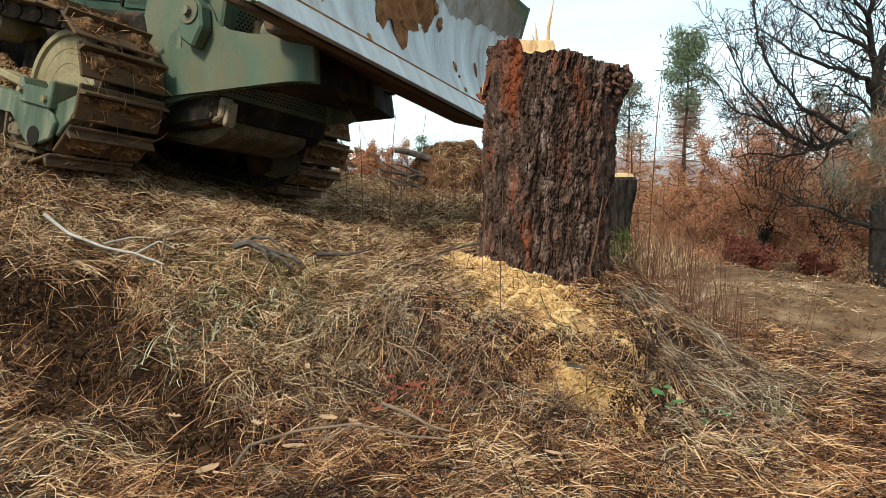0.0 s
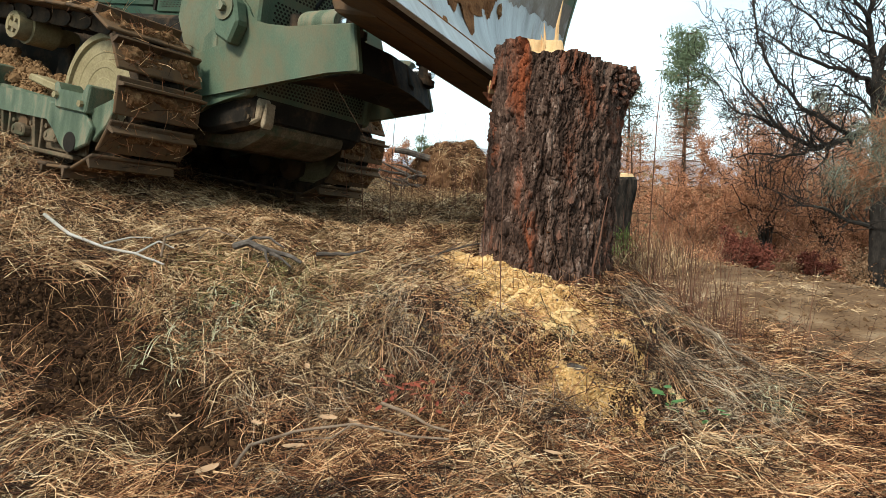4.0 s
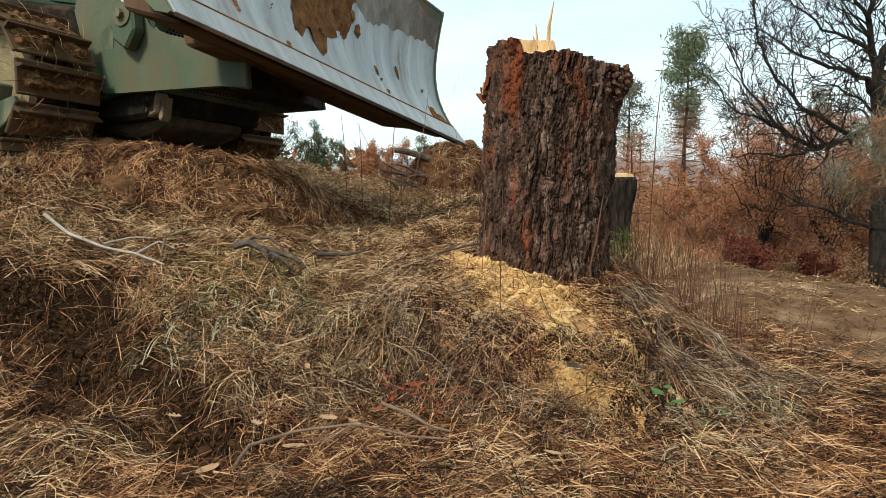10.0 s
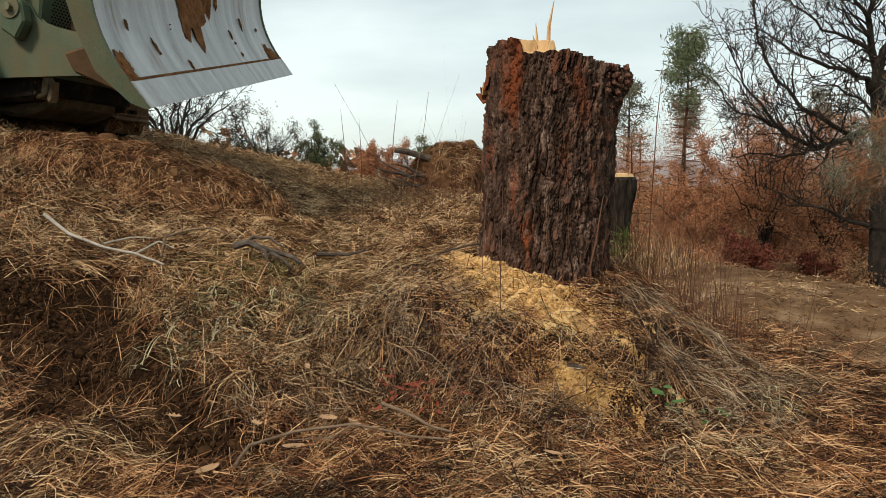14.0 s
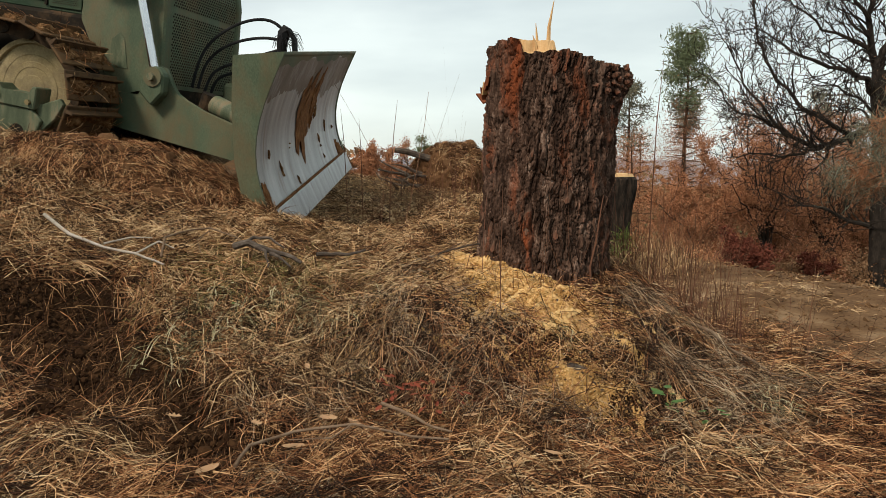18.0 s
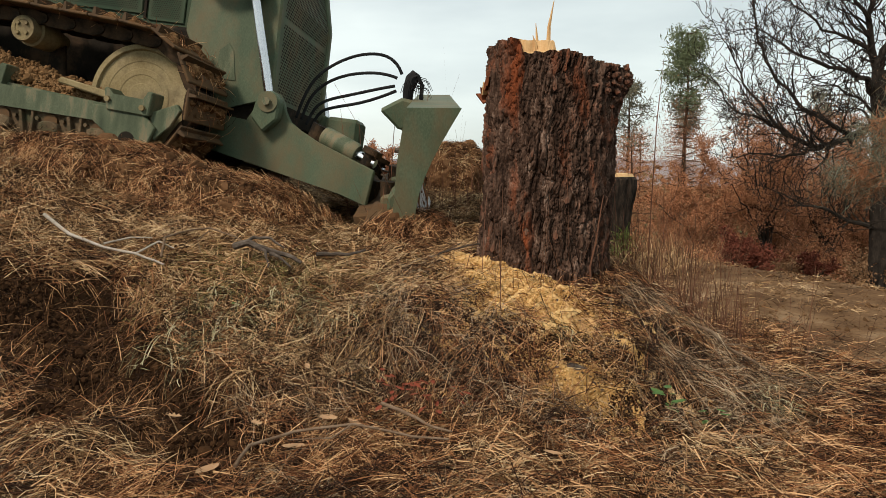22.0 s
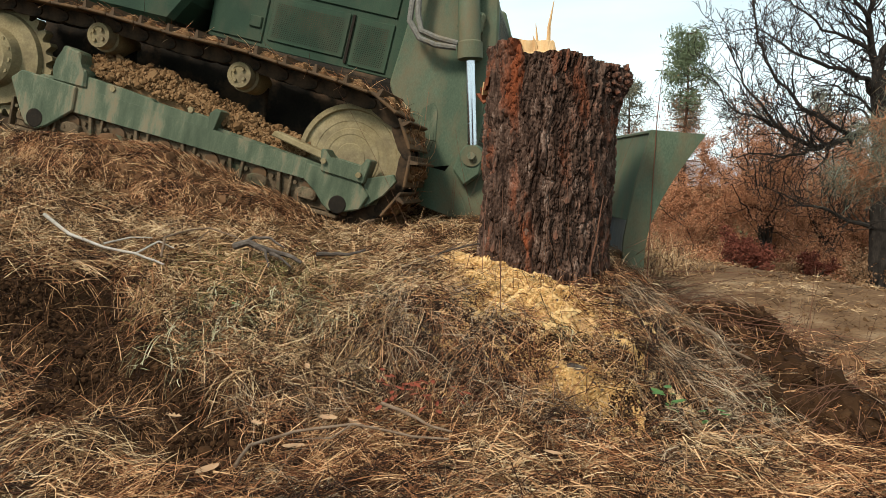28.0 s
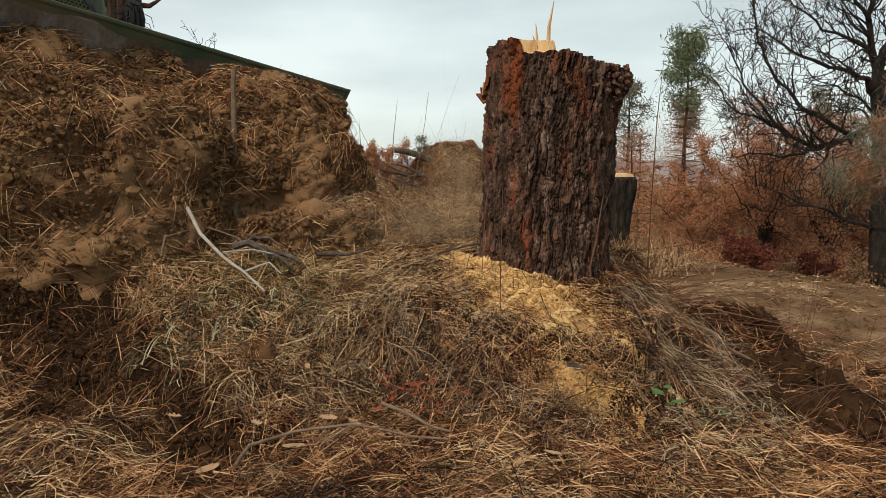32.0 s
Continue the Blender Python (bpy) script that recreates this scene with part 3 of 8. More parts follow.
    part("yoke_arm", prism(bmesh.new(), [(-0.52, 0.02), (-0.5, 0.06), (-0.12, 0.0), (-0.12, -0.05)], ty + o * 0.1, ty + o * 0.22, 0.008), WHEEL, tf)
    for bx, bz in ((-0.1, -0.05), (0.15, -0.08)):
        part("yoke_bolt", lathe(bmesh.new(), [(0.02, ty + o * 0.26), (0.02, ty + o * 0.29), (0.0, ty + o * 0.29)], 6, "Y", (bx, 0, bz)), WHEEL, tf)
    bm = prism(bmesh.new(), [(-1.95, 0.0), (-1.95, 0.09), (-1.6, 0.066), (-1.42, 0.052), (-1.4, 0.03), (-1.12, 0.012), (-1.1, 0.04), (-0.97, 0.03), (-0.97, -0.06), (-1.9, -0.02)], ty + o * 0.15, ty + o * 0.215, 0.008)
    part("frame_cover_plate", bm, GREEN_DUSTY, tf, "dented dusty cover plate")
    part("plate_gusset", prism(bmesh.new(), [(-0.98, -0.06), (-0.98, 0.06), (-0.94, 0.1), (-0.9, 0.09), (-0.93, -0.06)], ty + o * 0.1, ty + o * 0.22, 0.004), GREEN_DUSTY, tf)
    for bx in (-1.72, -1.12):
        part("cover_bolt", lathe(bmesh.new(), [(0.022, ty + o * 0.2), (0.022, ty + o * 0.225), (0.0, ty + o * 0.225)], 6, "Y", (bx, 0, 0.05)), WHEEL, tf)
    part("recoil_block", prism(bmesh.new(), [(-2.18, 0.0), (-1.92, 0.0), (-1.93, 0.12), (-1.99, 0.15), (-2.0, 0.24), (-2.14, 0.26), (-2.16, 0.14), (-2.2, 0.1)], ty + o * 0.1, ty + o * 0.24, 0.015), GREEN_DUSTY, tf)
    # earth caught on the frame
    n = 9000 if side < 0 else 1500
    along, across = rng.uniform(0, 1, n), rng.uniform(-1, 1, n)
    bed = np.where(along < 0.35, 0.25 - 0.02 * along, 0.243 - 0.36 * (along - 0.35)) + 0.03 * np.sin(31 * along) * np.sin(4 * across) + rng.normal(0, 0.012, n)
    at = np.stack([-2.05 + 1.75 * along, ty + 0.15 * across, bed - 0.09 * across ** 2 * np.where(across * o < 0, 1, 1.5) - 0.01], -1)
    cake = arrays("caked_earth", *crumbs(at, 0.003 + rng.gamma(1.5, 0.0042, n)), EARTH_DRY)
    cake.parent = dozer
    cake["label"] = "dry crumbled brown earth caked on the frame"
    part("earth_bed", prism(bmesh.new(), [(-2.05, -0.05), (-2.05, 0.2), (-1.45, 0.2), (-0.9, 0.09), (-0.3, -0.02), (-0.3, -0.1)], ty - 0.1, ty + 0.1, 0.03), EARTH_DRY, cake)
    # bottom rollers and their guard
    for k in range(7):
        cx = -2.35 + k * 0.36
        part("track_roller", lathe(bmesh.new(), [(0.0, ty + o * 0.2), (0.05, ty + o * 0.2), (0.06, ty + o * 0.13), (0.115, ty + o * 0.12), (0.115, ty - o * 0.12), (0.05, ty - o * 0.2), (0.0, ty - o * 0.2)], 18, "Y", (cx, 0, -0.25)), STEEL_DARK, dozer, smooth=True)
        part("roller_guard_rib", prism(bmesh.new(), [(cx + 0.12, -0.18), (cx + 0.145, -0.18), (cx + 0.185, -0.39), (cx + 0.16, -0.39)], ty + o * 0.19 - 0.025, ty + o * 0.19 + 0.025, 0.003), GUARD, dozer)
        part("roller_guard_rib", box(bmesh.new(), cx - 0.14, cx - 0.12, ty + o * 0.19 - 0.025, ty + o * 0.19 + 0.025, -0.39, -0.18, 0.003), GUARD, dozer)
        part("roller_end_cap", prism(bmesh.new(), [(cx - 0.075, -0.31), (cx - 0.06, -0.33), (cx + 0.06, -0.33), (cx + 0.075, -0.31), (cx + 0.07, -0.27), (cx + 0.03, -0.25), (cx - 0.03, -0.25), (cx - 0.07, -0.27)], ty + o * 0.2 - 0.03, ty + o * 0.2 + 0.025, 0.008), GUARD, dozer)
        for bx, bz in ((cx - 0.1, -0.24), (cx + 0.09, -0.24), (cx - 0.045, -0.29), (cx + 0.045, -0.29)):
            part("guard_bolt", lathe(bmesh.new(), [(0.015, ty + o * 0.18), (0.015, ty + o * (0.235 if bz < -0.25 else 0.205)), (0.0, ty + o * (0.236 if bz < -0.25 else 0.206))], 6, "Y", (bx, 0, bz)), GUARD, dozer)
    part("roller_guard", box(bmesh.new(), -2.45, 0.1, ty + o * 0.17 - 0.012, ty + o * 0.17 + 0.012, -0.375, -0.17, 0.005), GUARD, dozer, "mud-dried roller guard plate")
    part("guard_rail", box(bmesh.new(), -2.5, 0.05, ty + o * 0.195 - 0.03, ty + o * 0.195 + 0.03, -0.405, -0.38, 0.006), GUARD, dozer)

# hull, hood, side panels
part("hull", prism(bmesh.new(), [(-2.9, -0.05), (-2.9, 0.62), (0.3, 0.62), (0.72, 0.45), (0.72, -0.02), (0.4, -0.1), (-2.6, -0.12)], 0.42, 1.52, 0.03), DARK, dozer, "oily dark lower hull")
hood = part("hood", prism(bmesh.new(), [(-1.55, 0.6), (-1.55, 1.5), (-1.4, 1.56), (0.1, 1.48), (0.1, 0.6)], 0.5, 1.44, 0.03), GREEN_DEEP, dozer, "dark green engine hood")
for sy, oo in ((0.5, -1), (1.44, 1)):
    for (x0, z0), (x1, z1), mesh in (((-1.04, 0.69), (-0.42, 1.02), True), ((-0.37, 0.65), (-0.07, 1.01), True), ((-1.52, 0.66), (-1.08, 1.3), False), ((-1.04, 1.06), (-0.07, 1.42), False)):
        pn = part("side_panel", box(bmesh.new(), x0, x1, min(sy, sy + oo * 0.014), max(sy, sy + oo * 0.014), z0, z1, 0.005), GREEN_DEEP, hood)
        if mesh and oo < 0:
            bm = bmesh.new()
            nxs, nzs = int((x1 - x0 - 0.06) / 0.0145), int((z1 - z0 - 0.06) / 0.0145)
            for i in range(nxs):
                for j in range(nzs):
                    px, pz = x0 + 0.035 + i * 0.0145 + (j % 2) * 0.007, z0 + 0.035 + j * 0.0145
                    vs = [bm.verts.new((px + 0.0046 * math.cos(a), sy + oo * 0.0175, pz + 0.0046 * math.sin(a))) for a in (0, 1.57, 3.14, 4.71)]
                    bm.faces.new(vs)
            part("mesh_screen", bm, DARK, pn)
    part("panel_latch", box(bmesh.new(), -1.2, -1.1, min(sy, sy + oo * 0.03), max(sy, sy + oo * 0.03), 0.76, 0.85, 0.008), GREEN_DEEP, hood)
    part("panel_gap", box(bmesh.new(), -0.405, -0.385, min(sy, sy + oo * 0.016), max(sy, sy + oo * 0.016), 0.66, 1.02), DARK, hood)
part("fuel_tank", prism(bmesh.new(), [(-2.95, 0.62), (-2.95, 1.3), (-1.6, 1.3), (-1.6, 0.85), (-1.75, 0.62)], 0.3, 1.64, 0.04), GREEN_DEEP, dozer)
cab = part("cab", prism(bmesh.new(), [(-2.75, 1.3), (-2.7, 2.25), (-1.65, 2.25), (-1.45, 1.3)], 0.3, 1.64, 0.05), GREEN, dozer)

# radiator guard: side cheeks, sloped front grille
for y0, y1 in ((0.36, 0.44), (1.50, 1.58)):
    part("radiator_cheek", prism(bmesh.new(), [(0.02, 0.58), (0.08, 1.5), (0.55, 1.5), (0.66, 1.3), (0.74, 0.95), (0.76, 0.2), (0.74, 0.15), (0.6, 0.12), (0.42, 0.07), (0.28, 0.0), (0.2, 0.3)], y0, y1, 0.015), GREEN, dozer, "dusty green radiator guard side")
    yy = y0 - 0.006 if y0 < 1 else y1 + 0.006
    part("cheek_patch", prism(bmesh.new(), [(0.30, 0.26), (0.31, 0.47), (0.38, 0.53), (0.42, 0.48), (0.46, 0.26)], min(yy, yy + 0.01), max(yy, yy + 0.01), 0.002), GREEN_DUSTY, dozer)
part("grille_frame", prism(bmesh.new(), [(0.58, 0.15), (0.74, 0.15), (0.72, 0.95), (0.62, 1.35), (0.5, 1.48), (0.4, 1.48)], 0.44, 1.50), GREEN, dozer)
bm = bmesh.new()
for i in range(30):
    for j in range(52):
        z = 0.2 + j * 0.0215
        if 26 <= j <= 27:
            continue
        x = 0.7405 - max(0, z - 0.15) * 0.023 - max(0, z - 0.95) * 0.22
        y = 0.5 + i * 0.033 + (j % 2) * 0.0165
        vs = [bm.verts.new((x, y + 0.012 * math.cos(a), z + 0.0085 * math.sin(a))) for a in np.linspace(0, 5.24, 6)]
        bm.faces.new(vs)
part("perforated_screen", bm, DARK, dozer, "dark perforated grille openings")

# lift cylinders
PIN, CYL_TOP = Vector((0.78, 0.0, 0.12)), Vector((0.5, 0.0, 1.12))
PIVOT = Vector((-0.55, 0.0, -0.10))
lifts = []
for y in (0.28, 1.66):
    brl = part("lift_cylinder", lathe(bmesh.new(), [(0.0, 0.32), (0.07, 0.32), (0.078, 0.3), (0.078, -0.14), (0.09, -0.15), (0.09, -0.26), (0.05, -0.27), (0.0, -0.27)], 20, "Z"), GREEN, dozer, "green hydraulic lift cylinder", True)
    part("cylinder_bracket", box(bmesh.new(), 0.42, 0.6, min(y, y + (0.12 if y < 1 else -0.12)), max(y, y + (0.12 if y < 1 else -0.12)), 1.05, 1.2, 0.02), GREEN, dozer)
    rod = part("cylinder_rod", lathe(bmesh.new(), [(0.0, 0.0), (0.034, 0.0), (0.034, 0.85), (0.0, 0.85)], 16, "Z"), CHROME, dozer, "polished steel rod", True)
    part("rod_eye", lathe(bmesh.new(), [(0.035, -0.05), (0.075, -0.05), (0.075, 0.05), (0.035, 0.05)], 18), GREEN, rod)
    part("pin_bolt", lathe(bmesh.new(), [(0.03, -0.08), (0.03, 0.08), (0.0, 0.08)], 6), GREEN_DUSTY, rod)
    lifts.append((brl, rod, y))
    sgn = -1 if y < 1 else 1
    for k, off in enumerate((0.0, 0.05)):
        bm = tube(bmesh.new(), [(0.1 + 0.03 * k, y + sgn * 0.02, 1.5), (0.08 + 0.04 * k, y + sgn * 0.05, 1.2), (0.1 + 0.05 * k, y + sgn * 0.06, 1.02 + off), (0.2, y + sgn * 0.07, 0.92 + off), (0.32, y + sgn * 0.06, 0.9 + off), (0.46, y + sgn * 0.03, 0.92 + off * 0.6)], 0.022, 8)
        part("lift_hose", bm, HOSE, dozer, smooth=True)

# push frame that carries the blade; built at its lowest place, turned about PIVOT
ARM_OUT = [(-0.7, -0.22), (-0.7, 0.04), (-0.3, 0.04), (0.35, 0.0), (0.6, -0.03), (0.66, 0.1), (0.70, 0.18), (0.76, 0.215), (0.83, 0.195), (0.872, 0.12), (0.885, 0.05), (0.92, -0.0), (1.0, -0.05), (1.15, -0.11), (1.6, -0.26), (1.57, -0.53), (1.36, -0.45), (0.34, -0.27), (0.0, -0.25)]
arm = part("push_frame", prism(bmesh.new(), ARM_OUT, 0.335, 0.385, 0.01), GREEN, dozer, "scuffed green push frame")
part("push_arm", prism(bmesh.new(), [q if q[0] < 1.2 else (1.3, max(q[1], -0.43) if q[1] < -0.3 else -0.16) for q in ARM_OUT if q[0] != 1.36], 1.555, 1.605, 0.01), GREEN, arm)
for y0, y1 in ((0.24, 0.335), (1.605, 1.70)):
    part("pin_lug", prism(bmesh.new(), [(0.66, 0.0), (0.69, 0.14), (0.74, 0.2), (0.82, 0.2), (0.87, 0.14), (0.86, 0.0), (0.76, -0.1)], y0, y1, 0.015), GREEN, arm)
for y0 in (0.338, 1.558):
    bm = bmesh.new()
    rows = []
    for k in range(40):
        x = -0.28 + 0.86 * k / 39
        z = 0.04 - (x + 0.3) * 0.0615 if x < 0.35 else 0.0 - (x - 0.35) * 0.12
        rows.append([bm.verts.new((x, y0 + 0.044 * j / 4, z + (0.004 + 0.007 * noise.noise(Vector((x * 12, j, y0)))) * (1 if 0 < j < 4 else 0.1))) for j in range(5)])
    for p, q in zip(rows, rows[1:]):
        for j in range(4):
            bm.faces.new((p[j], p[j + 1], q[j + 1], q[j]))
    part("dust_ledge", bm, EARTH_DRY, arm, "brown dust lying on the arm", True)
nose = bmesh.new()
low = [(1.0, 0.385), (1.57, 0.385), (1.56, 0.72), (1.5, 0.97), (1.42, 1.22), (1.3, 1.555), (1.0, 1.555), (1.12, 1.3), (1.12, 0.64)]


def arm_low(x):
    return max(-0.53, -0.27 - (x - 0.34) * 0.178 - max(0, x - 1.36) * 0.2)


vs0 = [nose.verts.new((x, y, arm_low(x) + 0.004)) for x, y in low]
vs1 = [nose.verts.new((x, y, arm_low(x) + 0.2)) for x, y in low]
nose.faces.new(vs0)
nose.faces.new(vs1)
for i in range(len(low)):
    j = (i + 1) % len(low)
    nose.faces.new((vs0[i], vs1[i], vs1[j], vs0[j]))
part("front_crossbeam", nose, DARK, arm, "mud-stained box crossbeam")
part("ball_mount", lathe(bmesh.new(), [(0.0, -0.49), (0.1, -0.48), (0.13, -0.44), (0.12, -0.3), (0.0, -0.28)], 20, "Z", (1.38, MID, 0)), DARK, arm, smooth=True)
part("hose_tower", box(bmesh.new(), 1.02, 1.3, 0.85, 1.09, -0.35, 0.14, 0.03), GREEN, arm)
for y in (0.52, 1.42):
    bm = bmesh.new()
    lathe(bm, [(0.0, 0.0), (0.075, 0.0), (0.08, 0.02), (0.08, 0.27), (0.068, 0.3), (0.0, 0.3)], 20, "X")
    c = part("angle_cylinder", bm, GREEN_DUSTY, arm, "pale green hydraulic angle cylinder", True)
    c.matrix_basis = pose(1.14 if y < 1 else 0.98, y, -0.05, 0, 20, -8 if y < 1 else 8)
    part("cylinder_rod", lathe(bmesh.new(), [(0.0, 0.29), (0.035, 0.29), (0.035, 0.46), (0.0, 0.46)], 14, "X"), CHROME, c, smooth=True)
    part("rod_yoke", lathe(bmesh.new(), [(0.0, -0.09), (0.075, -0.09), (0.075, -0.05), (0.05, -0.05), (0.05, 0.05), (0.075, 0.05), (0.075, 0.09), (0.0, 0.09)], 18, "Z", (0.4, 0, 0)), DARK, c)
    part("cylinder_end", lathe(bmesh.new(), [(0.0, -0.06), (0.065, -0.06), (0.065, 0.06), (0.0, 0.06)], 16, "Z", (-0.06, 0, 0)), DARK, c)
part("hitch_block", prism(bmesh.new(), [(0.3, 0.0), (0.3, 0.13), (0.74, 0.16), (0.79, 0.1), (0.78, 0.02), (0.7, -0.02), (0.56, 0.02)], 0.446, 0.56, 0.012), HITCH, dozer, "dusty tan mounting block")
for bx, bz in ((0.52, 0.09), (0.69, 0.1), (0.7, 0.03)):
    part("hitch_bolt", lathe(bmesh.new(), [(0.0, 0.428), (0.016, 0.428), (0.018, 0.45), (0.0, 0.45)], 8, "Y", (bx, 0, bz)), GUARD, dozer)
part("hitch_ear", prism(bmesh.new(), [(0.78, 0.0), (0.8, 0.13), (0.815, 0.13), (0.82, 0.0), (0.8, -0.03)], 0.46, 0.54, 0.006), HITCH, dozer)
part("oil_pan", prism(bmesh.new(), [(-0.3, -0.2), (-0.3, 0.0), (0.7, 0.06), (0.74, -0.03), (0.68, -0.09), (0.5, -0.18)], 0.55, 1.36, 0.03), GUARD, dozer, "mud-dried belly guard")
part("front_screen", prism(bmesh.new(), [(0.7, 0.02), (0.745, 0.03), (0.745, 0.16), (0.7, 0.16)], 0.44, 1.5), DARK, dozer)

# blade; its own space: x forward, the origin at the middle of the cutting edge
BW, BH = 1.40, 1.15


def blade_x(z):
    u = z / BH
    return 0.05 * u - 0.21 * math.sin(math.pi * min(1, u * 0.98)) * (1 - 0.25 * u)


zs = [0.15 + (BH - 0.15) * k / 30 for k in range(31)]
front = [(blade_x(z), z) for z in zs]
back = [(x - 0.03, z) for x, z in front]
blade = part("blade", prism(bmesh.new(), front + back[::-1], -BW, BW), STEEL_BLADE, dozer, "scoured grey steel dozer blade with rust", True)
part("cutting_edge", prism(bmesh.new(), [(0.012, 0.0), (blade_x(0.15) + 0.016, 0.165), (blade_x(0.15) - 0.012, 0.165), (-0.02, 0.0)], -BW - 0.005, BW + 0.005, 0.003), STEEL_BLADE, blade, "worn bolted cutting edge")
part("edge_seam", box(bmesh.new(), blade_x(0.165) + 0.004, blade_x(0.165) + 0.016, -BW, BW, 0.166, 0.182), RUST, blade)
part("top_plate", prism(bmesh.new(), [(0.05, BH), (0.052, BH + 0.02), (-0.26, BH - 0.01), (-0.26, BH - 0.03), (0.02, BH - 0.03)], -BW, BW, 0.004), GREEN, blade)
for y0, y1 in ((-BW - 0.025, -BW), (BW, BW + 0.025)):
    o = [(x + 0.008, z) for x, z in front[::3]] + [(0.055, BH + 0.02), (-0.26, BH - 0.01), (-0.285, BH * 0.72), (-0.285, 0.5), (-0.25, 0.26), (-0.1, 0.05), (-0.02, 0.0), (0.0, 0.0)]
    part("end_plate", prism(bmesh.new(), o, y0, y1), GREEN, blade, "dusty green blade end plate")
part("back_brace", prism(bmesh.new(), [(-0.22, 0.18), (-0.2, 0.5), (-0.26, 0.62), (-0.36, 0.5), (-0.34, 0.22)], -BW * 0.55, BW * 0.55, 0.02), GREEN, blade)
part("lower_back_plate", prism(bmesh.new(), [(-0.02, 0.02), (-0.09, 0.04), (-0.24, 0.24), (-0.24, 0.34), (-0.2, 0.34)], -BW, BW, 0.004), DARK, blade, "rusty dark underside of the blade")
part("blade_underframe", prism(bmesh.new(), [(-0.03, 0.03), (-0.12, 0.05), (-0.46, 0.28), (-0.48, 0.4), (-0.24, 0.42)], -BW * 0.93, BW * 0.85, 0.015), STEEL_DARK, blade, "mud-stained underside of the blade")
part("underframe_lip", prism(bmesh.new(), [(-0.3, 0.17), (-0.56, 0.29), (-0.58, 0.37), (-0.4, 0.4)], -BW * 0.6, BW * 0.8, 0.015), STEEL_DARK, blade)
part("back_skin", prism(bmesh.new(), [(-0.24, 0.6), (-0.25, BH - 0.03), (-0.23, BH - 0.03), (-0.2, 0.6)], -BW, BW), GREEN, blade)
for y in (-0.45, 0.45):
    part("cylinder_lug", prism(bmesh.new(), [(-0.2, 0.32), (-0.2, 0.52), (-0.42, 0.46), (-0.42, 0.38)], y - 0.07, y + 0.07, 0.02), GREEN, blade)
    part("lug_pin", lathe(bmesh.new(), [(0.05, 0.28), (0.05, 0.56), (0.0, 0.56)], 12, "Z", (-0.38, y, 0)), DARK, blade)
part("hose_guard", prism(bmesh.new(), [(-0.5, BH - 0.1), (-0.34, BH + 0.0), (-0.2, BH - 0.02), (-0.2, BH - 0.2), (-0.34, BH - 0.24)], -0.22, 0.1, 0.02), GREEN, blade)
block = part("hose_block", tube(bmesh.new(), [(-0.3, -0.1, BH - 0.05), (-0.3, -0.1, BH + 0.06), (-0.28, -0.1, BH + 0.14), (-0.25, -0.1, BH + 0.19)], [0.035, 0.042, 0.05, 0.035], 8), RUBBER, blade, "clamped hose bundle above the blade", True)
for k in range(3):
    part("hose_end", tube(bmesh.new(), [(-0.28, -0.13 + 0.03 * k, BH + 0.15), (-0.24, -0.13 + 0.03 * k, BH + 0.17), (-0.2, -0.12 + 0.03 * k, BH + 0.1), (-0.2, -0.12 + 0.03 * k, BH)], 0.016, 8), RUBBER, block, smooth=True)
bm = bmesh.new()
for k in range(40):
    a, b = rng.uniform(0, 6.28), rng.uniform(0.03, 0.1)
    p = Vector((-0.27 + 0.04 * math.cos(a), -0.1 + 0.04 * math.sin(a), BH + rng.uniform(0.06, 0.17)))
    tube(bm, [p, p + Vector((b * 0.7 * math.cos(a) + 0.02, b * math.sin(a), -0.2 * b)), p + Vector((b * math.cos(a) + 0.03, b * 1.3 * math.sin(a), -0.9 * b))], [0.003, 0.0025, 0.0015], 3)
part("frayed_wrap", bm, RUBBER, block, "frayed dark wrapping fibres")
skin = []
for k in range(41):
    y = -BW + 0.004 + (2 * BW - 0.008) * k / 40
    dip = 0.05 + 0.022 * math.sin(5 * y + 1) + 0.014 * math.sin(17 * y)
    skin.append((y, BH - dip))
bm = bmesh.new()
cols = [[bm.verts.new((blade_x(z0 + (BH - 0.004 - z0) * j / 8) + 0.003, y, z0 + (BH - 0.004 - z0) * j / 8)) for j in range(9)] for y, z0 in skin]
for p, q in zip(cols, cols[1:]):
    for j in range(8):
        bm.faces.new((p[j], q[j], q[j + 1], p[j + 1]))
part("paint_band", bm, GREEN, blade, "green paint left along the upper edge", True)
bm = bmesh.new()
cols = []
for k in range(81):
    y = -BW + 0.004 + (2 * BW - 0.008) * k / 80
    z0 = BH - 0.3 - 0.05 * math.sin(2.6 * y + 0.6) - 0.1 * noise.noise(Vector((y * 5, 1, 0))) - 0.06 * noise.noise(Vector((y * 21, 3, 0)))
    cols.append([bm.verts.new((blade_x(z0 + (BH - 0.03 - z0) * j / 8) + 0.0016, y, z0 + (BH - 0.03 - z0) * j / 8)) for j in range(9)])
for p, q in zip(cols, cols[1:]):
    for j in range(8):
        bm.faces.new((p[j], q[j], q[j + 1], p[j + 1]))
part("rust_film", bm, STEEL_RUSTED, blade, "brown rust film on the upper face", True)
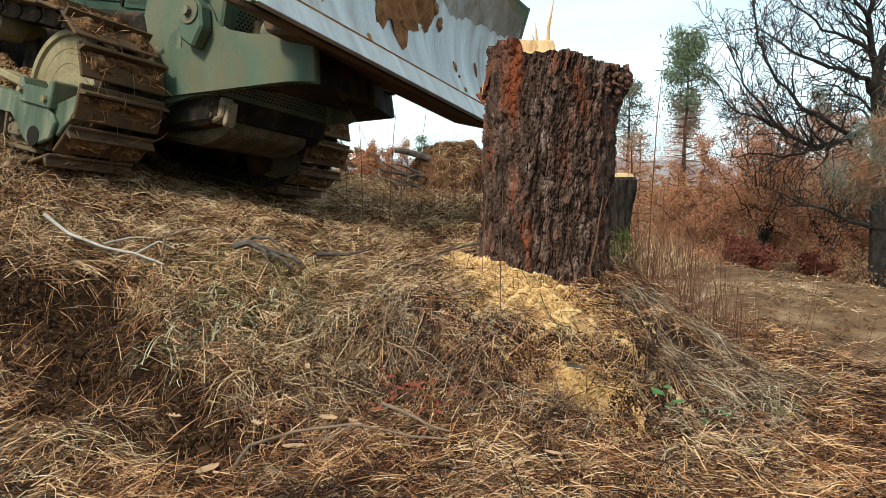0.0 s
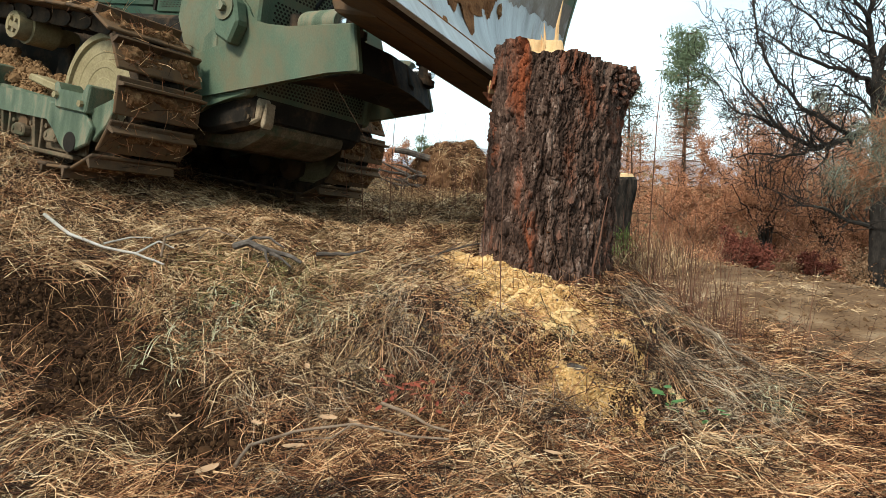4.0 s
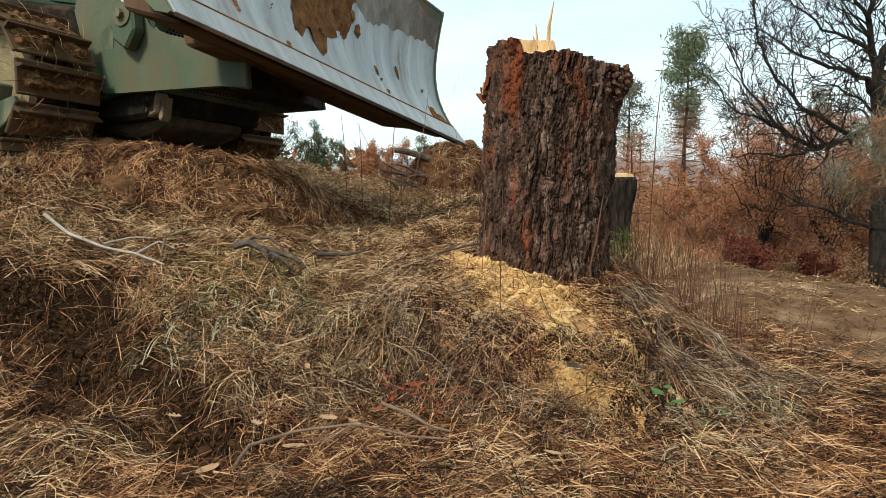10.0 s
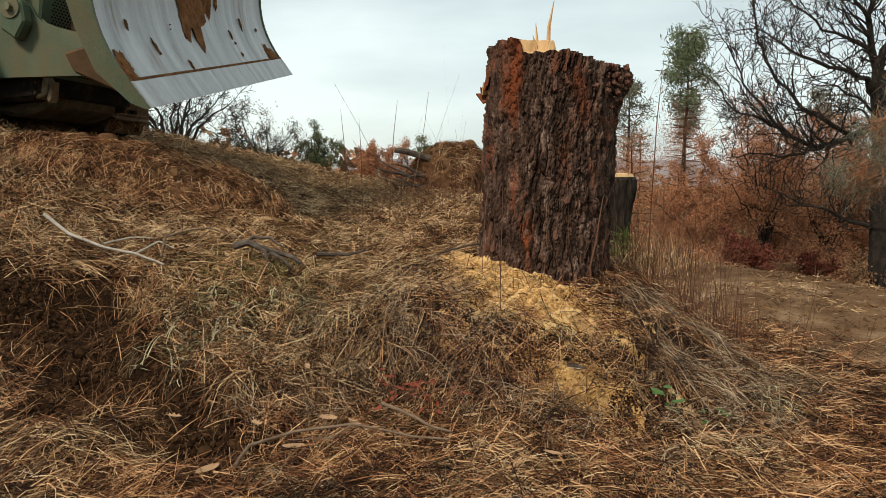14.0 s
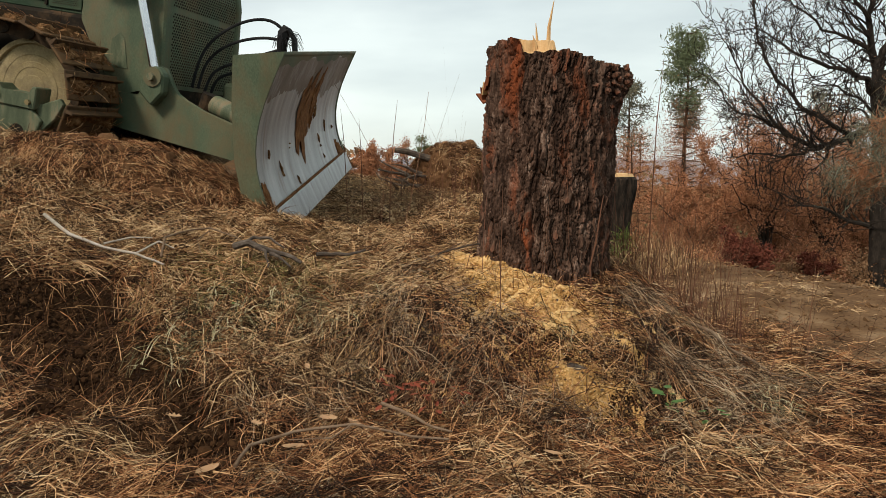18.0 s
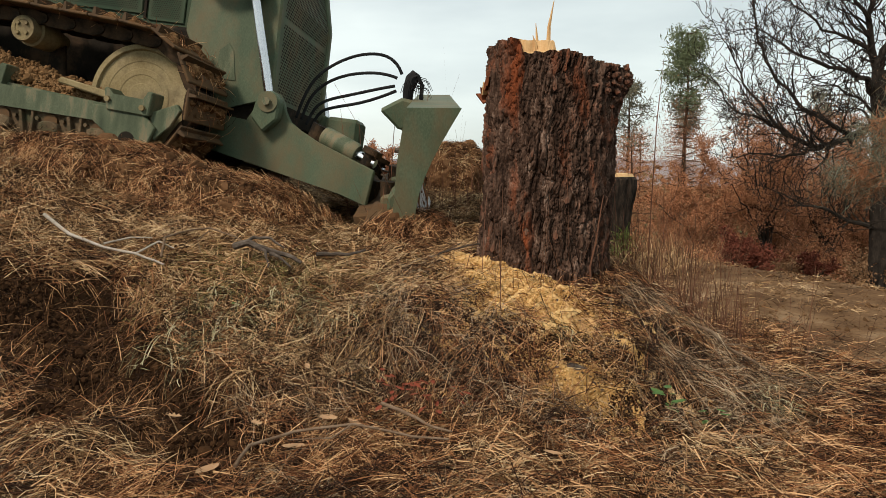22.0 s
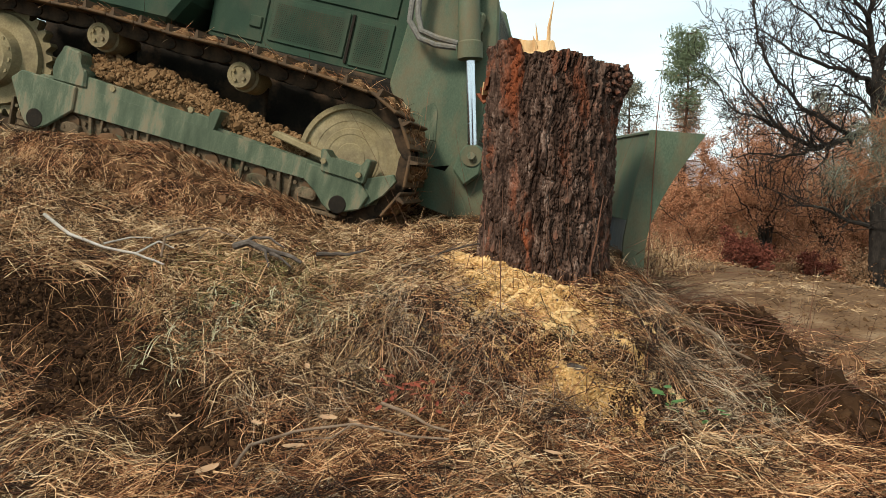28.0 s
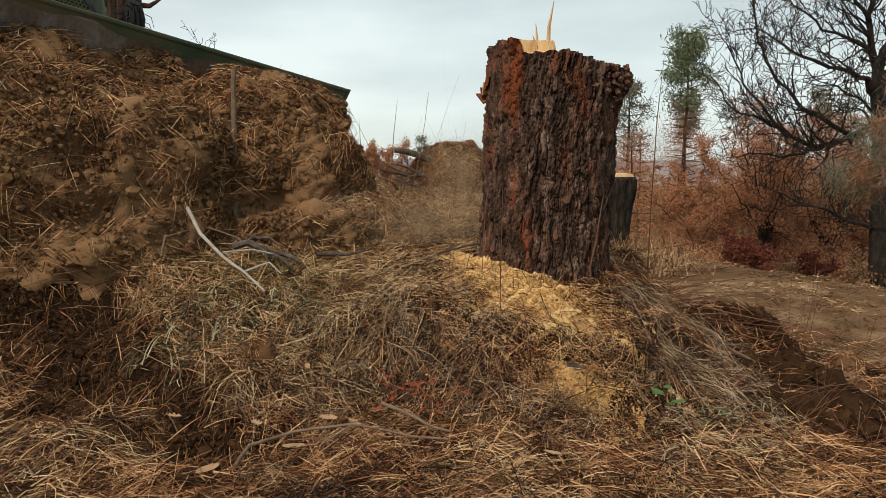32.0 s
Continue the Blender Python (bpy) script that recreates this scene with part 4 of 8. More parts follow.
# mud stuck to the face
for yc, zc, w, h, tilt in ((-0.14, 0.68, 0.2, 0.3, -22), (0.16, 0.80, 0.1, 0.22, -25), (0.2, 0.66, 0.045, 0.12, -20), (0.34, 0.66, 0.03, 0.05, -15), (0.28, 0.74, 0.025, 0.04, 0), (-BW + 0.06, 0.24, 0.06, 0.1, 0), (BW - 0.1, 0.12, 0.1, 0.13, 30), (BW - 0.2, 0.2, 0.06, 0.1, 10), (-0.85, 0.36, 0.012, 0.05, 10), (-0.5, 0.22, 0.012, 0.03, 0), (0.8, 0.5, 0.008, 0.05, 5), (0.5, 0.42, 0.007, 0.04, 5), (-1.1, 0.5, 0.01, 0.03, 0)) + tuple((yq, zq, 0.002 + 0.002 * (q % 3), 0.005 + 0.006 * (q % 4), 8 * (q % 5) - 16) for q, (yq, zq) in enumerate(zip(rng.uniform(-1.3, 1.3, 7), rng.uniform(0.1, 0.5, 7)))):
    bm = bmesh.new()
    bmesh.ops.create_icosphere(bm, subdivisions=4 if w > 0.03 else 3, radius=1.0)
    for v in bm.verts:
        n0 = v.co.normalized()
        q = 1 + 0.55 * noise.noise(n0 * 2.2 + Vector((yc * 7, zc * 5, 0))) + 0.35 * noise.noise(n0 * 5 + Vector((zc * 9, yc * 5, 2)))
        y, z = n0.y * w * q, n0.z * h * q
        a = radians(tilt)
        yy, zz = y * math.cos(a) - z * math.sin(a), y * math.sin(a) + z * math.cos(a)
        yy = max(-BW - yc, min(BW - yc, yy))
        v.co = (blade_x(max(0.02, min(BH, zc + zz))) + n0.x * 0.016 + 0.008 * noise.noise(Vector((yc + yy, zc + zz, 1)) * 40), yc + yy, max(0.02, zc + zz))
    part("stuck_mud", bm, RUST if w > 0.03 else MUD, blade, "orange-brown mud stuck on steel", True)
# hoses from the radiator to the blade; carried by the push frame
for k, (pts, y0, y1) in enumerate((([(0.82, 0.05), (0.86, 0.26), (0.93, 0.42), (1.06, 0.54), (1.23, 0.635), (1.42, 0.67), (1.54, 0.62), (1.6, 0.52)], 0.72, 0.84),
                                   ([(0.84, 0.05), (0.88, 0.24), (0.96, 0.36), (1.1, 0.455), (1.28, 0.51), (1.45, 0.525), (1.57, 0.5)], 0.78, 0.86),
                                   ([(0.86, 0.02), (0.92, 0.2), (1.02, 0.27), (1.2, 0.33), (1.4, 0.40), (1.56, 0.45)], 0.84, 0.88),
                                   ([(0.88, 0.0), (0.94, 0.17), (1.06, 0.22), (1.25, 0.27), (1.42, 0.34), (1.57, 0.42)], 0.9, 0.9))):
    fine = []
    for u in np.linspace(0, len(pts) - 1, 26):
        xs, zs2 = [np.interp(u + d, range(len(pts)), [q[i] for q in pts]) for i, d in ((0, 0.0), (1, 0.0))]
        sx, sz = [np.mean([np.interp(u + d, range(len(pts)), [q[i] for q in pts]) for d in (-0.45, -0.2, 0, 0.2, 0.45)]) for i in (0, 1)]
        fine.append((sx, y0 + (y1 - y0) * u / (len(pts) - 1), sz))
    part("hydraulic_hose", tube(bmesh.new(), fine, 0.0125, 8), RUBBER, arm, smooth=True)


# ---------------------------------------------------------------- stump
STUMP_X, STUMP_Y = 0.555, 3.72
STUMP_FOOT = -0.72
BARK_STUMP = mat("fissured_pine_bark", [(0.010, 0.006, 0.0045), (0.040, 0.023, 0.0165), (0.115, 0.068, 0.049), (0.32, 0.225, 0.175)], 26, 0.95, bump=1.0, fine=130, stretch=(1, 1, 0.3), dirt=(0.2, 0.056, 0.024), dirt_at=0.58, dirt_scale=6.5, dirt_soft=0.07)
stump = thing("tree_stump", "tall charred pine stump with fissured bark and a splintered cut top", "tree stump")


def stump_top(a):
    """Height of the cut round the stump: high at one side, broken off lower at the other."""
    s, co = math.sin(a), math.cos(a)
    edge = -0.62 if s < 0 else -0.12
    return 0.672 - 0.072 * float(sm(edge - 0.03, edge + 0.03, np.array(co))) - 0.085 * max(0, co) ** 1.3 + 0.004 * math.sin(7 * a) + 0.004 * math.sin(31 * a)


def stump_r(a, z):
    low = math.exp(-(z - STUMP_FOOT) / 0.14)
    r = 0.335 + 0.014 * z + 0.055 * low + 0.05 * low * max(0, math.sin(2.5 * a + 0.6)) ** 2
    burl = math.exp(-((a + 0.42) / 0.30) ** 2 - ((z - 0.50) / 0.11) ** 2) if abs(a + 0.42) < 1.5 else 0.0
    return r + 0.062 * burl


def bark_relief(a, z):
    """Long plates parted by deep cracks, each plate flaked in layers."""
    u = Vector((math.cos(a) * 0.34, math.sin(a) * 0.34, z))
    wob = Vector((noise.noise(u * 9), noise.noise(u * 9 + Vector((5, 1, 7))), 0.6 * noise.noise(u * 7))) * 0.025
    v = u + wob
    d1, p1 = noise.voronoi(Vector((v.x * 20, v.y * 20, v.z * 2.1)))
    d2, p2 = noise.voronoi(Vector((v.x * 62, v.y * 62, v.z * 11)))
    crack = min(1.0, (d1[1] - d1[0]) / 0.2)
    flake = min(1.0, (d2[1] - d2[0]) / 0.2)
    plate = noise.cell(p1[0] * 3.7)
    chip = noise.cell(p2[0] * 5.1)
    return 0.026 * crack ** 0.55 + 0.012 * plate * crack + 0.010 * flake + 0.011 * chip * crack + 0.004 * noise.noise(u * 55) + 0.006 * noise.noise(u * 140) - 0.029


NA, NZ = 520, 330
ANG = np.concatenate([np.linspace(-3.35, 0.21, 461)[:-1], np.linspace(0.21, 2.933, 61)[:-1]])
verts, faces = [], []
for j in range(NZ + 1):
    for i in range(NA):
        a = (float(ANG[i]) + math.pi) % (2 * math.pi) - math.pi
        z = STUMP_FOOT + (stump_top(a) - STUMP_FOOT) * j / NZ
        r = stump_r(a, z) + bark_relief(a, z)
        lean = 0.045 * (z + 0.2)
        verts.append((r * math.cos(a) + lean, r * math.sin(a), z))
for j in range(NZ):
    for i in range(NA):
        faces.append((j * NA + i, j * NA + (i + 1) % NA, (j + 1) * NA + (i + 1) % NA, (j + 1) * NA + i))
bark = arrays("bark", verts, faces, BARK_STUMP, True)
bark.parent = stump
bark["label"] = "dark fissured bark with reddish cracks"
# the cut face, with its step
bm = bmesh.new()
rings = []
for k in range(26):
    f = 1 - k / 25.5
    ring = []
    for i in range(180):
        a = -math.pi + 2 * math.pi * i / 180
        z0 = stump_top(a)
        x, y = (stump_r(a, z0) - 0.014) * f * math.cos(a), (stump_r(a, z0) - 0.014) * f * math.sin(a)
        step = max(float(sm(-0.05, -0.03, np.array(x + 0.01 * math.sin(40 * y)))), float(sm(-0.215, -0.2, np.array(x))) * (1 - float(sm(-0.235, -0.215, np.array(y + 0.008 * math.sin(60 * x))))))
        inner = 0.672 - 0.072 * step - 0.08 * max(0, x / 0.35) + 0.006 * noise.noise(Vector((x * 60, y * 8, 1)))
        z = z0 - 0.004 if k == 0 else inner + 0.006 * noise.noise(Vector((x * 30, y * 30, 1)))
        ring.append(bm.verts.new((x + 0.04, y, z)))
    rings.append(ring)
for p, q in zip(rings, rings[1:]):
    for i in range(180):
        bm.faces.new((p[i], p[(i + 1) % 180], q[(i + 1) % 180], q[i]))
bm.faces.new(rings[-1])
part("cut_face", bm, WOOD, stump, "pale orange fresh-sawn wood")
srand = random.Random(4)
for k in range(26):
    y = srand.uniform(-0.3, 0.3) if k > 3 else (-0.13, -0.09, -0.22, -0.04)[k]
    h = srand.uniform(0.02, 0.075) if k > 3 else (0.30, 0.19, 0.105, 0.06)[k]
    x = -0.12 + 0.04 * srand.random() if k > 3 else (-0.02, -0.075, -0.1, -0.05)[k]
    w = 0.012 + 0.012 * srand.random()
    bm = tube(bmesh.new(), [(x, y, 0.57), (x + 0.006, y, 0.59 + h * 0.55), (x + (0.03 if k == 0 else 0.01 * srand.uniform(-1, 1)), y, 0.59 + h)], [w, w * 0.6, 0.0015], 5)
    part("splinter", bm, WOOD, stump)
# flakes of bark
for k in range(46):
    a, z = srand.uniform(-3.1, 0.2), srand.uniform(-0.6, 0.55)
    if z > stump_top(a) - 0.12:
        continue
    bm = bmesh.new()
    w, h, d = srand.uniform(0.007, 0.02), srand.uniform(0.015, 0.05), srand.uniform(0.005, 0.01)
    out = [(-w, -h * 0.7), (-w * 0.4, -h), (w * 0.7, -h * 0.8), (w, h * 0.3), (w * 0.3, h), (-w * 0.8, h * 0.7)]
    prism(bm, [(p * srand.uniform(0.8, 1.2), q) for p, q in out], -d / 2, d / 2)
    fl = part("bark_flake", bm, BARK_STUMP, stump)
    r = stump_r(a, z) + bark_relief(a, z) - 0.002
    fl.matrix_basis = Matrix.Translation((r * math.cos(a) + 0.045 * (z + 0.2), r * math.sin(a), z)) @ Matrix.Rotation(a + math.pi / 2, 4, "Z") @ pose(0, 0, 0, srand.uniform(-12, 8), srand.uniform(-12, 12), srand.uniform(-8, 8))
# bark crumbs round the burl and the torn flap at the other edge
for k in range(110):
    a, z = -0.42 + srand.gauss(0, 0.28), 0.5 + srand.gauss(0, 0.075)
    bm = bmesh.new()
    bmesh.ops.create_icosphere(bm, subdivisions=2, radius=srand.uniform(0.007, 0.019))
    for v in bm.verts:
        v.co *= srand.uniform(0.6, 1.3)
    r = stump_r(a, z) + 0.0
    if z < stump_top(a) + 0.01:
        c = part("burl_crumb", bm, BARK_STUMP, stump)
        c.location = (r * math.cos(a) + 0.045 * (z + 0.2), r * math.sin(a), z)
for k in range(5):
    bm = prism(bmesh.new(), [(-0.02, -0.03), (0.015, -0.035), (0.02, 0.02), (-0.015, 0.04)], -0.006, 0.006)
    fl = part("torn_flap", bm, WOOD if k == 2 else BARK_RED, stump)
    fl.matrix_basis = pose(-0.318 - 0.006 * k, -0.06 + 0.02 * k, 0.50 - 0.022 * k, srand.uniform(-40, 40), srand.uniform(-30, 30), srand.uniform(0, 90))
bm = tube(bmesh.new(), [(0.19, -0.36, -0.62), (0.17, -0.385, -0.45), (0.2, -0.375, -0.32), (0.215, -0.36, -0.22), (0.235, -0.35, -0.1)], [0.006, 0.006, 0.005, 0.004, 0.002], 6)
part("dead_vine", bm, STEM, stump, "thin dead vine on the bark", True)


# ---------------------------------------------------------------- litter on the slope
def flow(x, y, spread_by):
    """Mostly down the slope and along it, in tangled directions."""
    return 1.2 * np.sin(1.7 * x + 2.1 * y) + 0.8 * np.sin(3.7 * x - 2.9 * y + 1) + rng.normal(0, spread_by, len(x))


def patchy(x, y, seed, scale):
    return np.sin(scale * x + seed) * np.sin(scale * 1.3 * y + seed * 2.1) + 0.6 * np.sin(scale * 2.3 * (x + y) + seed * 3) + 0.4 * np.sin(scale * 3.1 * (x - 0.7 * y) - seed)


def bare(x, y):
    """Where raw earth shows: the lower corner at the left and holes under the bank."""
    d = 0.3 * np.exp(-((x + 0.45) / 0.22) ** 2 - ((y - 2.5) / 0.1) ** 2)
    for hx, hy, hr in SOIL_BAND:
        d = np.maximum(d, 1.4 * np.exp(-((x - hx) / hr) ** 2 - ((y - hy) / (hr * 0.8)) ** 2))
    # Litter thins in the hollows; the near-black soil there deepens their shade.
    for hx, hy, hr, hd in HOLLOWS:
        d = d + 14 * min(hd, 0.075) * np.exp(-(((x - hx) / hr) ** 2 + ((y - hy) / (hr * 0.55)) ** 2) ** 2)
    return d + 0.22 * patchy(x, y, 2.0, 4.0) + 0.18 * patchy(x, y, 5.0, 13.0)


def on_track(x, y):
    return on_dirt_track(x, y)


def sawdusty(x, y):
    """How much sawdust lies at a place, 0 to 1."""
    s = np.clip((3.65 - y) / 0.8, 0, 1)
    a = np.exp(-((x - 0.14 - 0.36 * s) / (0.2 + 0.04 * s)) ** 2) * sm(2.74, 2.96, y + 0.07 * np.sin(17 * x)) * (1 - sm(3.6, 3.78, y)) * (1 - 0.3 * s)
    return np.maximum(a, 0.62 * np.exp(-((x - 0.52 - 0.4 * (y - 2.58)) / 0.13) ** 2 - ((y - 2.58) / 0.075) ** 2))


# Lower layer in the darkened needle colour, as shade between the wisps.
x, y = spread(120000, 1.75, 10.5, 1.45)
lump = patchy(x, y, 3.3, 5.5) + 0.6 * patchy(x, y, 8.1, 13.0)
chance = rng.uniform(0, 1, len(x))
k = (chance > 0.88 * sm(0.3, 0.75, bare(x, y))) & (chance > 0.9 * on_track(x, y)) & (chance > 0.93 * sm(0.1, 0.55, sawdusty(x, y))) & (lump + rng.normal(0, 0.3, len(x)) > -0.12)
x, y, lump = x[k], y[k], lump[k]
n = len(x)
strands("needle_litter", "thick tangled litter of rust-brown pine needles", x, y, rng.uniform(0.04, 0.15, n), rng.uniform(0.0016, 0.003, n) * (0.75 + 0.17 * y), np.abs(rng.normal(0.006, 0.008, n)) + 0.02 * np.clip(lump, 0, 1.6), np.abs(rng.normal(0.004, 0.009, n)), rng.uniform(0, 6.28, n), NEEDLE_SHADED, cat="needles")


def tufts(name, label, x, y, per, length, material, cat, loose=0.4, lift=0.018, arch=0.007, width=1.0, r=0.04):
    """Wisps of blades that lie together, each wisp its own way."""
    heading, lie = rng.uniform(0, 6.28, len(x)), np.abs(rng.normal(0, lift, len(x)))
    x, y, heading, lie = [np.repeat(q, per) for q in (x, y, heading, lie)]
    n = len(x)
    x, y = x + rng.normal(0, r, n), y + rng.normal(0, r, n)
    return strands(name, label, x, y, rng.uniform(0.45, 1.0, n) * length, rng.uniform(0.0017, 0.0036, n) * width * (0.8 + 0.16 * y), 0.012 + lie + np.abs(rng.normal(0, 0.01, n)), np.abs(rng.normal(0, arch, n)), heading + rng.normal(0, loose, n), material, cat=cat)


def litter_place(n, y1, seed, scale, level, power=1.45):
    x, y = spread(n, 1.75, y1, power)
    k = (patchy(x, y, seed, scale) + 0.5 * patchy(x, y, seed * 2, scale * 2.7) + rng.normal(0, 0.35, n) > level) & (bare(x, y) < rng.uniform(0.25, 0.8, n)) & (on_track(x, y) < 0.5) & (rng.uniform(0, 1, n) > 0.98 * sm(0.1, 0.4, sawdusty(x, y)))
    return x[k], y[k]


tufts("rust_wisps", "wisps of rust-red fallen pine needles", *litter_place(3900, 6.5, 2.4, 3.1, -0.35), 18, 0.17, NEEDLE, "needles", 0.95)
tufts("straw_wisps", "wisps of flattened yellow straw", *litter_place(1900, 5.5, 0.7, 2.3, 0.55), 22, 0.16, STRAW, "straw", 0.9)
x, y = rng.uniform(-3.2, -0.3, 2300), rng.uniform(2.6, 4.8, 2300)
k = (np.abs(x) < 0.72 * y + 0.2) & (bare(x, y) < rng.uniform(0.1, 0.5, 2300))
tufts("upper_straw", "flattened yellow straw on the upper slope", x[k], y[k], 18, 0.17, STRAW, "straw", 0.8)
x, y = rng.uniform(-1.9, 0.5, 1500), rng.uniform(3.75, 7.0, 1500)
k = (np.hypot(x - STUMP_X, y - STUMP_Y) > 0.5) & (patchy(x, y, 1.9, 3.3) > -0.5)
tufts("hilltop_grass", "matted dry grass between the stump and the churned ground", x[k], y[k], 20, 0.16, STRAW, "grass", 0.7, 0.02, 0.012, 1.15, 0.05)
x, y = rng.uniform(-1.85, -1.0, 100), rng.uniform(1.75, 2.3, 100)
tufts("corner_straw", "pale straw lying over the lowest corner of the bank", x, y, 18, 0.15, STRAW, "straw", 0.9)
x, y = rng.uniform(1.5, 6.0, 900), rng.uniform(3.2, 9.0, 900)
k = patchy(x, y, 2.7, 2.0) + rng.normal(0, 0.4, 900) > 0.1
tufts("track_straw", "trodden straw on the dirt track", x[k], y[k], 12, 0.09, STRAW, "straw", 0.9, 0.003, 0.002, 1.0, 0.06)
tufts("grey_wisps", "wisps of weathered grey-brown grass", *litter_place(1100, 4.6, 5.2, 2.9, 0.3), 20, 0.14, STRAW_GREY, "grass", 0.9)
x, y = rng.uniform(-0.95, 0.5, 330), rng.uniform(3.08, 3.9, 330)
k = (sawdusty(x, y) < rng.uniform(0.05, 0.3, 330)) & (np.hypot(x - STUMP_X, y - STUMP_Y) > 0.42) & (bare(x, y) < 0.5)
tufts("brow_straw", "bright straw on the brow of the bank beside the sawdust", x[k], y[k], 18, 0.15, STRAW, "straw", 0.8, 0.02, 0.012)
# single long pale needles on top
x, y = spread(9000, 1.75, 4.6, 1.4)
k = (rng.uniform(0, 1, len(x)) > 0.94 * sm(0.3, 0.8, bare(x, y))) & (rng.uniform(0, 1, len(x)) > 0.9 * sawdusty(x, y)) & (on_track(x, y) < 0.8) & (rng.uniform(0, 1, len(x)) > 0.6 * sm(0.75, 1.1, x) * (1 - sm(3.2, 3.6, y))) & (rng.uniform(0, 1, len(x)) > 0.55 * sm(0.6, 0.9, -x) * (1 - sm(2.3, 2.6, y))) & (rng.uniform(0, 1, len(x)) > 0.35 * (1 - sm(2.3, 2.8, y)))
x, y = x[k], y[k]
n = len(x)
strands("loose_straw", "long pale straws lying on the litter", x, y, rng.uniform(0.1, 0.24, n), rng.uniform(0.0024, 0.0044, n), 0.03 + np.abs(rng.normal(0.0, 0.02, n)), np.abs(rng.normal(0.0, 0.016, n)), flow(x, y, 1.9), NEEDLE, cat="straw")
# short dry grass standing beyond, and over the flat track
x, y = spread(42000, 3.9, 11, 1.0)
k = (on_track(x, y) < 0.4) & (np.hypot(x - STUMP_X, y - STUMP_Y) > 0.4) & (patchy(x, y, 2.9, 3.0) + rng.normal(0, 0.6, len(x)) > -0.5)
x, y = x[k], y[k]
n = len(x)
strands("far_litter", "flattened dry grass and needles behind the stump", x, y, rng.uniform(0.05, 0.18, n), rng.uniform(0.0025, 0.0045, n) * (0.5 + 0.12 * y), np.abs(rng.normal(0.01, 0.014, n)), np.abs(rng.normal(0.008, 0.014, n)), rng.uniform(0, 6.28, n), STRAW, cat="grass", seg=2)
x, y = spread(40000, 3.9, 11, 1.1)
k = (patchy(x, y, 4.0, 1.8) + rng.normal(0, 0.5, len(x)) > -0.2) & (on_track(x, y) < 0.35) & ~((x < -0.7) & (y < 6)) & (np.hypot(x - STUMP_X, y - STUMP_Y) > 0.45)
x, y = x[k], y[k]
n = len(x)
strands("standing_dry_grass", "sparse standing dry grass behind the stump", x, y, rng.uniform(0.05, 0.17, n), rng.uniform(0.002, 0.004, n) * (0.6 + 0.1 * y), np.zeros(n), np.zeros(n), rng.uniform(0, 6.28, n), STRAW, lean=rng.uniform(0.4, 1.4, n), droop=0.3, cat="grass")
x, y = rng.uniform(1.3, 6.5, 34000), rng.uniform(2.0, 9.5, 34000)
k = (patchy(x, y, 6.0, 1.4) + rng.normal(0, 0.4, len(x)) > 1.05)
x, y = x[k], y[k]
n = len(x)
strands("flattened_grass", "flattened straw on the dirt track", x, y, rng.uniform(0.03, 0.1, n), rng.uniform(0.002, 0.004, n) * (0.6 + 0.12 * y), np.abs(rng.normal(0.004, 0.004, n)), np.zeros(n), rng.uniform(0, 6.28, n), STRAW, cat="grass")
# a green tinge in a hollow
x, y = rng.normal(-0.85, 0.28, 3400), rng.normal(3.3, 0.2, 3400)
n = len(x)
strands("green_grass", "thin green grass in a hollow of the litter", x, y, rng.uniform(0.04, 0.1, n), rng.uniform(0.002, 0.003, n), rng.uniform(0.01, 0.035, n), np.zeros(n), rng.uniform(0, 6.28, n), MOSS, lean=rng.uniform(0.3, 1.4, n), droop=0.3, cat="grass")
# dead grass hanging down the bank in locks
x = np.concatenate([rng.normal(1.05, 0.26, 120), rng.normal(0.25, 0.5, 60), rng.normal(-0.12, 0.2, 60), rng.normal(-0.75, 0.22, 20)])
y = np.concatenate([rng.normal(3.0, 0.3, 120), rng.normal(2.62, 0.15, 60), rng.normal(2.86, 0.12, 60), rng.normal(2.72, 0.1, 20)])
k = (sawdusty(x, y - 0.08) < 0.06) & (sawdusty(x, y) < 0.06) & (np.hypot(x - STUMP_X, y - STUMP_Y) > 0.45)
x, y = x[k], y[k]
lock = -1.45 + 0.4 * np.tanh(2 * (x - 0.6)) + rng.normal(0, 1.35, len(x))
lie = np.abs(rng.normal(0.03, 0.03, len(x)))
x, y, lock, lie = [np.repeat(q, 17) for q in (x, y, lock, lie)]
n = len(x)
strands("hanging_grass", "locks of long dead grass hanging down the bank", x + rng.normal(0, 0.022, n), y + rng.normal(0, 0.022, n), rng.uniform(0.08, 0.27, n), rng.uniform(0.0016, 0.0028, n), lie + np.abs(rng.normal(0.0, 0.014, n)), np.abs(rng.normal(0.012, 0.02, n)), lock + rng.normal(0, 0.7, n), STRAW_GREY, cat="grass")
# grey-green sedge in the hollows of the bank
x, y = np.concatenate([rng.normal(-1.0, 0.14, 34), rng.normal(-0.62, 0.12, 20), rng.normal(1.25, 0.3, 16)]), np.concatenate([rng.normal(2.88, 0.1, 34), rng.normal(2.98, 0.08, 20), rng.normal(2.6, 0.25, 16)])
tufts("sedge", "grey-green sedge tufts half flattened on the bank", x, y, 16, 0.12, SEDGE, "grass", 0.9, 0.025, 0.02, 1.1, 0.03)
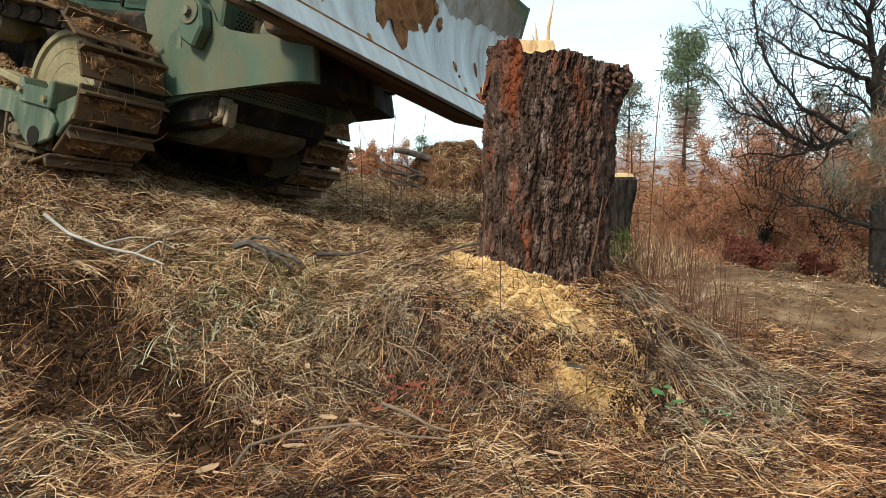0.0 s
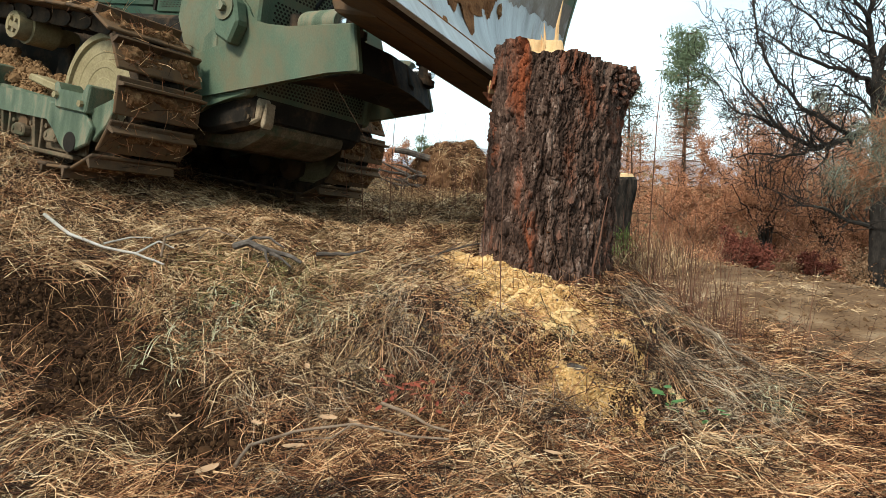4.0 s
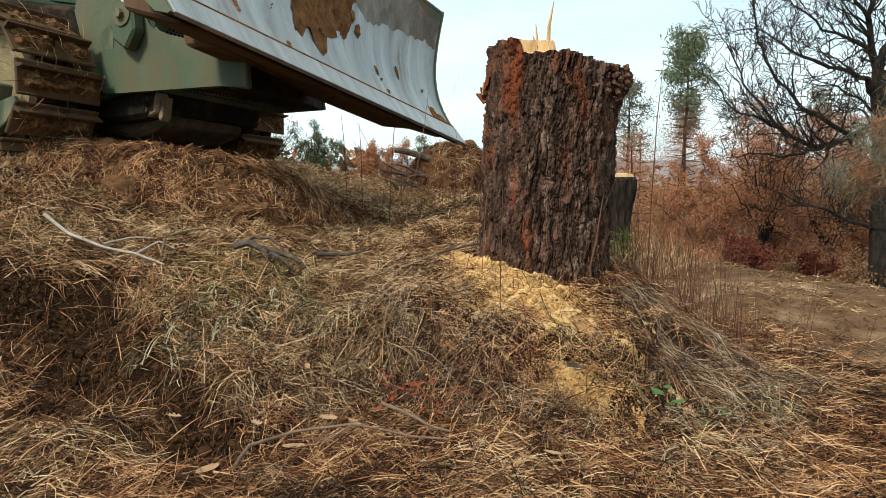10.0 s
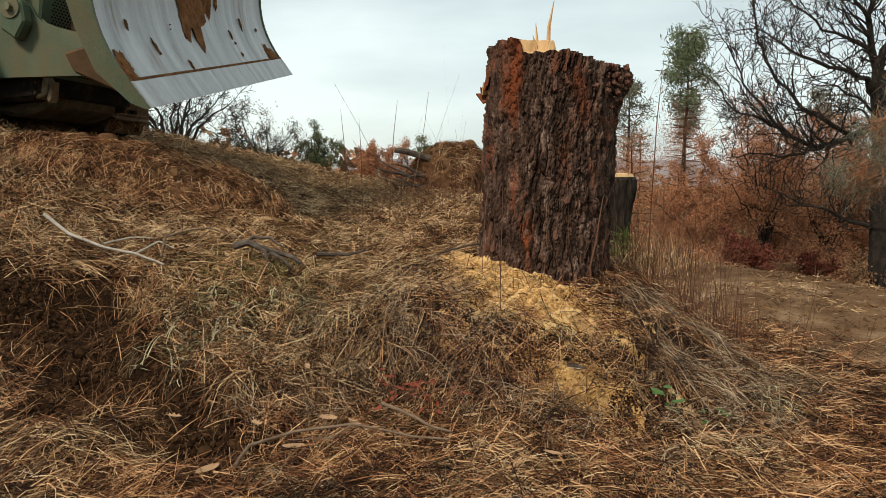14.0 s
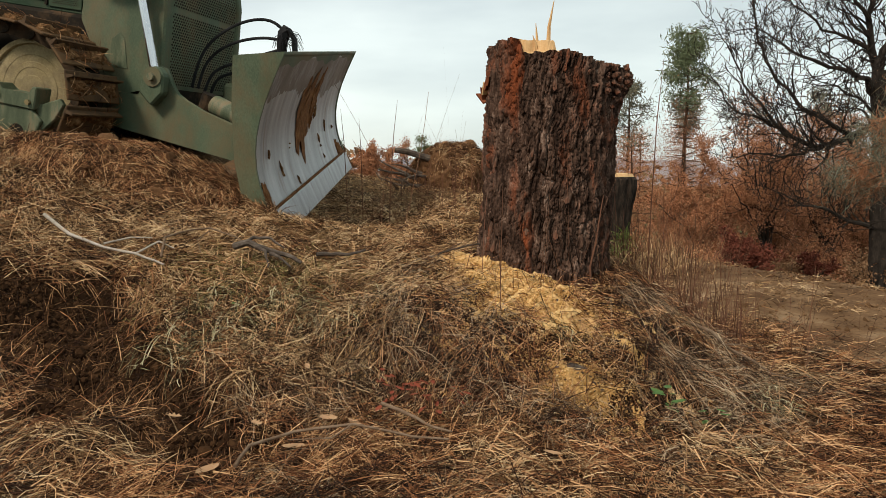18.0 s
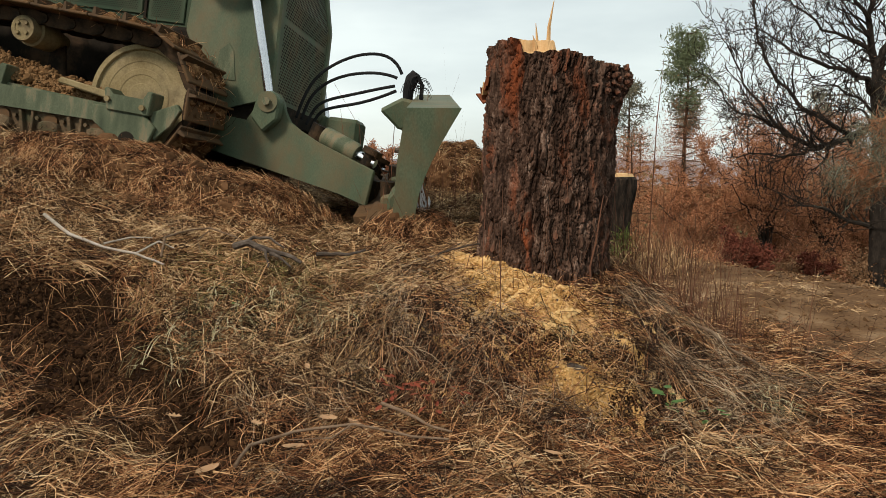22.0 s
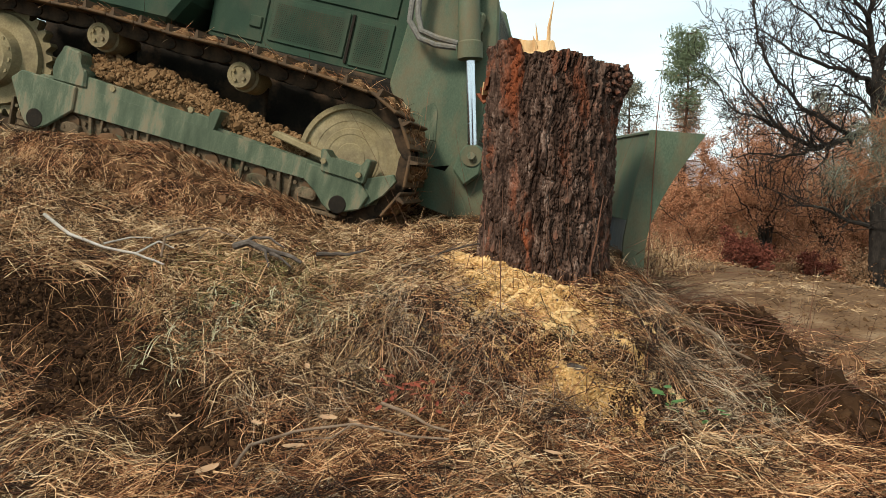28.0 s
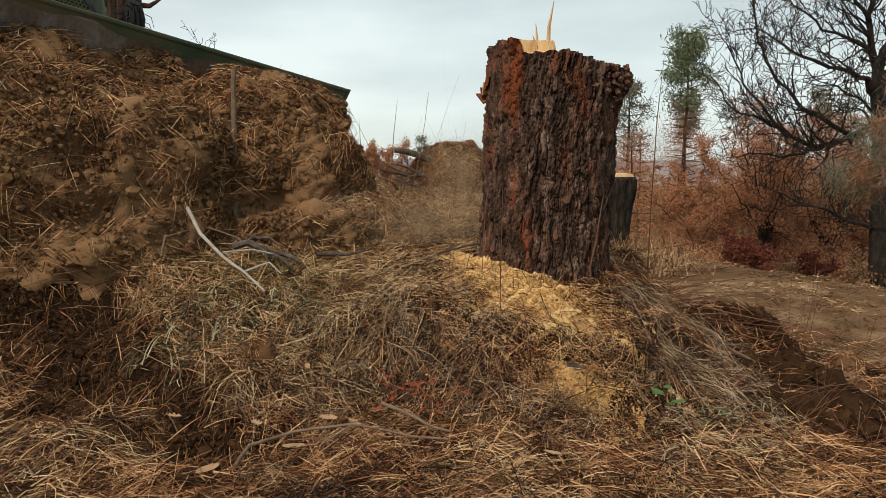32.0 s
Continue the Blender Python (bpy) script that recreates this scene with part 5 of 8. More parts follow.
# weed stems
x, y = np.concatenate([rng.uniform(-0.6, 1.0, 420), rng.normal(0.4, 0.3, 60), rng.normal(1.75, 0.2, 40)]), np.concatenate([rng.uniform(4.6, 9.0, 420), rng.normal(3.15, 0.25, 60), rng.normal(3.6, 0.3, 40)])
k = np.hypot(x - STUMP_X, y - STUMP_Y) > 0.42
x, y = x[k], y[k]
n = len(x)
strands("weed_stems", "thin standing dead weed stems", x, y, rng.gamma(4, 0.105, n), rng.uniform(0.0035, 0.0065, n), np.zeros(n), np.zeros(n), rng.uniform(0, 6.28, n), STEM, lean=rng.uniform(1.1, 1.55, n), droop=0.08, cat="weeds", seg=4)
weed_clumps = []
for cx, cy in ((1.05, 4.05), (1.2, 3.75), (1.25, 4.2), (1.38, 3.9), (1.45, 3.6), (1.52, 4.15), (1.62, 3.85), (1.3, 3.45), (1.75, 4.1)):
    n = 40
    x, y = rng.normal(cx, 0.07, n), rng.normal(cy, 0.09, n)
    ob = strands("weed_clump", "clump of thin reddish dead weed stems beside the stump", x, y, rng.gamma(4, 0.115, n), rng.uniform(0.0035, 0.0065, n), np.zeros(n), np.zeros(n), rng.uniform(0, 6.28, n), STEM, lean=rng.uniform(1.1, 1.55, n), droop=0.08, cat="weeds", seg=4)
    weed_clumps.append((ob, cx, cy))


def grains(name, label, x, y, size, material, lift, cat, flat=0.5):
    """Small angular crumbs lying on the ground, each a tilted plate with a fold."""
    n = len(x)
    a, t = rng.uniform(0, 6.28, n), rng.normal(0, 0.7, n)
    u = np.stack([np.cos(a), np.sin(a), 0.4 * np.sin(t)], -1) * size[:, None]
    w = np.stack([-np.sin(a) * np.cos(t), np.cos(a) * np.cos(t), np.sin(t)], -1) * (size * flat)[:, None]
    up = np.stack([0 * a, 0 * a, size * 0.35], -1)
    c = np.stack([x, y, ground_z(x, y) + lift], -1)
    v = np.stack([c - u - w, c + u - w * 0.6, c + u * 0.8 + w + up, c - u * 0.7 + w * 0.8 + up], 1).reshape(-1, 3)
    f = np.arange(n * 4).reshape(-1, 4)
    return tagged(arrays(name, v, f, material), label, cat, kind="stuff")


def sawdust_place(n):
    s = rng.beta(1.5, 1.4, n)
    x, y = 0.14 + 0.36 * s + rng.normal(0, 0.15 + 0.03 * s, n), 3.62 - 0.74 * s + rng.normal(0, 0.07, n)
    m = n // 12
    x[-m:] += rng.normal(0, 0.16, m)
    y[-m:] += rng.normal(0, 0.2, m)
    m = n // 6
    x[:m], y[:m] = rng.normal(0.52, 0.11, m), rng.normal(2.58, 0.065, m)
    return x, y


# a soft sheet of it, thickest in the middle, with its thin edge under the needles
gu, gv = np.meshgrid(np.arange(-0.4, 1.1, 0.008), np.arange(2.3, 3.9, 0.008))
depth = sawdusty(gu, gv) + 0.16 * patchy(gu, gv, 4.4, 16.0) + 0.16 * patchy(gu, gv, 1.4, 41.0) + 0.07 * patchy(gu, gv, 0.4, 97.0)
top = ground_z(gu, gv) + 0.016 + 0.04 * np.clip(depth - 0.2, -0.5, 0.6) + 0.004 * patchy(gu, gv, 2.0, 60.0)
gid = np.arange(gu.size).reshape(gu.shape)
cell = np.stack([gid[:-1, :-1], gid[:-1, 1:], gid[1:, 1:], gid[1:, :-1]], -1)[depth[:-1, :-1] > 0.2]
tagged(arrays("sawdust_bed", np.stack([gu, gv, top], -1).reshape(-1, 3), cell, SAWDUST, True), "soft bed of orange-tan sawdust beside the stump", "sawdust", kind="stuff")
x, y = sawdust_place(52000)
n = len(x)
grains("sawdust", "spilled heap of bright yellow sawdust beside the stump", x, y, rng.uniform(0.0022, 0.0055, n), SAWDUST, 0.022 + 0.022 * rng.uniform(0, 1, n) * np.clip(sawdusty(x, y) * 1.3, 0.3, 1), "sawdust", 0.8)
x, y = sawdust_place(450)
n = len(x)
grains("bark_crumbs", "dark bark crumbs mixed in the sawdust", x, y, rng.uniform(0.003, 0.009, n), BARK, 0.036, "bark crumbs", 0.6)
x, y = spread(1500, 1.8, 3.6, 1.5, 0.3)
x = x + 0.25
n = len(x)
grains("wood_chips", "scattered pale wood chips on the needles", x, y, rng.uniform(0.003, 0.0075, n), CHIP, 0.03 + 0.02 * rng.uniform(0, 1, n), "wood chips", 0.35)
x, y = rng.normal(1.14, 0.14, 800), rng.normal(2.03, 0.07, 800)
grains("chip_patch", "patch of pale sawn chips at the foot of the bank", x, y, rng.uniform(0.003, 0.008, 800), CHIP, 0.03, "wood chips", 0.6)


def fold(p, seed, s):
    """Cheap smooth noise over an array of places."""
    x, y, z = p.T
    return np.sin(s * x + seed) * np.sin(s * 1.27 * y + 2.1 * seed) + 0.7 * np.sin(s * 1.9 * (y + z) + 3 * seed) * np.sin(s * 2.1 * (x - z) - seed) + 0.45 * np.sin(s * 4.3 * (x + 0.6 * y) + seed) * np.sin(s * 3.7 * (z - 0.5 * x) + 2 * seed)


def mound(d, rx, ry, rz):
    """A place on a mound for each direction: a rough dome, with a skirt that spreads into the ground."""
    seed = rx * 13 + ry * 7
    low = np.clip(-d[:, 2], 0, 1)
    flat = d * np.array([1, 1, 0])
    p = np.where(low[:, None] > 0, flat / (np.linalg.norm(flat, axis=1)[:, None] + 1e-6) * (1 + 0.22 * low[:, None]), d)
    p = p * (1 + 0.13 * fold(d, seed, 1.6) + 0.07 * fold(d, seed + 1, 4.1))[:, None] * np.array([rx, ry, rz])
    p[:, 2] = np.where(low > 0, -0.75 * low * max(rz, 0.25), p[:, 2])
    return p


def lump_mesh(name, n, rx, ry, rz, size, parent, label="", earth=CLOD):
    """Broken earth: a rough core under many crumbs of all sizes."""
    big = max(rx, ry)
    v, f = ball(6 if big > 0.5 else 5 if big > 0.2 else 3)
    core = mound(v, rx, ry, rz)
    core += v * (0.03 * fold(core, 1.0, 9) + 0.02 * fold(core, 2.0, 23) + 0.012 * fold(core, 4.0, 57))[:, None] * min(1, big * 2)
    d = rng.normal(0, 1, (n, 3))
    d /= np.linalg.norm(d, axis=1)[:, None]
    d[:, 2] = np.where(d[:, 2] < -0.35, -d[:, 2], d[:, 2])
    cv, cf = crumbs(mound(d, rx, ry, rz) * rng.uniform(0.97, 1.05, (n, 1)), 0.75 * size * rng.gamma(1.6, 0.5, n) + 0.002)
    ob = arrays(name, np.concatenate([core, cv]), np.concatenate([f, cf + len(core)]), earth)
    smooth = np.zeros(len(f) + len(cf), bool)
    smooth[:len(f)] = True
    ob.data.polygons.foreach_set("use_smooth", smooth)
    ob.parent = parent
    if label:
        ob["label"] = label
    return ob


def tangle(parent, n, rx, ry, rz, length, material=None):
    """Needles and straw torn up with the earth, in wisps and singly."""
    wisp = max(1, n // 14)
    d = rng.normal(0, 1, (wisp, 3))
    d /= np.linalg.norm(d, axis=1)[:, None]
    d[:, 2] = np.where(d[:, 2] < -0.35, -d[:, 2], d[:, 2])
    d = d[fold(d, rx * 13, 3.0) > rng.normal(-1.05, 0.4, wisp)]
    way = rng.normal(0, 1, (len(d), 3)) + np.array([0, -0.3, -0.3])
    per = 14
    d, way = np.repeat(d, per, 0) + rng.normal(0, 0.035 / max(rx, 0.2), (len(d) * per, 3)), np.repeat(way, per, 0) + rng.normal(0, 0.55, (len(d) * per, 3))
    d /= np.linalg.norm(d, axis=1)[:, None]
    n = len(d)
    p = mound(d, rx, ry, rz) * rng.uniform(1.0, 1.04, (n, 1)) + d * rng.uniform(0.0, 0.02, (n, 1))
    way -= d * (np.sum(way * d, 1) * rng.uniform(0.75, 1.0, n))[:, None]
    way /= np.linalg.norm(way, axis=1)[:, None]
    ln = rng.uniform(0.35, 1.0, n) * length
    side = np.cross(way, rng.normal(0, 1, (n, 3)))
    side = side / np.linalg.norm(side, axis=1)[:, None] * rng.uniform(0.0007, 0.0015, n)[:, None]
    rows = []
    for t in (-0.5, -0.15, 0.2, 0.5):
        q = p + way * (t * ln)[:, None] + d * (0.3 * ln * (0.10 - t * t))[:, None]
        rows += [q - side, q + side]
    v = np.stack(rows, 1).reshape(-1, 3)
    b = (np.arange(n) * 8)[:, None]
    k = np.arange(3)[None] * 2
    f = np.stack([b + k, b + k + 1, b + k + 3, b + k + 2], -1).reshape(-1, 4)
    ob = arrays("needle_tangle", v, f, material or NEEDLE)
    ob.parent = parent
    return ob


def heap(label, rx, ry, rz, n, size, needles, length, at, name="soil_heap", straw=True, earth=None):
    t = thing(name, label, "soil heap")
    lump_mesh("soil", n, rx, ry, rz, size, t, earth=earth or (CLOD if straw or "red" in label else CLOD_DARK))
    if needles:
        tangle(t, int(needles * 2.6), rx, ry, rz, length * 1.05)
        if straw and needles > 1000:
            tangle(t, needles // 2, rx, ry, rz, length * 0.75, STRAW)
    if "brush" in label:
        tangle(t, 170, rx * 1.05, ry * 1.05, rz * 1.15, 0.45, STEM)
        tangle(t, 110, rx, ry, rz, 0.25, STRAW_GREY)
    t.matrix_basis = at
    return t


def on_ground(x, y, dz=0.0, rz=0.0, ry=0.0):
    return pose(x, y, float(ground_z(x, y)) + dz, 0, ry, rz)


churn = heap("churned brown soil and pine needles thrown up by the tracks", 0.8, 0.34, 0.3, 14000, 0.012, 9500, 0.18, on_ground(-2.3, 4.4, -0.13, 4, 8))
churn_b = heap("low churned ridge of soil and pine needles", 0.8, 0.36, 0.34, 16000, 0.012, 8500, 0.2, on_ground(-1.62, 4.38, -0.03, -6, 13))
churn_c = heap("torn sod clump at the end of the churned ridge", 0.32, 0.26, 0.27, 3200, 0.012, 2600, 0.17, on_ground(-0.84, 4.52, -0.03, 0))
spill = heap("dark pushed soil and torn brush spilled down the bank", 0.40, 0.23, 0.21, 9500, 0.013, 420, 0.24, on_ground(1.44, 3.62, -0.03, -60), straw=False)
spill_b = heap("dark clods and torn brush sliding down the bank", 0.42, 0.24, 0.17, 9500, 0.014, 350, 0.24, on_ground(1.58, 3.12, -0.03, -80), straw=False)
spill_d = heap("dark clods and bits of brush at the foot of the bank", 0.38, 0.22, 0.12, 9500, 0.014, 300, 0.14, on_ground(1.5, 2.68, -0.02, -50), straw=False)
spill_c = heap("pushed soil clump behind the stump", 0.16, 0.2, 0.2, 900, 0.014, 500, 0.18, on_ground(1.2, 4.55, 0.1, 0))
shove = heap("red-brown soil and litter rolled up before the blade", 0.3, 0.22, 0.2, 4000, 0.011, 1400, 0.2, on_ground(-0.1, 4.15, -0.02), straw=False)
wave = heap("great wave of brown soil and litter pushed by the blade", 1.3, 0.72, 0.86, 52000, 0.009, 6500, 0.2, on_ground(-1.95, 3.98, -0.02, 32), earth=WAVE_EARTH)
wave_b = heap("loose soil tumbling ahead of the pushed wave", 0.7, 0.42, 0.26, 14000, 0.009, 1500, 0.18, on_ground(-0.6, 4.2, 0, 30), earth=WAVE_EARTH)
wave_c = heap("crest of soil and torn sod rolling up the blade", 0.62, 0.34, 0.52, 20000, 0.009, 2400, 0.18, on_ground(-1.12, 4.1, 0.36, 10), earth=WAVE_EARTH)
scrape = heap("bare red-brown soil scraped open by the blade", 0.62, 0.34, 0.1, 9000, 0.012, 260, 0.14, on_ground(-0.42, 4.85, 0.0, -6), straw=False)
roll = heap("fresh red-brown soil rolling before the blade", 0.36, 0.26, 0.22, 6000, 0.010, 1500, 0.15, on_ground(-0.74, 4.15, 0.0, -15), straw=False)
loose = []
for cx, cy, s in ((2.05, 3.4, 0.075), (1.95, 3.05, 0.055), (1.9, 3.75, 0.05), (2.2, 3.6, 0.04)):
    loose.append((heap("dark soil clod fallen on the dirt track", s, s * 0.9, s * 0.8, 40, 0.012, 30, 0.1, on_ground(cx, cy, s * 0.3), "soil_clod"), cx, cy, s))
flung = heap("dark clod flung from the pushed soil", 0.055, 0.045, 0.045, 30, 0.012, 30, 0.08, on_ground(-0.75, 2.75, 0.02), "soil_clod")

# crumbled earth in the bare corner, and specks of soil everywhere
n = 20000
band = np.array(SOIL_BAND)[rng.integers(0, len(SOIL_BAND), n)]
cx, cy = band[:, 0] + rng.normal(0, 0.75, n) * band[:, 2], band[:, 1] + rng.normal(0, 0.65, n) * band[:, 2]
k = bare(cx, cy) > rng.uniform(0.2, 0.7, n)
cx, cy = cx[k], cy[k]
sz = 0.002 + rng.gamma(1.1, 0.0033, len(cx))
tagged(arrays("earth_clods", *crumbs(np.stack([cx, cy, ground_z(cx, cy) + sz * 0.4], -1), sz), CLOD_DARK), "dark crumbled earth in the bare corner of the bank", "soil", kind="stuff")
x, y = spread(16000, 1.8, 4.4, 1.5)
k = (on_track(x, y) < 0.6) & (sawdusty(x, y) < 0.4)
x, y = x[k], y[k]
grains("soil_specks", "specks of dark soil and broken bark in the litter", x, y, rng.uniform(0.003, 0.009, len(x)), CLOD_DARK, 0.012 + 0.012 * rng.uniform(0, 1, len(x)), "soil", 0.7)
# a thin mat of broken needles over the raw earth
x, y = rng.normal(-1.3, 0.5, 16000), rng.normal(2.6, 0.42, 16000)
k = (bare(x, y) > 0.3) & (patchy(x, y, 7.7, 9.0) + rng.normal(0, 0.4, 16000) > -0.5)
x, y = x[k], y[k]
n = len(x)
strands("broken_needles", "short broken needles on the raw earth", x, y, rng.uniform(0.025, 0.1, n), rng.uniform(0.0014, 0.0024, n), 0.004 + np.abs(rng.normal(0, 0.01, n)), np.abs(rng.normal(0, 0.006, n)), rng.uniform(0, 6.28, n), NEEDLE_SHADED, cat="needles")
# clods and straw trodden into the dirt track
x, y = rng.uniform(1.6, 6.5, 5200), rng.uniform(3.0, 9.5, 5200)
k = (patchy(x, y, 3.0, 2.2) + rng.normal(0, 0.5, len(x)) > 0.2) & (on_track(x, y) > 0.6)
x, y = x[k], y[k]
sz = 0.003 + rng.gamma(1.2, 0.006, len(x))
tagged(arrays("track_clods", *crumbs(np.stack([x, y, ground_z(x, y) + sz * 0.3], -1), sz), TRACK_DIRT), "brown crumbs of earth on the dirt track", "soil", kind="stuff")


# ---------------------------------------------------------------- sticks and small plants
STICK = mat("weathered_stick", [(0.216, 0.18, 0.144), (0.338, 0.295, 0.245), (0.418, 0.374, 0.324)], 14, 0.85, bump=0.4)
STICK_BROWN = mat("brown_twig", [(0.098, 0.0594, 0.0372), (0.168, 0.112, 0.0744), (0.224, 0.165, 0.118)], 14, 0.85, bump=0.4)
STICK_DARK = mat("grey_dead_branch", [(0.035, 0.027, 0.022), (0.085, 0.066, 0.053), (0.17, 0.14, 0.115)], 16, 0.9, bump=0.7)
LEAF_GREEN = mat("green_leaf", [(0.03, 0.075, 0.025), (0.06, 0.13, 0.04), (0.1, 0.18, 0.06)], 6, 0.55, island=0.6)
LEAF_RED = mat("red_leaf", [(0.105, 0.016, 0.012), (0.21, 0.036, 0.024), (0.225, 0.08, 0.04)], 6, 0.6, island=0.6)
LEAF_TAN = mat("fallen_leaf", [(0.22, 0.11, 0.055), (0.36, 0.2, 0.11), (0.42, 0.29, 0.17)], 8, 0.75, island=0.5)


def stick(name, label, path, r0, r1, material, twigs=(), lift=0.02, cat="stick"):
    """A stick whose path is given in the plane of the ground; twigs fork from it."""
    t = thing(name, label, cat)
    ox, oy = path[0][0], path[0][1]
    oz = float(ground_z(ox, oy))

    def run(pts, a, b):
        p3 = []
        for q in pts:
            h = q[2] if len(q) > 2 else 0.0
            p3.append((q[0] - ox, q[1] - oy, float(ground_z(q[0], q[1])) + lift + 0.025 + h - oz))
        fine = []
        for p, q in zip(p3, p3[1:]):
            for u in (0, 0.34, 0.67):
                j = 0.25 * a
                fine.append(tuple(p[i] + (q[i] - p[i]) * u + random.uniform(-j, j) for i in range(3)))
        fine.append(p3[-1])
        return tube(bmesh.new(), fine, list(np.linspace(a, b, len(fine))), 7)

    part("stem", run(path, r0, r1), material, t, smooth=True)
    for tw in twigs:
        part("twig", run(tw, r0 * 0.55, r1 * 0.5), material, t, smooth=True)
    t.location = (ox, oy, oz)
    return t


random.seed(3)
white_stick = stick("fallen_stick", "bleached bare stick lying on the needles", [(-2.08, 3.56, 0.02), (-1.9, 3.46), (-1.68, 3.36), (-1.48, 3.26), (-1.32, 3.2)], 0.010, 0.005, STICK, [[(-1.68, 3.36, 0.02), (-1.58, 3.44, 0.03), (-1.48, 3.46, 0.04)], [(-1.48, 3.26), (-1.38, 3.3, 0.02), (-1.3, 3.28, 0.01)]], lift=0.075)
stick("arched_twig", "thin grey twig arching over the litter", [(-1.34, 3.22), (-1.36, 3.32, 0.04), (-1.3, 3.45, 0.07), (-1.2, 3.5, 0.07), (-1.05, 3.46, 0.05), (-0.97, 3.44, 0.02)], 0.006, 0.003, STICK_BROWN, [[(-1.2, 3.49, 0.06), (-1.24, 3.43, 0.04), (-1.2, 3.36, 0.01)]], lift=0.075)
stick("dead_branch", "knobbly grey dead branch on the litter", [(-1.05, 3.42, 0.02), (-0.97, 3.4, 0.05), (-0.86, 3.4, 0.04), (-0.76, 3.36, 0.02), (-0.7, 3.34, 0.01)], 0.019, 0.009, STICK_DARK, [[(-0.94, 3.4, 0.05), (-0.87, 3.32, 0.04), (-0.84, 3.25, 0.0)], [(-1.02, 3.42, 0.03), (-0.97, 3.48, 0.06), (-0.88, 3.46, 0.07), (-0.8, 3.42, 0.05)], [(-0.86, 3.38, 0.03), (-0.8, 3.3, 0.03), (-0.74, 3.29, 0.01)]], cat="branch", lift=0.07)
stick("short_root", "short brown root end in the litter", [(-0.64, 3.42, 0.02), (-0.57, 3.46, 0.03), (-0.48, 3.46, 0.02), (-0.4, 3.5, 0.03)], 0.012, 0.006, STICK_DARK, lift=0.065)
stick("exposed_root", "dark root sticking out of the bank", [(1.18, 3.2, 0.03), (1.26, 3.14, 0.07), (1.33, 3.13, 0.05), (1.42, 3.06, 0.06), (1.5, 3.05, 0.035), (1.6, 2.98, 0.04)], 0.009, 0.004, STICK_BROWN, [[(1.3, 3.1, 0.06), (1.38, 3.13, 0.09), (1.46, 3.14, 0.1)]], cat="root")
stick("foreground_twig", "thin pale twig curved on the needles", [(-0.62, 1.95), (-0.62, 2.1, 0.01), (-0.5, 2.2, 0.02), (-0.3, 2.18, 0.02), (-0.1, 2.16, 0.01), (0.02, 2.12)], 0.0062, 0.0035, STICK_BROWN, [[(-0.3, 2.18, 0.02), (-0.36, 2.14, 0.01), (-0.5, 2.13, 0.01)]], lift=0.085)
stick("bank_twig", "grey twig lying on the bank", [(-0.22, 2.35, 0.04), (-0.12, 2.3, 0.03), (-0.04, 2.2, 0.02), (0.03, 2.16, 0.01)], 0.0075, 0.0035, STICK_BROWN, lift=0.085)
stick("stump_twig", "thin dead twig leaning by the stump", [(-0.12, 3.55, 0.0), (0.0, 3.6, 0.02), (0.14, 3.64, 0.05), (0.2, 3.66, 0.06)], 0.006, 0.004, STICK_DARK, [[(0.0, 3.6, 0.02), (0.1, 3.68, 0.05)]])
stick("track_branch", "grey branch lying on the dirt track", [(4.3, 7.3, 0.02), (4.8, 7.25, 0.03), (5.3, 7.1, 0.02)], 0.03, 0.012, STICK)


def leaf_mesh(bm, p, size, heading, tilt, curl=0.2, lobes=False):
    out = [(-1, 0), (-0.5, 0.38), (0.1, 0.45), (0.6, 0.3), (1, 0), (0.6, -0.3), (0.1, -0.45), (-0.5, -0.38)]
    if lobes:
        out = [(-1, 0), (-0.7, 0.2), (-0.45, 0.55), (-0.25, 0.2), (0.1, 0.7), (0.25, 0.25), (0.6, 0.5), (0.6, 0.15), (1, 0), (0.6, -0.15), (0.6, -0.5), (0.25, -0.25), (0.1, -0.7), (-0.25, -0.2), (-0.45, -0.55), (-0.7, -0.2)]
    m = Matrix.Translation(p) @ Matrix.Rotation(heading, 4, "Z") @ Matrix.Rotation(tilt, 4, "Y")
    mid = bm.verts.new(m @ Vector((0, 0, 0)))
    vs = [bm.verts.new(m @ Vector((a * size, b * size, curl * size * (abs(b) * 1.2 + a * a * 0.6)))) for a, b in out]
    for i in range(len(vs)):
        bm.faces.new((mid, vs[i], vs[(i + 1) % len(vs)]))


def small_plant(name, label, x, y, n, size, material, r, h, lobes=False):
    t = thing(name, label, "plant")
    z = float(ground_z(x, y))
    t.location = (x, y, z)
    h = h + 0.055
    for k in range(n):
        a, q = random.uniform(0, 6.28), random.uniform(0.2, 1) * r
        px, py, pz = q * math.cos(a), q * math.sin(a), h * random.uniform(0.4, 1)
        part("stalk", tube(bmesh.new(), [(0, 0, -0.01), (px * 0.6, py * 0.6, pz * 0.7), (px, py, pz)], [0.0025, 0.002, 0.0012], 5), STEM, t)
        bm = bmesh.new()
        leaf_mesh(bm, (px, py, pz), size * random.uniform(0.7, 1.2), a, random.uniform(-0.4, 0.5), 0.2, lobes)
        part("leaf", bm, material, t)
    return t


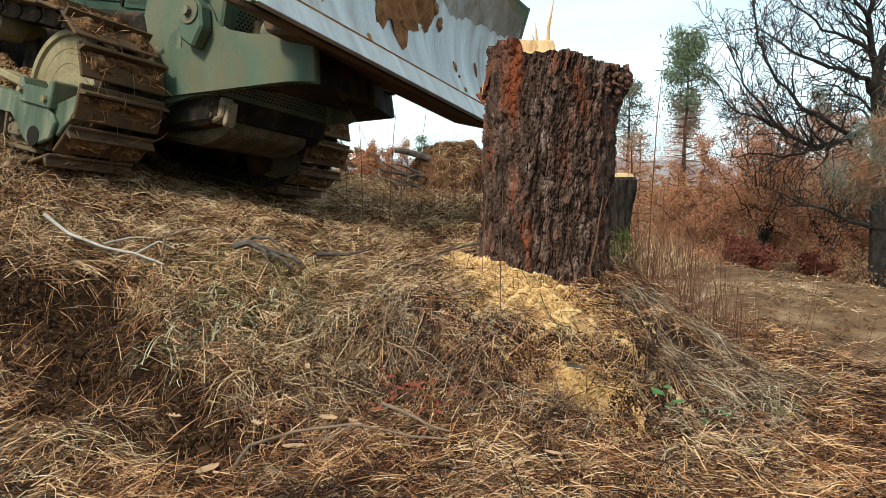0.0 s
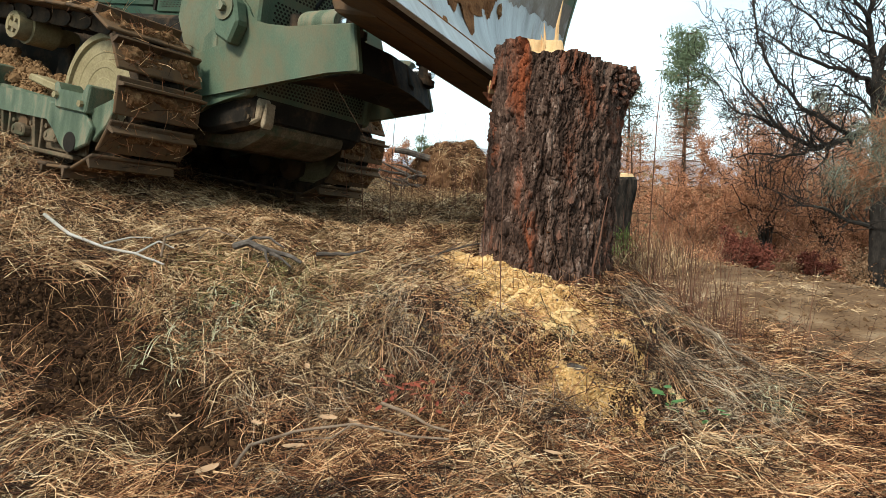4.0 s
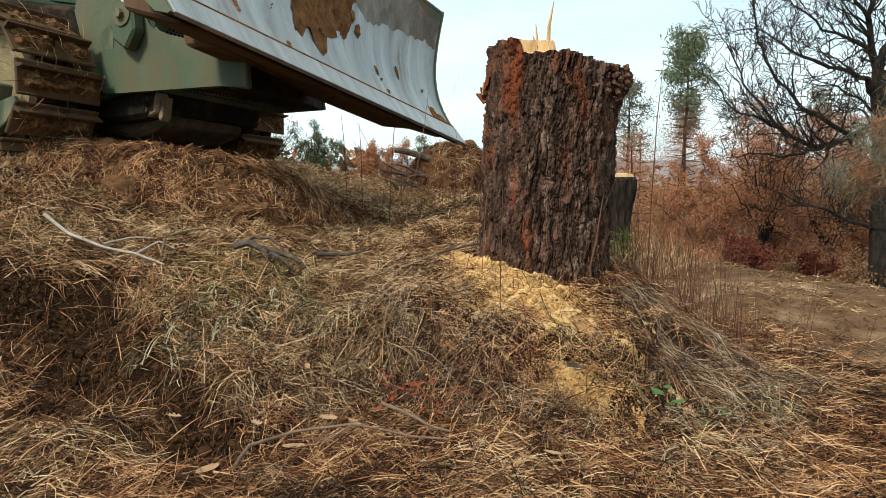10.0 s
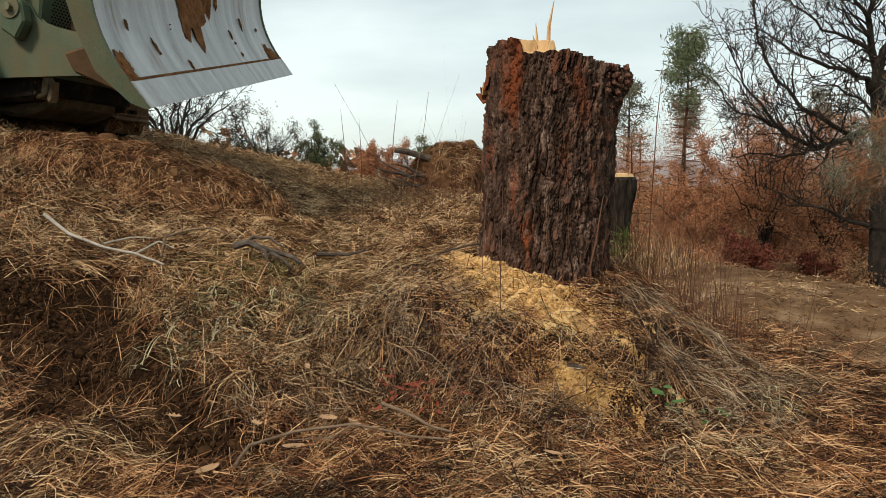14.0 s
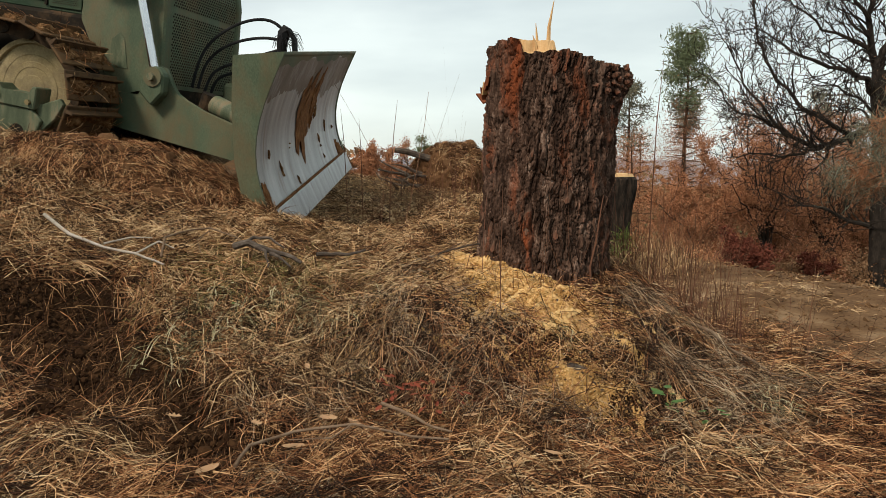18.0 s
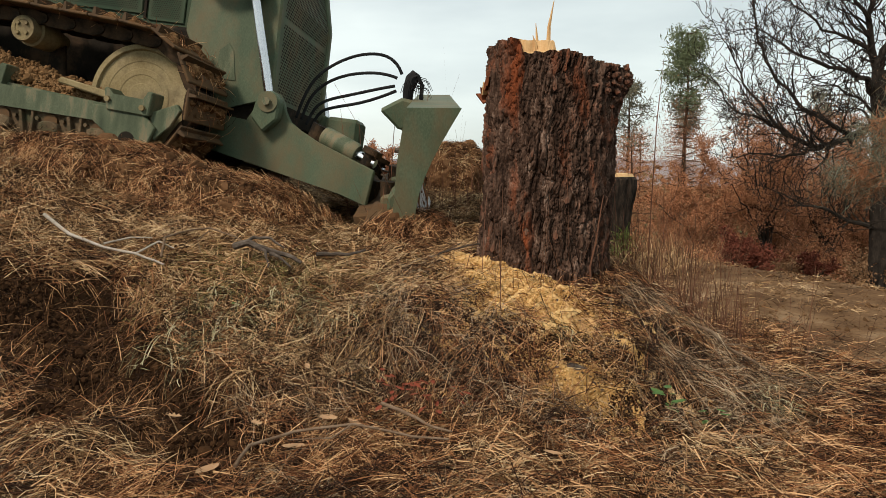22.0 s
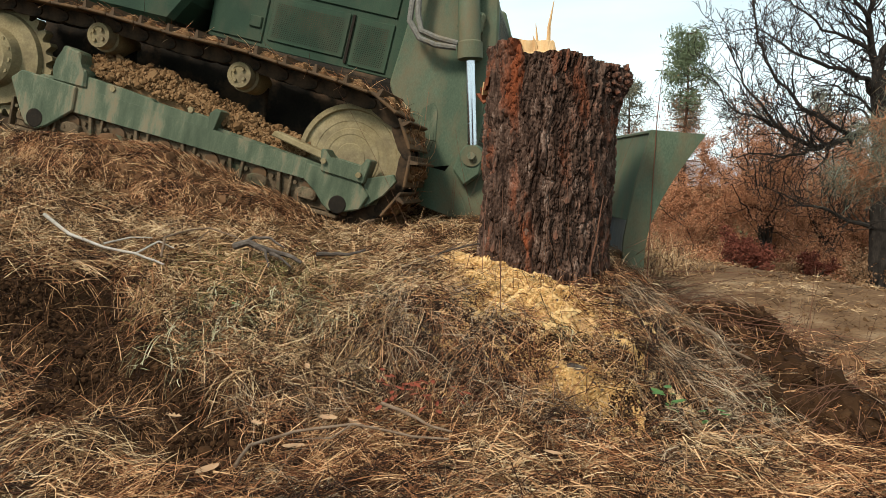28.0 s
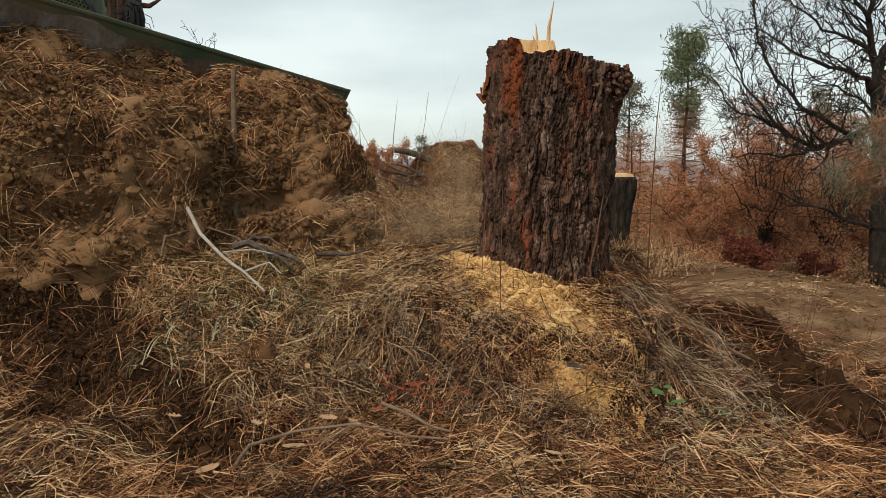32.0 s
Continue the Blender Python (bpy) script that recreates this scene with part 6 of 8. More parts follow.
small_plant("green_sprout", "small broad-leaved green plant under the bank", 0.86, 2.55, 9, 0.032, LEAF_GREEN, 0.09, 0.14)
small_plant("green_sprout", "low green weed half buried in straw", 1.02, 2.5, 5, 0.02, LEAF_GREEN, 0.06, 0.06)
small_plant("red_vine", "bright red withered leaves on the bank", -0.17, 2.6, 34, 0.021, LEAF_RED, 0.17, 0.1)
small_plant("red_vine", "dark red withered leaves in dry grass", -0.02, 2.48, 26, 0.019, LEAF_RED, 0.15, 0.08)
small_plant("green_sprout", "small green shoots in the needle litter", -0.95, 3.1, 6, 0.014, LEAF_GREEN, 0.08, 0.05)
for lx, ly, s in ((-0.42, 2.42, 0.045), (-0.32, 2.40, 0.03), (-0.68, 2.4, 0.025), (-0.72, 2.0, 0.04), (-1.0, 2.45, 0.025), (-0.5, 2.2, 0.04), (-0.88, 2.9, 0.025), (0.35, 2.1, 0.025), (-0.55, 2.7, 0.02), (0.1, 2.35, 0.025)):
    bm = bmesh.new()
    leaf_mesh(bm, (0, 0, 0), s * 1.25, random.uniform(0, 6), random.uniform(-0.5, 0.3), 0.3, random.random() < 0.4)
    lf = tagged(part("fallen_leaf", bm, LEAF_TAN, None), "curled tan fallen leaf on the needles", "leaf", "fallen leaves")
    lf.location = (lx, ly, float(ground_z(lx, ly)) + 0.075)
bm = prism(bmesh.new(), [(-0.05, -0.008), (0.04, -0.014), (0.055, 0.004), (-0.02, 0.014)], -0.018, 0.018, 0.004)
ch = tagged(part("bark_chip", bm, STICK_DARK, None), "dark grey bark chip lying on the sawdust", "bark chip")
ch.matrix_basis = on_ground(0.53, 2.66, 0.03, 20, 10)


plank = stick("broken_pole", "thin broken grey pole standing in the pushed soil", [(-1.15, 3.78, -0.35), (-1.15, 3.79, 0.1), (-1.15, 3.8, 0.45), (-1.14, 3.81, 0.62)], 0.017, 0.014, STICK_BROWN, lift=0.3)


# dust that hangs over the tumbling soil
n = 130000
puff = np.array([(-0.42, 3.85, -0.30, 0.13), (-0.2, 3.9, -0.28, 0.14), (0.0, 3.95, -0.24, 0.13), (0.14, 4.0, -0.1, 0.1), (0.1, 4.0, 0.06, 0.1), (-0.12, 3.85, -0.36, 0.12), (-0.6, 3.8, -0.25, 0.1), (0.2, 4.05, -0.3, 0.08)])
pick = puff[rng.integers(0, len(puff), n)]
at = pick[:, :3] + rng.normal(0, 1, (n, 3)) * pick[:, 3:] * np.array([1.0, 0.7, 0.75])
u, w = rng.normal(0, 1, (n, 3)), rng.normal(0, 1, (n, 3))
u, w = [q / np.linalg.norm(q, axis=1)[:, None] * rng.uniform(0.0009, 0.0019, (n, 1)) for q in (u, w)]
dust = tagged(arrays("dust_cloud", np.stack([at - u, at + w, at + u, at - w], 1).reshape(-1, 3), np.arange(n * 4).reshape(-1, 4), DUST), "fine brown dust whirling over the pushed soil", "dust", kind="stuff")
dust.location = (0, 0, CAM_Z)


def soil_motions():
    """Earth thrown up and pushed along by the machine."""
    def rows(ob, keys):
        base = ob.matrix_basis.copy()
        walk(ob, [(t, Matrix.Translation((dx, dy, dz)) @ base) for t, dx, dy, dz in keys])

    rows(churn, [(0, 0, 0, -0.5), (7.8, 0, 0, -0.5), (9, 0, 0, -0.14), (10, 0, 0, -0.03), (11.5, 0, 0, 0), (32, 0, 0, 0)])
    rows(churn_b, [(0, 0, 0, -0.5), (7.8, 0, 0, -0.5), (8.6, 0, 0, -0.25), (9.5, 0, 0, -0.03), (10.5, 0, 0, 0), (12.5, 0, 0, 0), (14.0, -0.3, 0.05, -0.02), (16.5, -0.42, 0.08, -0.02), (20.2, -0.38, 0.08, -0.02), (21.6, 0.02, 0, -0.06), (22.6, 0.02, 0, -0.16), (25, 0.02, -0.05, -0.18), (29.2, 0.02, -0.05, -0.18), (30.2, 0.04, 0, -0.02), (32, 0, 0, 0)])
    rows(churn_c, [(0, 0, 0, -0.45), (7.6, 0, 0, -0.45), (8.6, 0, 0, -0.05), (9, 0, 0, 0), (12.5, 0, 0, 0), (14.0, 0.05, 0.3, -0.2), (20.5, 0.05, 0.3, -0.2), (21.5, 0.1, 0.3, -0.3), (32, 0.1, 0.1, -0.3)])
    rows(spill, [(0, -0.7, 1.3, -0.5), (23.8, -0.7, 1.3, -0.5), (24.3, -0.45, 0.95, -0.2), (24.6, -0.35, 0.75, 0.1), (25, -0.2, 0.48, 0.16), (25.5, -0.05, 0.15, 0.1), (26.6, 0, 0, 0), (32, 0, 0, 0)])
    rows(spill_b, [(0, -0.8, 1.7, -0.5), (24.5, -0.8, 1.7, -0.4), (25.5, -0.3, 0.8, -0.1), (26.8, -0.05, 0.1, 0), (27.5, 0, 0, 0), (32, 0, 0, 0)])
    rows(spill_d, [(0, -0.8, 2.0, -0.4), (24.8, -0.8, 2.0, -0.4), (25.8, -0.3, 1.0, -0.1), (27.0, -0.03, 0.1, 0), (27.5, 0, 0, 0), (32, 0, 0, 0)])
    rows(spill_c, [(0, 0, 0.3, -0.6), (27.0, 0, 0.3, -0.6), (28.2, 0, 0, -0.1), (28.6, 0, 0, 0), (32, 0, 0, 0)])
    rows(shove, [(0, -0.3, 0, -0.45), (20.8, -0.3, 0.2, -0.45), (21.5, -0.2, 0.1, -0.15), (22.2, -0.05, 0, 0), (23.4, 0.04, 0, 0.02), (24.0, 0.05, 0.1, -0.28), (25.0, 0.1, 0.1, -0.38), (32, 0.1, 0.1, -0.4)])
    rows(scrape, [(0, -0.2, 0.1, -0.4), (20.6, -0.2, 0.1, -0.4), (21.6, -0.1, 0, -0.16), (22.6, 0, 0, -0.03), (23.4, 0, 0, 0), (32, 0, 0, 0)])
    rows(wave, [(0, -1.5, 0.9, -1.2), (30.6, -1.5, 0.9, -1.2), (31.0, -1.2, 0.75, -0.75), (31.5, -0.7, 0.45, -0.52), (31.75, -0.4, 0.25, -0.3), (32, 0, 0, 0)])
    rows(wave_c, [(0, -1.5, 0.9, -1.3), (30.6, -1.5, 0.9, -1.3), (31.0, -1.3, 0.8, -0.8), (31.4, -0.85, 0.5, -0.35), (31.7, -0.45, 0.25, -0.12), (32, 0, 0, 0)])
    rows(plank, [(0, -1.5, 0.9, -1.9), (30.6, -1.5, 0.9, -1.9), (31.0, -1.3, 0.8, -1.2), (31.4, -0.85, 0.5, -0.45), (31.7, -0.45, 0.25, -0.14), (32, 0, 0, 0)])
    rows(roll, [(0, -0.3, 0.3, -0.5), (29.3, -0.3, 0.3, -0.5), (29.7, 0.05, 0.05, -0.1), (30.0, 0, 0, 0), (30.5, 0, 0, -0.04), (31.2, 0, 0, -0.08), (31.7, 0.05, 0, 0), (32, 0.1, 0, 0.02)])
    rows(wave_b, [(0, -1.2, 0.6, -0.8), (30.9, -1.2, 0.6, -0.8), (31.4, -0.7, 0.35, -0.25), (31.7, -0.35, 0.15, -0.1), (32, 0, 0, 0)])
    rows(dust, [(0, -1.2, 0.8, -1.9), (31.3, -1.2, 0.8, -1.9), (31.55, -0.75, 0.4, -0.5), (31.8, -0.3, 0.12, -0.06), (32, 0, 0, 0)])
    for k, (ob, cx, cy, s) in enumerate(loose):
        rows(ob, [(0, -0.9, 1.2, -0.8), (25.2, -0.9, 1.2, -0.8), (26.2, -0.4, 0.4, 0.05), (27.3, 0, 0, 0.02), (27.6 + 0.1 * k, 0, 0, 0), (32, 0, 0, 0)])
    rows(flung, [(0, -0.6, 0.9, -0.5), (31.4, -0.6, 0.9, -0.4), (31.7, -0.2, 0.35, 0.25), (32, 0, 0, 0.05)])
    base = white_stick.matrix_basis.copy()
    walk(white_stick, [(0, base), (31.7, base), (31.85, Matrix.Translation((0.25, -0.06, 0.03)) @ base @ Matrix.Rotation(radians(-6), 4, "Z")), (32, Matrix.Translation((0.78, -0.12, 0.04)) @ base @ Matrix.Rotation(radians(-22), 4, "Z") @ Matrix.Rotation(radians(8), 4, "Y"))])
    laid = [(weed, cx, cy, 80) for weed, cx, cy in weed_clumps] + [(seedling, 1.15, 4.35, 118)]
    for k, (weed, cx, cy, flat) in enumerate(laid):
        t0 = 24.25 + 0.5 * max(0, cx - 1.0)
        hub, base = Matrix.Translation((cx, cy, float(ground_z(cx, cy)))), weed.matrix_basis.copy()
        way = Matrix.Rotation(-0.9 - 0.2 * (k % 3), 4, "Z")
        walk(weed, [(t, hub @ way @ Matrix.Rotation(radians(a), 4, "Y") @ way.inverted() @ hub.inverted() @ base) for t, a in ((0, 0), (t0, 0), (t0 + 0.25, 0.45 * flat), (t0 + 0.55, 0.9 * flat), (t0 + 1.0, flat), (32, flat))])
    foot = Matrix.Translation((STUMP_X, STUMP_Y, CAM_Z))
    root = Matrix.Translation((0, 0, -1.0))
    lean = [(0, 0.0), (1.5, 0.0), (2.0, 0.2), (3.0, 0.25), (3.5, 1.0), (5.5, 1.75), (6.5, 1.75), (7.0, 0.55), (7.5, 0.2), (9.0, 0.15), (10.0, 0.05), (32, 0.05)]
    walk(stump, [(t, foot @ root @ Matrix.Rotation(radians(a), 4, "Y") @ root.inverted()) for t, a in lean])


# ---------------------------------------------------------------- trees and woods beyond
TRUNK_DARK = mat("dark_wet_bark", [(0.0104, 0.00845, 0.00715), (0.0273, 0.0221, 0.0182), (0.0553, 0.0442, 0.0364)], 8, 0.95, bump=0.8, fine=40, stretch=(1, 1, 0.4))
TRUNK_RED = mat("brown_conifer_bark", [(0.03, 0.018, 0.012), (0.075, 0.042, 0.027), (0.13, 0.075, 0.05)], 7, 0.95, bump=0.9, fine=40, stretch=(1, 1, 0.35))
TWIG = mat("lichened_twigs", [(0.02, 0.017, 0.014), (0.045, 0.038, 0.03), (0.085, 0.08, 0.055)], 5, 0.95, bump=0.2)
FOL_BROWN = mat("scorched_foliage", [(0.146, 0.0612, 0.031), (0.307, 0.131, 0.0676), (0.454, 0.214, 0.116), (0.498, 0.295, 0.174)], 1.5, 0.8, island=0.3, bump=0.1)
FOL_OLIVE = mat("dull_evergreen_leaves", [(0.0525, 0.0675, 0.033), (0.105, 0.128, 0.06), (0.18, 0.195, 0.105)], 1.5, 0.75, island=0.7, bump=0.1)
FOL_DARK = mat("dark_oak_leaves", [(0.03, 0.032, 0.02), (0.06, 0.058, 0.036), (0.10, 0.085, 0.055)], 1.5, 0.8, island=0.6, bump=0.1)
FOL_PINE = mat("pine_foliage", [(0.07, 0.095, 0.05), (0.135, 0.165, 0.09), (0.23, 0.255, 0.15)], 1.5, 0.75, island=0.6, bump=0.1)
FOL_DUN = mat("dun_brush", [(0.0992, 0.0557, 0.0319), (0.224, 0.127, 0.0691), (0.355, 0.22, 0.124)], 1.5, 0.85, island=0.45, bump=0.1)
FOL_RED = mat("maroon_brush", [(0.06, 0.019, 0.013), (0.13, 0.038, 0.025), (0.2, 0.07, 0.042)], 1.5, 0.85, island=0.7, bump=0.1)
FOL_GREY = mat("grey_pine_foliage", [(0.0715, 0.0806, 0.0585), (0.143, 0.15, 0.111), (0.234, 0.182, 0.117)], 1.5, 0.8, island=0.7, bump=0.1)
trand = random.Random(21)


def grow(bm, p, d, r, length, depth, tips, gnarl=0.25, lift=0.06, fork=3, n=5, shrink=0.66, min_r=0.006):
    """A limb and its forks; ends are kept in tips."""
    steps = 5
    pts, radii = [p], [r]
    q, v = Vector(p), Vector(d).normalized()
    forks = []
    for k in range(steps):
        v = (v + Vector((trand.gauss(0, gnarl), trand.gauss(0, gnarl), trand.gauss(0, gnarl) + lift))).normalized()
        q = q + v * (length / steps)
        pts.append(tuple(q))
        radii.append(max(min_r, r * (1 - 0.42 * (k + 1) / steps)))
        if depth and k >= 1:
            forks.append((q.copy(), v.copy(), radii[-1]))
    if depth == 0:
        radii[-1] = min_r * 0.6
    tube(bm, pts, radii, n)
    if depth == 0:
        tips += [Vector(x) for x in pts[2:]]
        return
    for k in range(fork):
        q0, v0, r0 = forks[min(len(forks) - 1, trand.randrange(len(forks)))] if k < fork - 1 else forks[-1]
        side = v0.orthogonal().normalized()
        side.rotate(Matrix.Rotation(trand.uniform(0, 6.28), 3, v0))
        ang = trand.uniform(0.45, 1.1) if k < fork - 1 else trand.uniform(0.1, 0.4)
        nd = v0 * math.cos(ang) + side * math.sin(ang)
        grow(bm, tuple(q0), nd, max(min_r, r0 * trand.uniform(0.5, 0.72)), length * trand.uniform(shrink - 0.1, shrink + 0.12), depth - 1, tips, gnarl, lift, fork, max(3, n - 1), shrink, min_r)


def foliage(centres, per, spread_by, size, material, parent, name="crown", slim=1.0, down=0.0):
    """Small separate leaves or sprays in clumps round the centres."""
    c = np.repeat(np.array([tuple(v) for v in centres], "f"), per, 0)
    n = len(c)
    c = c + rng.normal(0, 1, (n, 3)) * spread_by
    u = rng.normal(0, 1, (n, 3)) + np.array([0, 0, -down])
    u /= np.linalg.norm(u, axis=1)[:, None]
    w = np.cross(u, rng.normal(0, 1, (n, 3)))
    w /= np.linalg.norm(w, axis=1)[:, None] + 1e-6
    s = size * rng.uniform(0.5, 1.3, n)[:, None]
    u, w = u * s, w * s * slim
    v = np.stack([c - u, c + w * 0.7, c + u, c - w * 0.7], 1).reshape(-1, 3)
    ob = arrays(name, v, np.arange(n * 4).reshape(-1, 4), material)
    ob.parent = parent
    return ob


def spray(bm, path, r0, r1, tips, every=0.3, length=0.9, depth=2, fork=3, gnarl=0.22, lift=0.05, twig=0.004, start=0.15, side=None):
    """A limb along a given path, smoothed and a little gnarled, with twigs that branch off it all along."""
    p = np.array(path, float)
    s = np.concatenate([[0], np.cumsum(np.linalg.norm(np.diff(p, axis=0), axis=1))])
    m = max(5, int(s[-1] / 0.22))
    u = np.linspace(0, s[-1], m)
    q = np.stack([np.mean([np.interp(np.clip(u + d, 0, s[-1]), s, p[:, i]) for d in (-0.22, -0.08, 0.08, 0.22)], 0) for i in range(3)], -1)
    q[0], q[-1] = p[0], p[-1]
    for i in range(1, m - 1):
        q[i] += [trand.gauss(0, 0.03), trand.gauss(0, 0.05), trand.gauss(0, 0.03)]
    radii = [r0 + (r1 - r0) * (k / (m - 1)) ** 0.8 for k in range(m)]
    tube(bm, [tuple(v) for v in q], radii, 6)
    w = start * s[-1]
    while w < s[-1]:
        k = min(m - 2, int(w / s[-1] * (m - 1)))
        a, d = Vector(q[k]), Vector(q[k + 1] - q[k]).normalized()
        out = d.orthogonal().normalized()
        out.rotate(Matrix.Rotation(trand.uniform(0, 6.28), 3, d))
        if side is not None:
            out = (out + Vector(side)).normalized()
        ang = trand.uniform(0.5, 1.2)
        ln = length * trand.uniform(0.55, 1.15) * (1 - 0.35 * w / s[-1])
        grow(bm, tuple(a), d * math.cos(ang) + out * math.sin(ang), max(twig * 1.4, radii[k] * 0.42), ln, depth, tips, gnarl, lift, fork, 4, 0.62, twig)
        w += every * trand.uniform(0.6, 1.3)
    grow(bm, tuple(q[-1]), Vector(q[-1] - q[-2]), r1, length * 0.8, depth, tips, gnarl, lift, fork, 4, 0.62, twig)


def crowned(name, label, x, y, z, top, half, r, leaves, limbs=9, per=3, leaf=0.05, group="trees on the hillside", twig=0.008, depth=2, bark=None):
    """A spreading tree: a short trunk that parts into limbs, which end all over a rounded crown."""
    t = thing(name, label, "tree", group)
    t.location = (x, y, z)
    bm, tips = bmesh.new(), []
    hgt = top - z
    fork = hgt * 0.34
    tube(bm, [(0.03 * math.sin(2 * k), 0, -0.3 + (fork + 0.3) * k / 4) for k in range(5)], list(np.linspace(r, r * 0.75, 5)), 7)
    part("trunk", bm, bark or TRUNK_DARK, t, smooth=True)
    for k in range(limbs):
        a = 2 * math.pi * k / limbs + trand.uniform(-0.3, 0.3)
        e = trand.uniform(0.15, 1.0)
        rr = half * math.cos(e * 1.35) * trand.uniform(0.75, 1.05)
        end = (rr * math.cos(a), rr * math.sin(a), fork + (hgt - fork) * (0.25 + 0.7 * e) * trand.uniform(0.85, 1.0))
        mid = (end[0] * 0.45, end[1] * 0.45, fork + (end[2] - fork) * 0.62)
        bone = bmesh.new()
        spray(bone, [(0, 0, fork * trand.uniform(0.75, 1.0)), mid, end], r * 0.5, twig * 1.6, tips, 0.32 * half, 0.5 * half, depth, 3, 0.25, 0.04, twig, 0.3)
        part("limb", bone, bark or TRUNK_DARK, t, smooth=True)
    if leaves is not None:
        foliage(tips, per, 0.07 * half, leaf, leaves, t)
    return t


def conifer(name, label, x, y, z, height, r, green_from, whorl=0.55, reach=1.3, green=None, group="trees beyond the track", dense=1.0, scorched=1.0):
    """Trunk, whorls of boughs, needles green at the top and scorched brown below."""
    t = thing(name, label, "tree", group)
    t.location = (x, y, z)
    bm = bmesh.new()
    pts = [(0.02 * math.sin(k), 0.02 * math.cos(2 * k), height * k / 10 - 0.3) for k in range(11)]
    tube(bm, pts, list(np.linspace(r, 0.02, 11)), 8)
    up, low = [], []
    h = height * 0.22
    while h < height:
        f = h / height
        for k in range(4):
            a = trand.uniform(0, 6.28)
            ln = reach * (1.05 - f) ** 0.7 * trand.uniform(0.5, 1.1) if f < green_from else reach * 0.95 * (1.1 - f) ** 0.42 * trand.uniform(0.6, 1.1)
            e = Vector((math.cos(a) * ln, math.sin(a) * ln, h + ln * trand.uniform(-0.15, 0.3)))
            tube(bm, [(0, 0, h), tuple(e * 0.5 + Vector((0, 0, h * 0.5 + 0.02))), tuple(e)], [0.022, 0.014, 0.006], 4)
            for u in (0.45, 0.7, 0.88, 1.0):
                q = Vector((0, 0, h)).lerp(e, u)
                (up if f > green_from + trand.gauss(0, 0.05) else low).append(q)
        h += whorl * trand.uniform(0.5, 0.9)
    part("trunk", bm, TRUNK_RED, t, smooth=True)
    if up:
        foliage(up, int(46 * dense), 0.15, 0.11, green or FOL_PINE, t, "crown", 0.22)
    if low:
        foliage(low, int(70 * dense * scorched), 0.24, 0.04, FOL_BROWN, t, "scorched_foliage", 0.3)
    return t


def bush(name, label, x, y, z, rx, rz, n, leaf, material, group="", stems=9):
    t = thing(name, label, "shrub", group)
    t.location = (x, y, z)
    tips = []
    for k in range(stems):
        a = trand.uniform(0, 6.28)
        bm = bmesh.new()
        grow(bm, (0.1 * math.cos(a), 0.1 * math.sin(a), -0.2), (0.7 * math.cos(a) * rx / rz, 0.7 * math.sin(a) * rx / rz, 1), 0.03, rz * trand.uniform(0.5, 0.8), 1, tips, 0.25, 0.05, 4, 4, 0.6, 0.006)
        part("stem", bm, TWIG, t)
    foliage(tips, max(1, n // max(1, len(tips))), 0.14 * rx, leaf, material, t)
    return t


def gz(x, y):
    return float(ground_z(x, y))


# oaks at the right
t = thing("oak_tree", "big leafless oak with dark spreading limbs beside the track", "tree", "trees beyond the track")
t.location = (8.75, 14.0, CAM_Z - 2.7)
OAK = [("trunk", [(0.3, 0, -0.40), (0.26, 0, 0.60), (0.2, 0, 2.15), (0.12, 0, 3.48), (0.02, 0, 4.28), (0, 0, 4.78)], 0.2, 0.13, 0.9),
       ("limb", [(0, 0, 4.68), (0.15, 0.1, 5.18), (0.4, 0.2, 5.88), (0.5, 0.2, 7.08)], 0.1, 0.03, 1.0),
       ("limb", [(0, 0, 4.68), (-0.17, 0, 5.23), (-0.3, -0.1, 5.78), (-0.25, -0.1, 6.48), (-0.2, 0, 7.28)], 0.1, 0.03, 1.0),
       ("limb", [(0.1, 0, 3.63), (-0.45, 0.1, 3.50), (-1.05, 0.2, 3.18), (-1.6, 0.3, 3.50), (-2.1, 0.3, 3.83), (-2.6, 0.2, 3.93), (-3, 0.2, 4.23)], 0.095, 0.022, 0.95),
       ("limb", [(0.02, 0, 4.23), (-0.35, -0.2, 4.63), (-0.8, -0.3, 4.73), (-1.4, -0.4, 4.83), (-1.95, -0.4, 5.08), (-2.4, -0.4, 5.38)], 0.085, 0.02, 0.95),
       ("limb", [(-0.4, 0.1, 3.50), (-1.1, 0.4, 3.93), (-1.65, 0.5, 4.48), (-2.05, 0.5, 5.08), (-2.3, 0.5, 5.68), (-2.35, 0.5, 6.18)], 0.065, 0.018, 0.9),
       ("limb", [(-1.6, 0.3, 3.48), (-2.2, 0.1, 4.03), (-2.7, 0.1, 4.63), (-3, 0, 5.18)], 0.05, 0.015, 0.85),
       ("limb", [(-0.75, 0.2, 3.30), (-1.4, -0.2, 3.18), (-1.85, -0.3, 3.03), (-2.4, -0.3, 3.18), (-2.8, -0.3, 3.08)], 0.055, 0.014, 0.8),
       ("limb", [(0.22, 0, 1.60), (-0.4, -0.1, 1.75), (-0.95, -0.2, 2.00), (-1.4, -0.2, 2.05), (-1.9, -0.3, 2.30)], 0.065, 0.018, 0.8),
       ("limb", [(-0.3, -0.1, 5.73), (-0.75, -0.2, 6.13), (-1.15, -0.3, 6.48), (-1.5, -0.3, 6.98)], 0.05, 0.016, 0.95),
       ("limb", [(-0.15, 0, 5.18), (-0.7, 0.3, 5.48), (-1.2, 0.4, 5.88), (-1.7, 0.5, 6.38)], 0.05, 0.016, 0.95),
       ("limb", [(0.1, 0, 3.28), (-0.3, -0.5, 3.88), (-0.9, -0.8, 4.18), (-1.5, -1, 4.38)], 0.06, 0.016, 0.9)]
tips = []
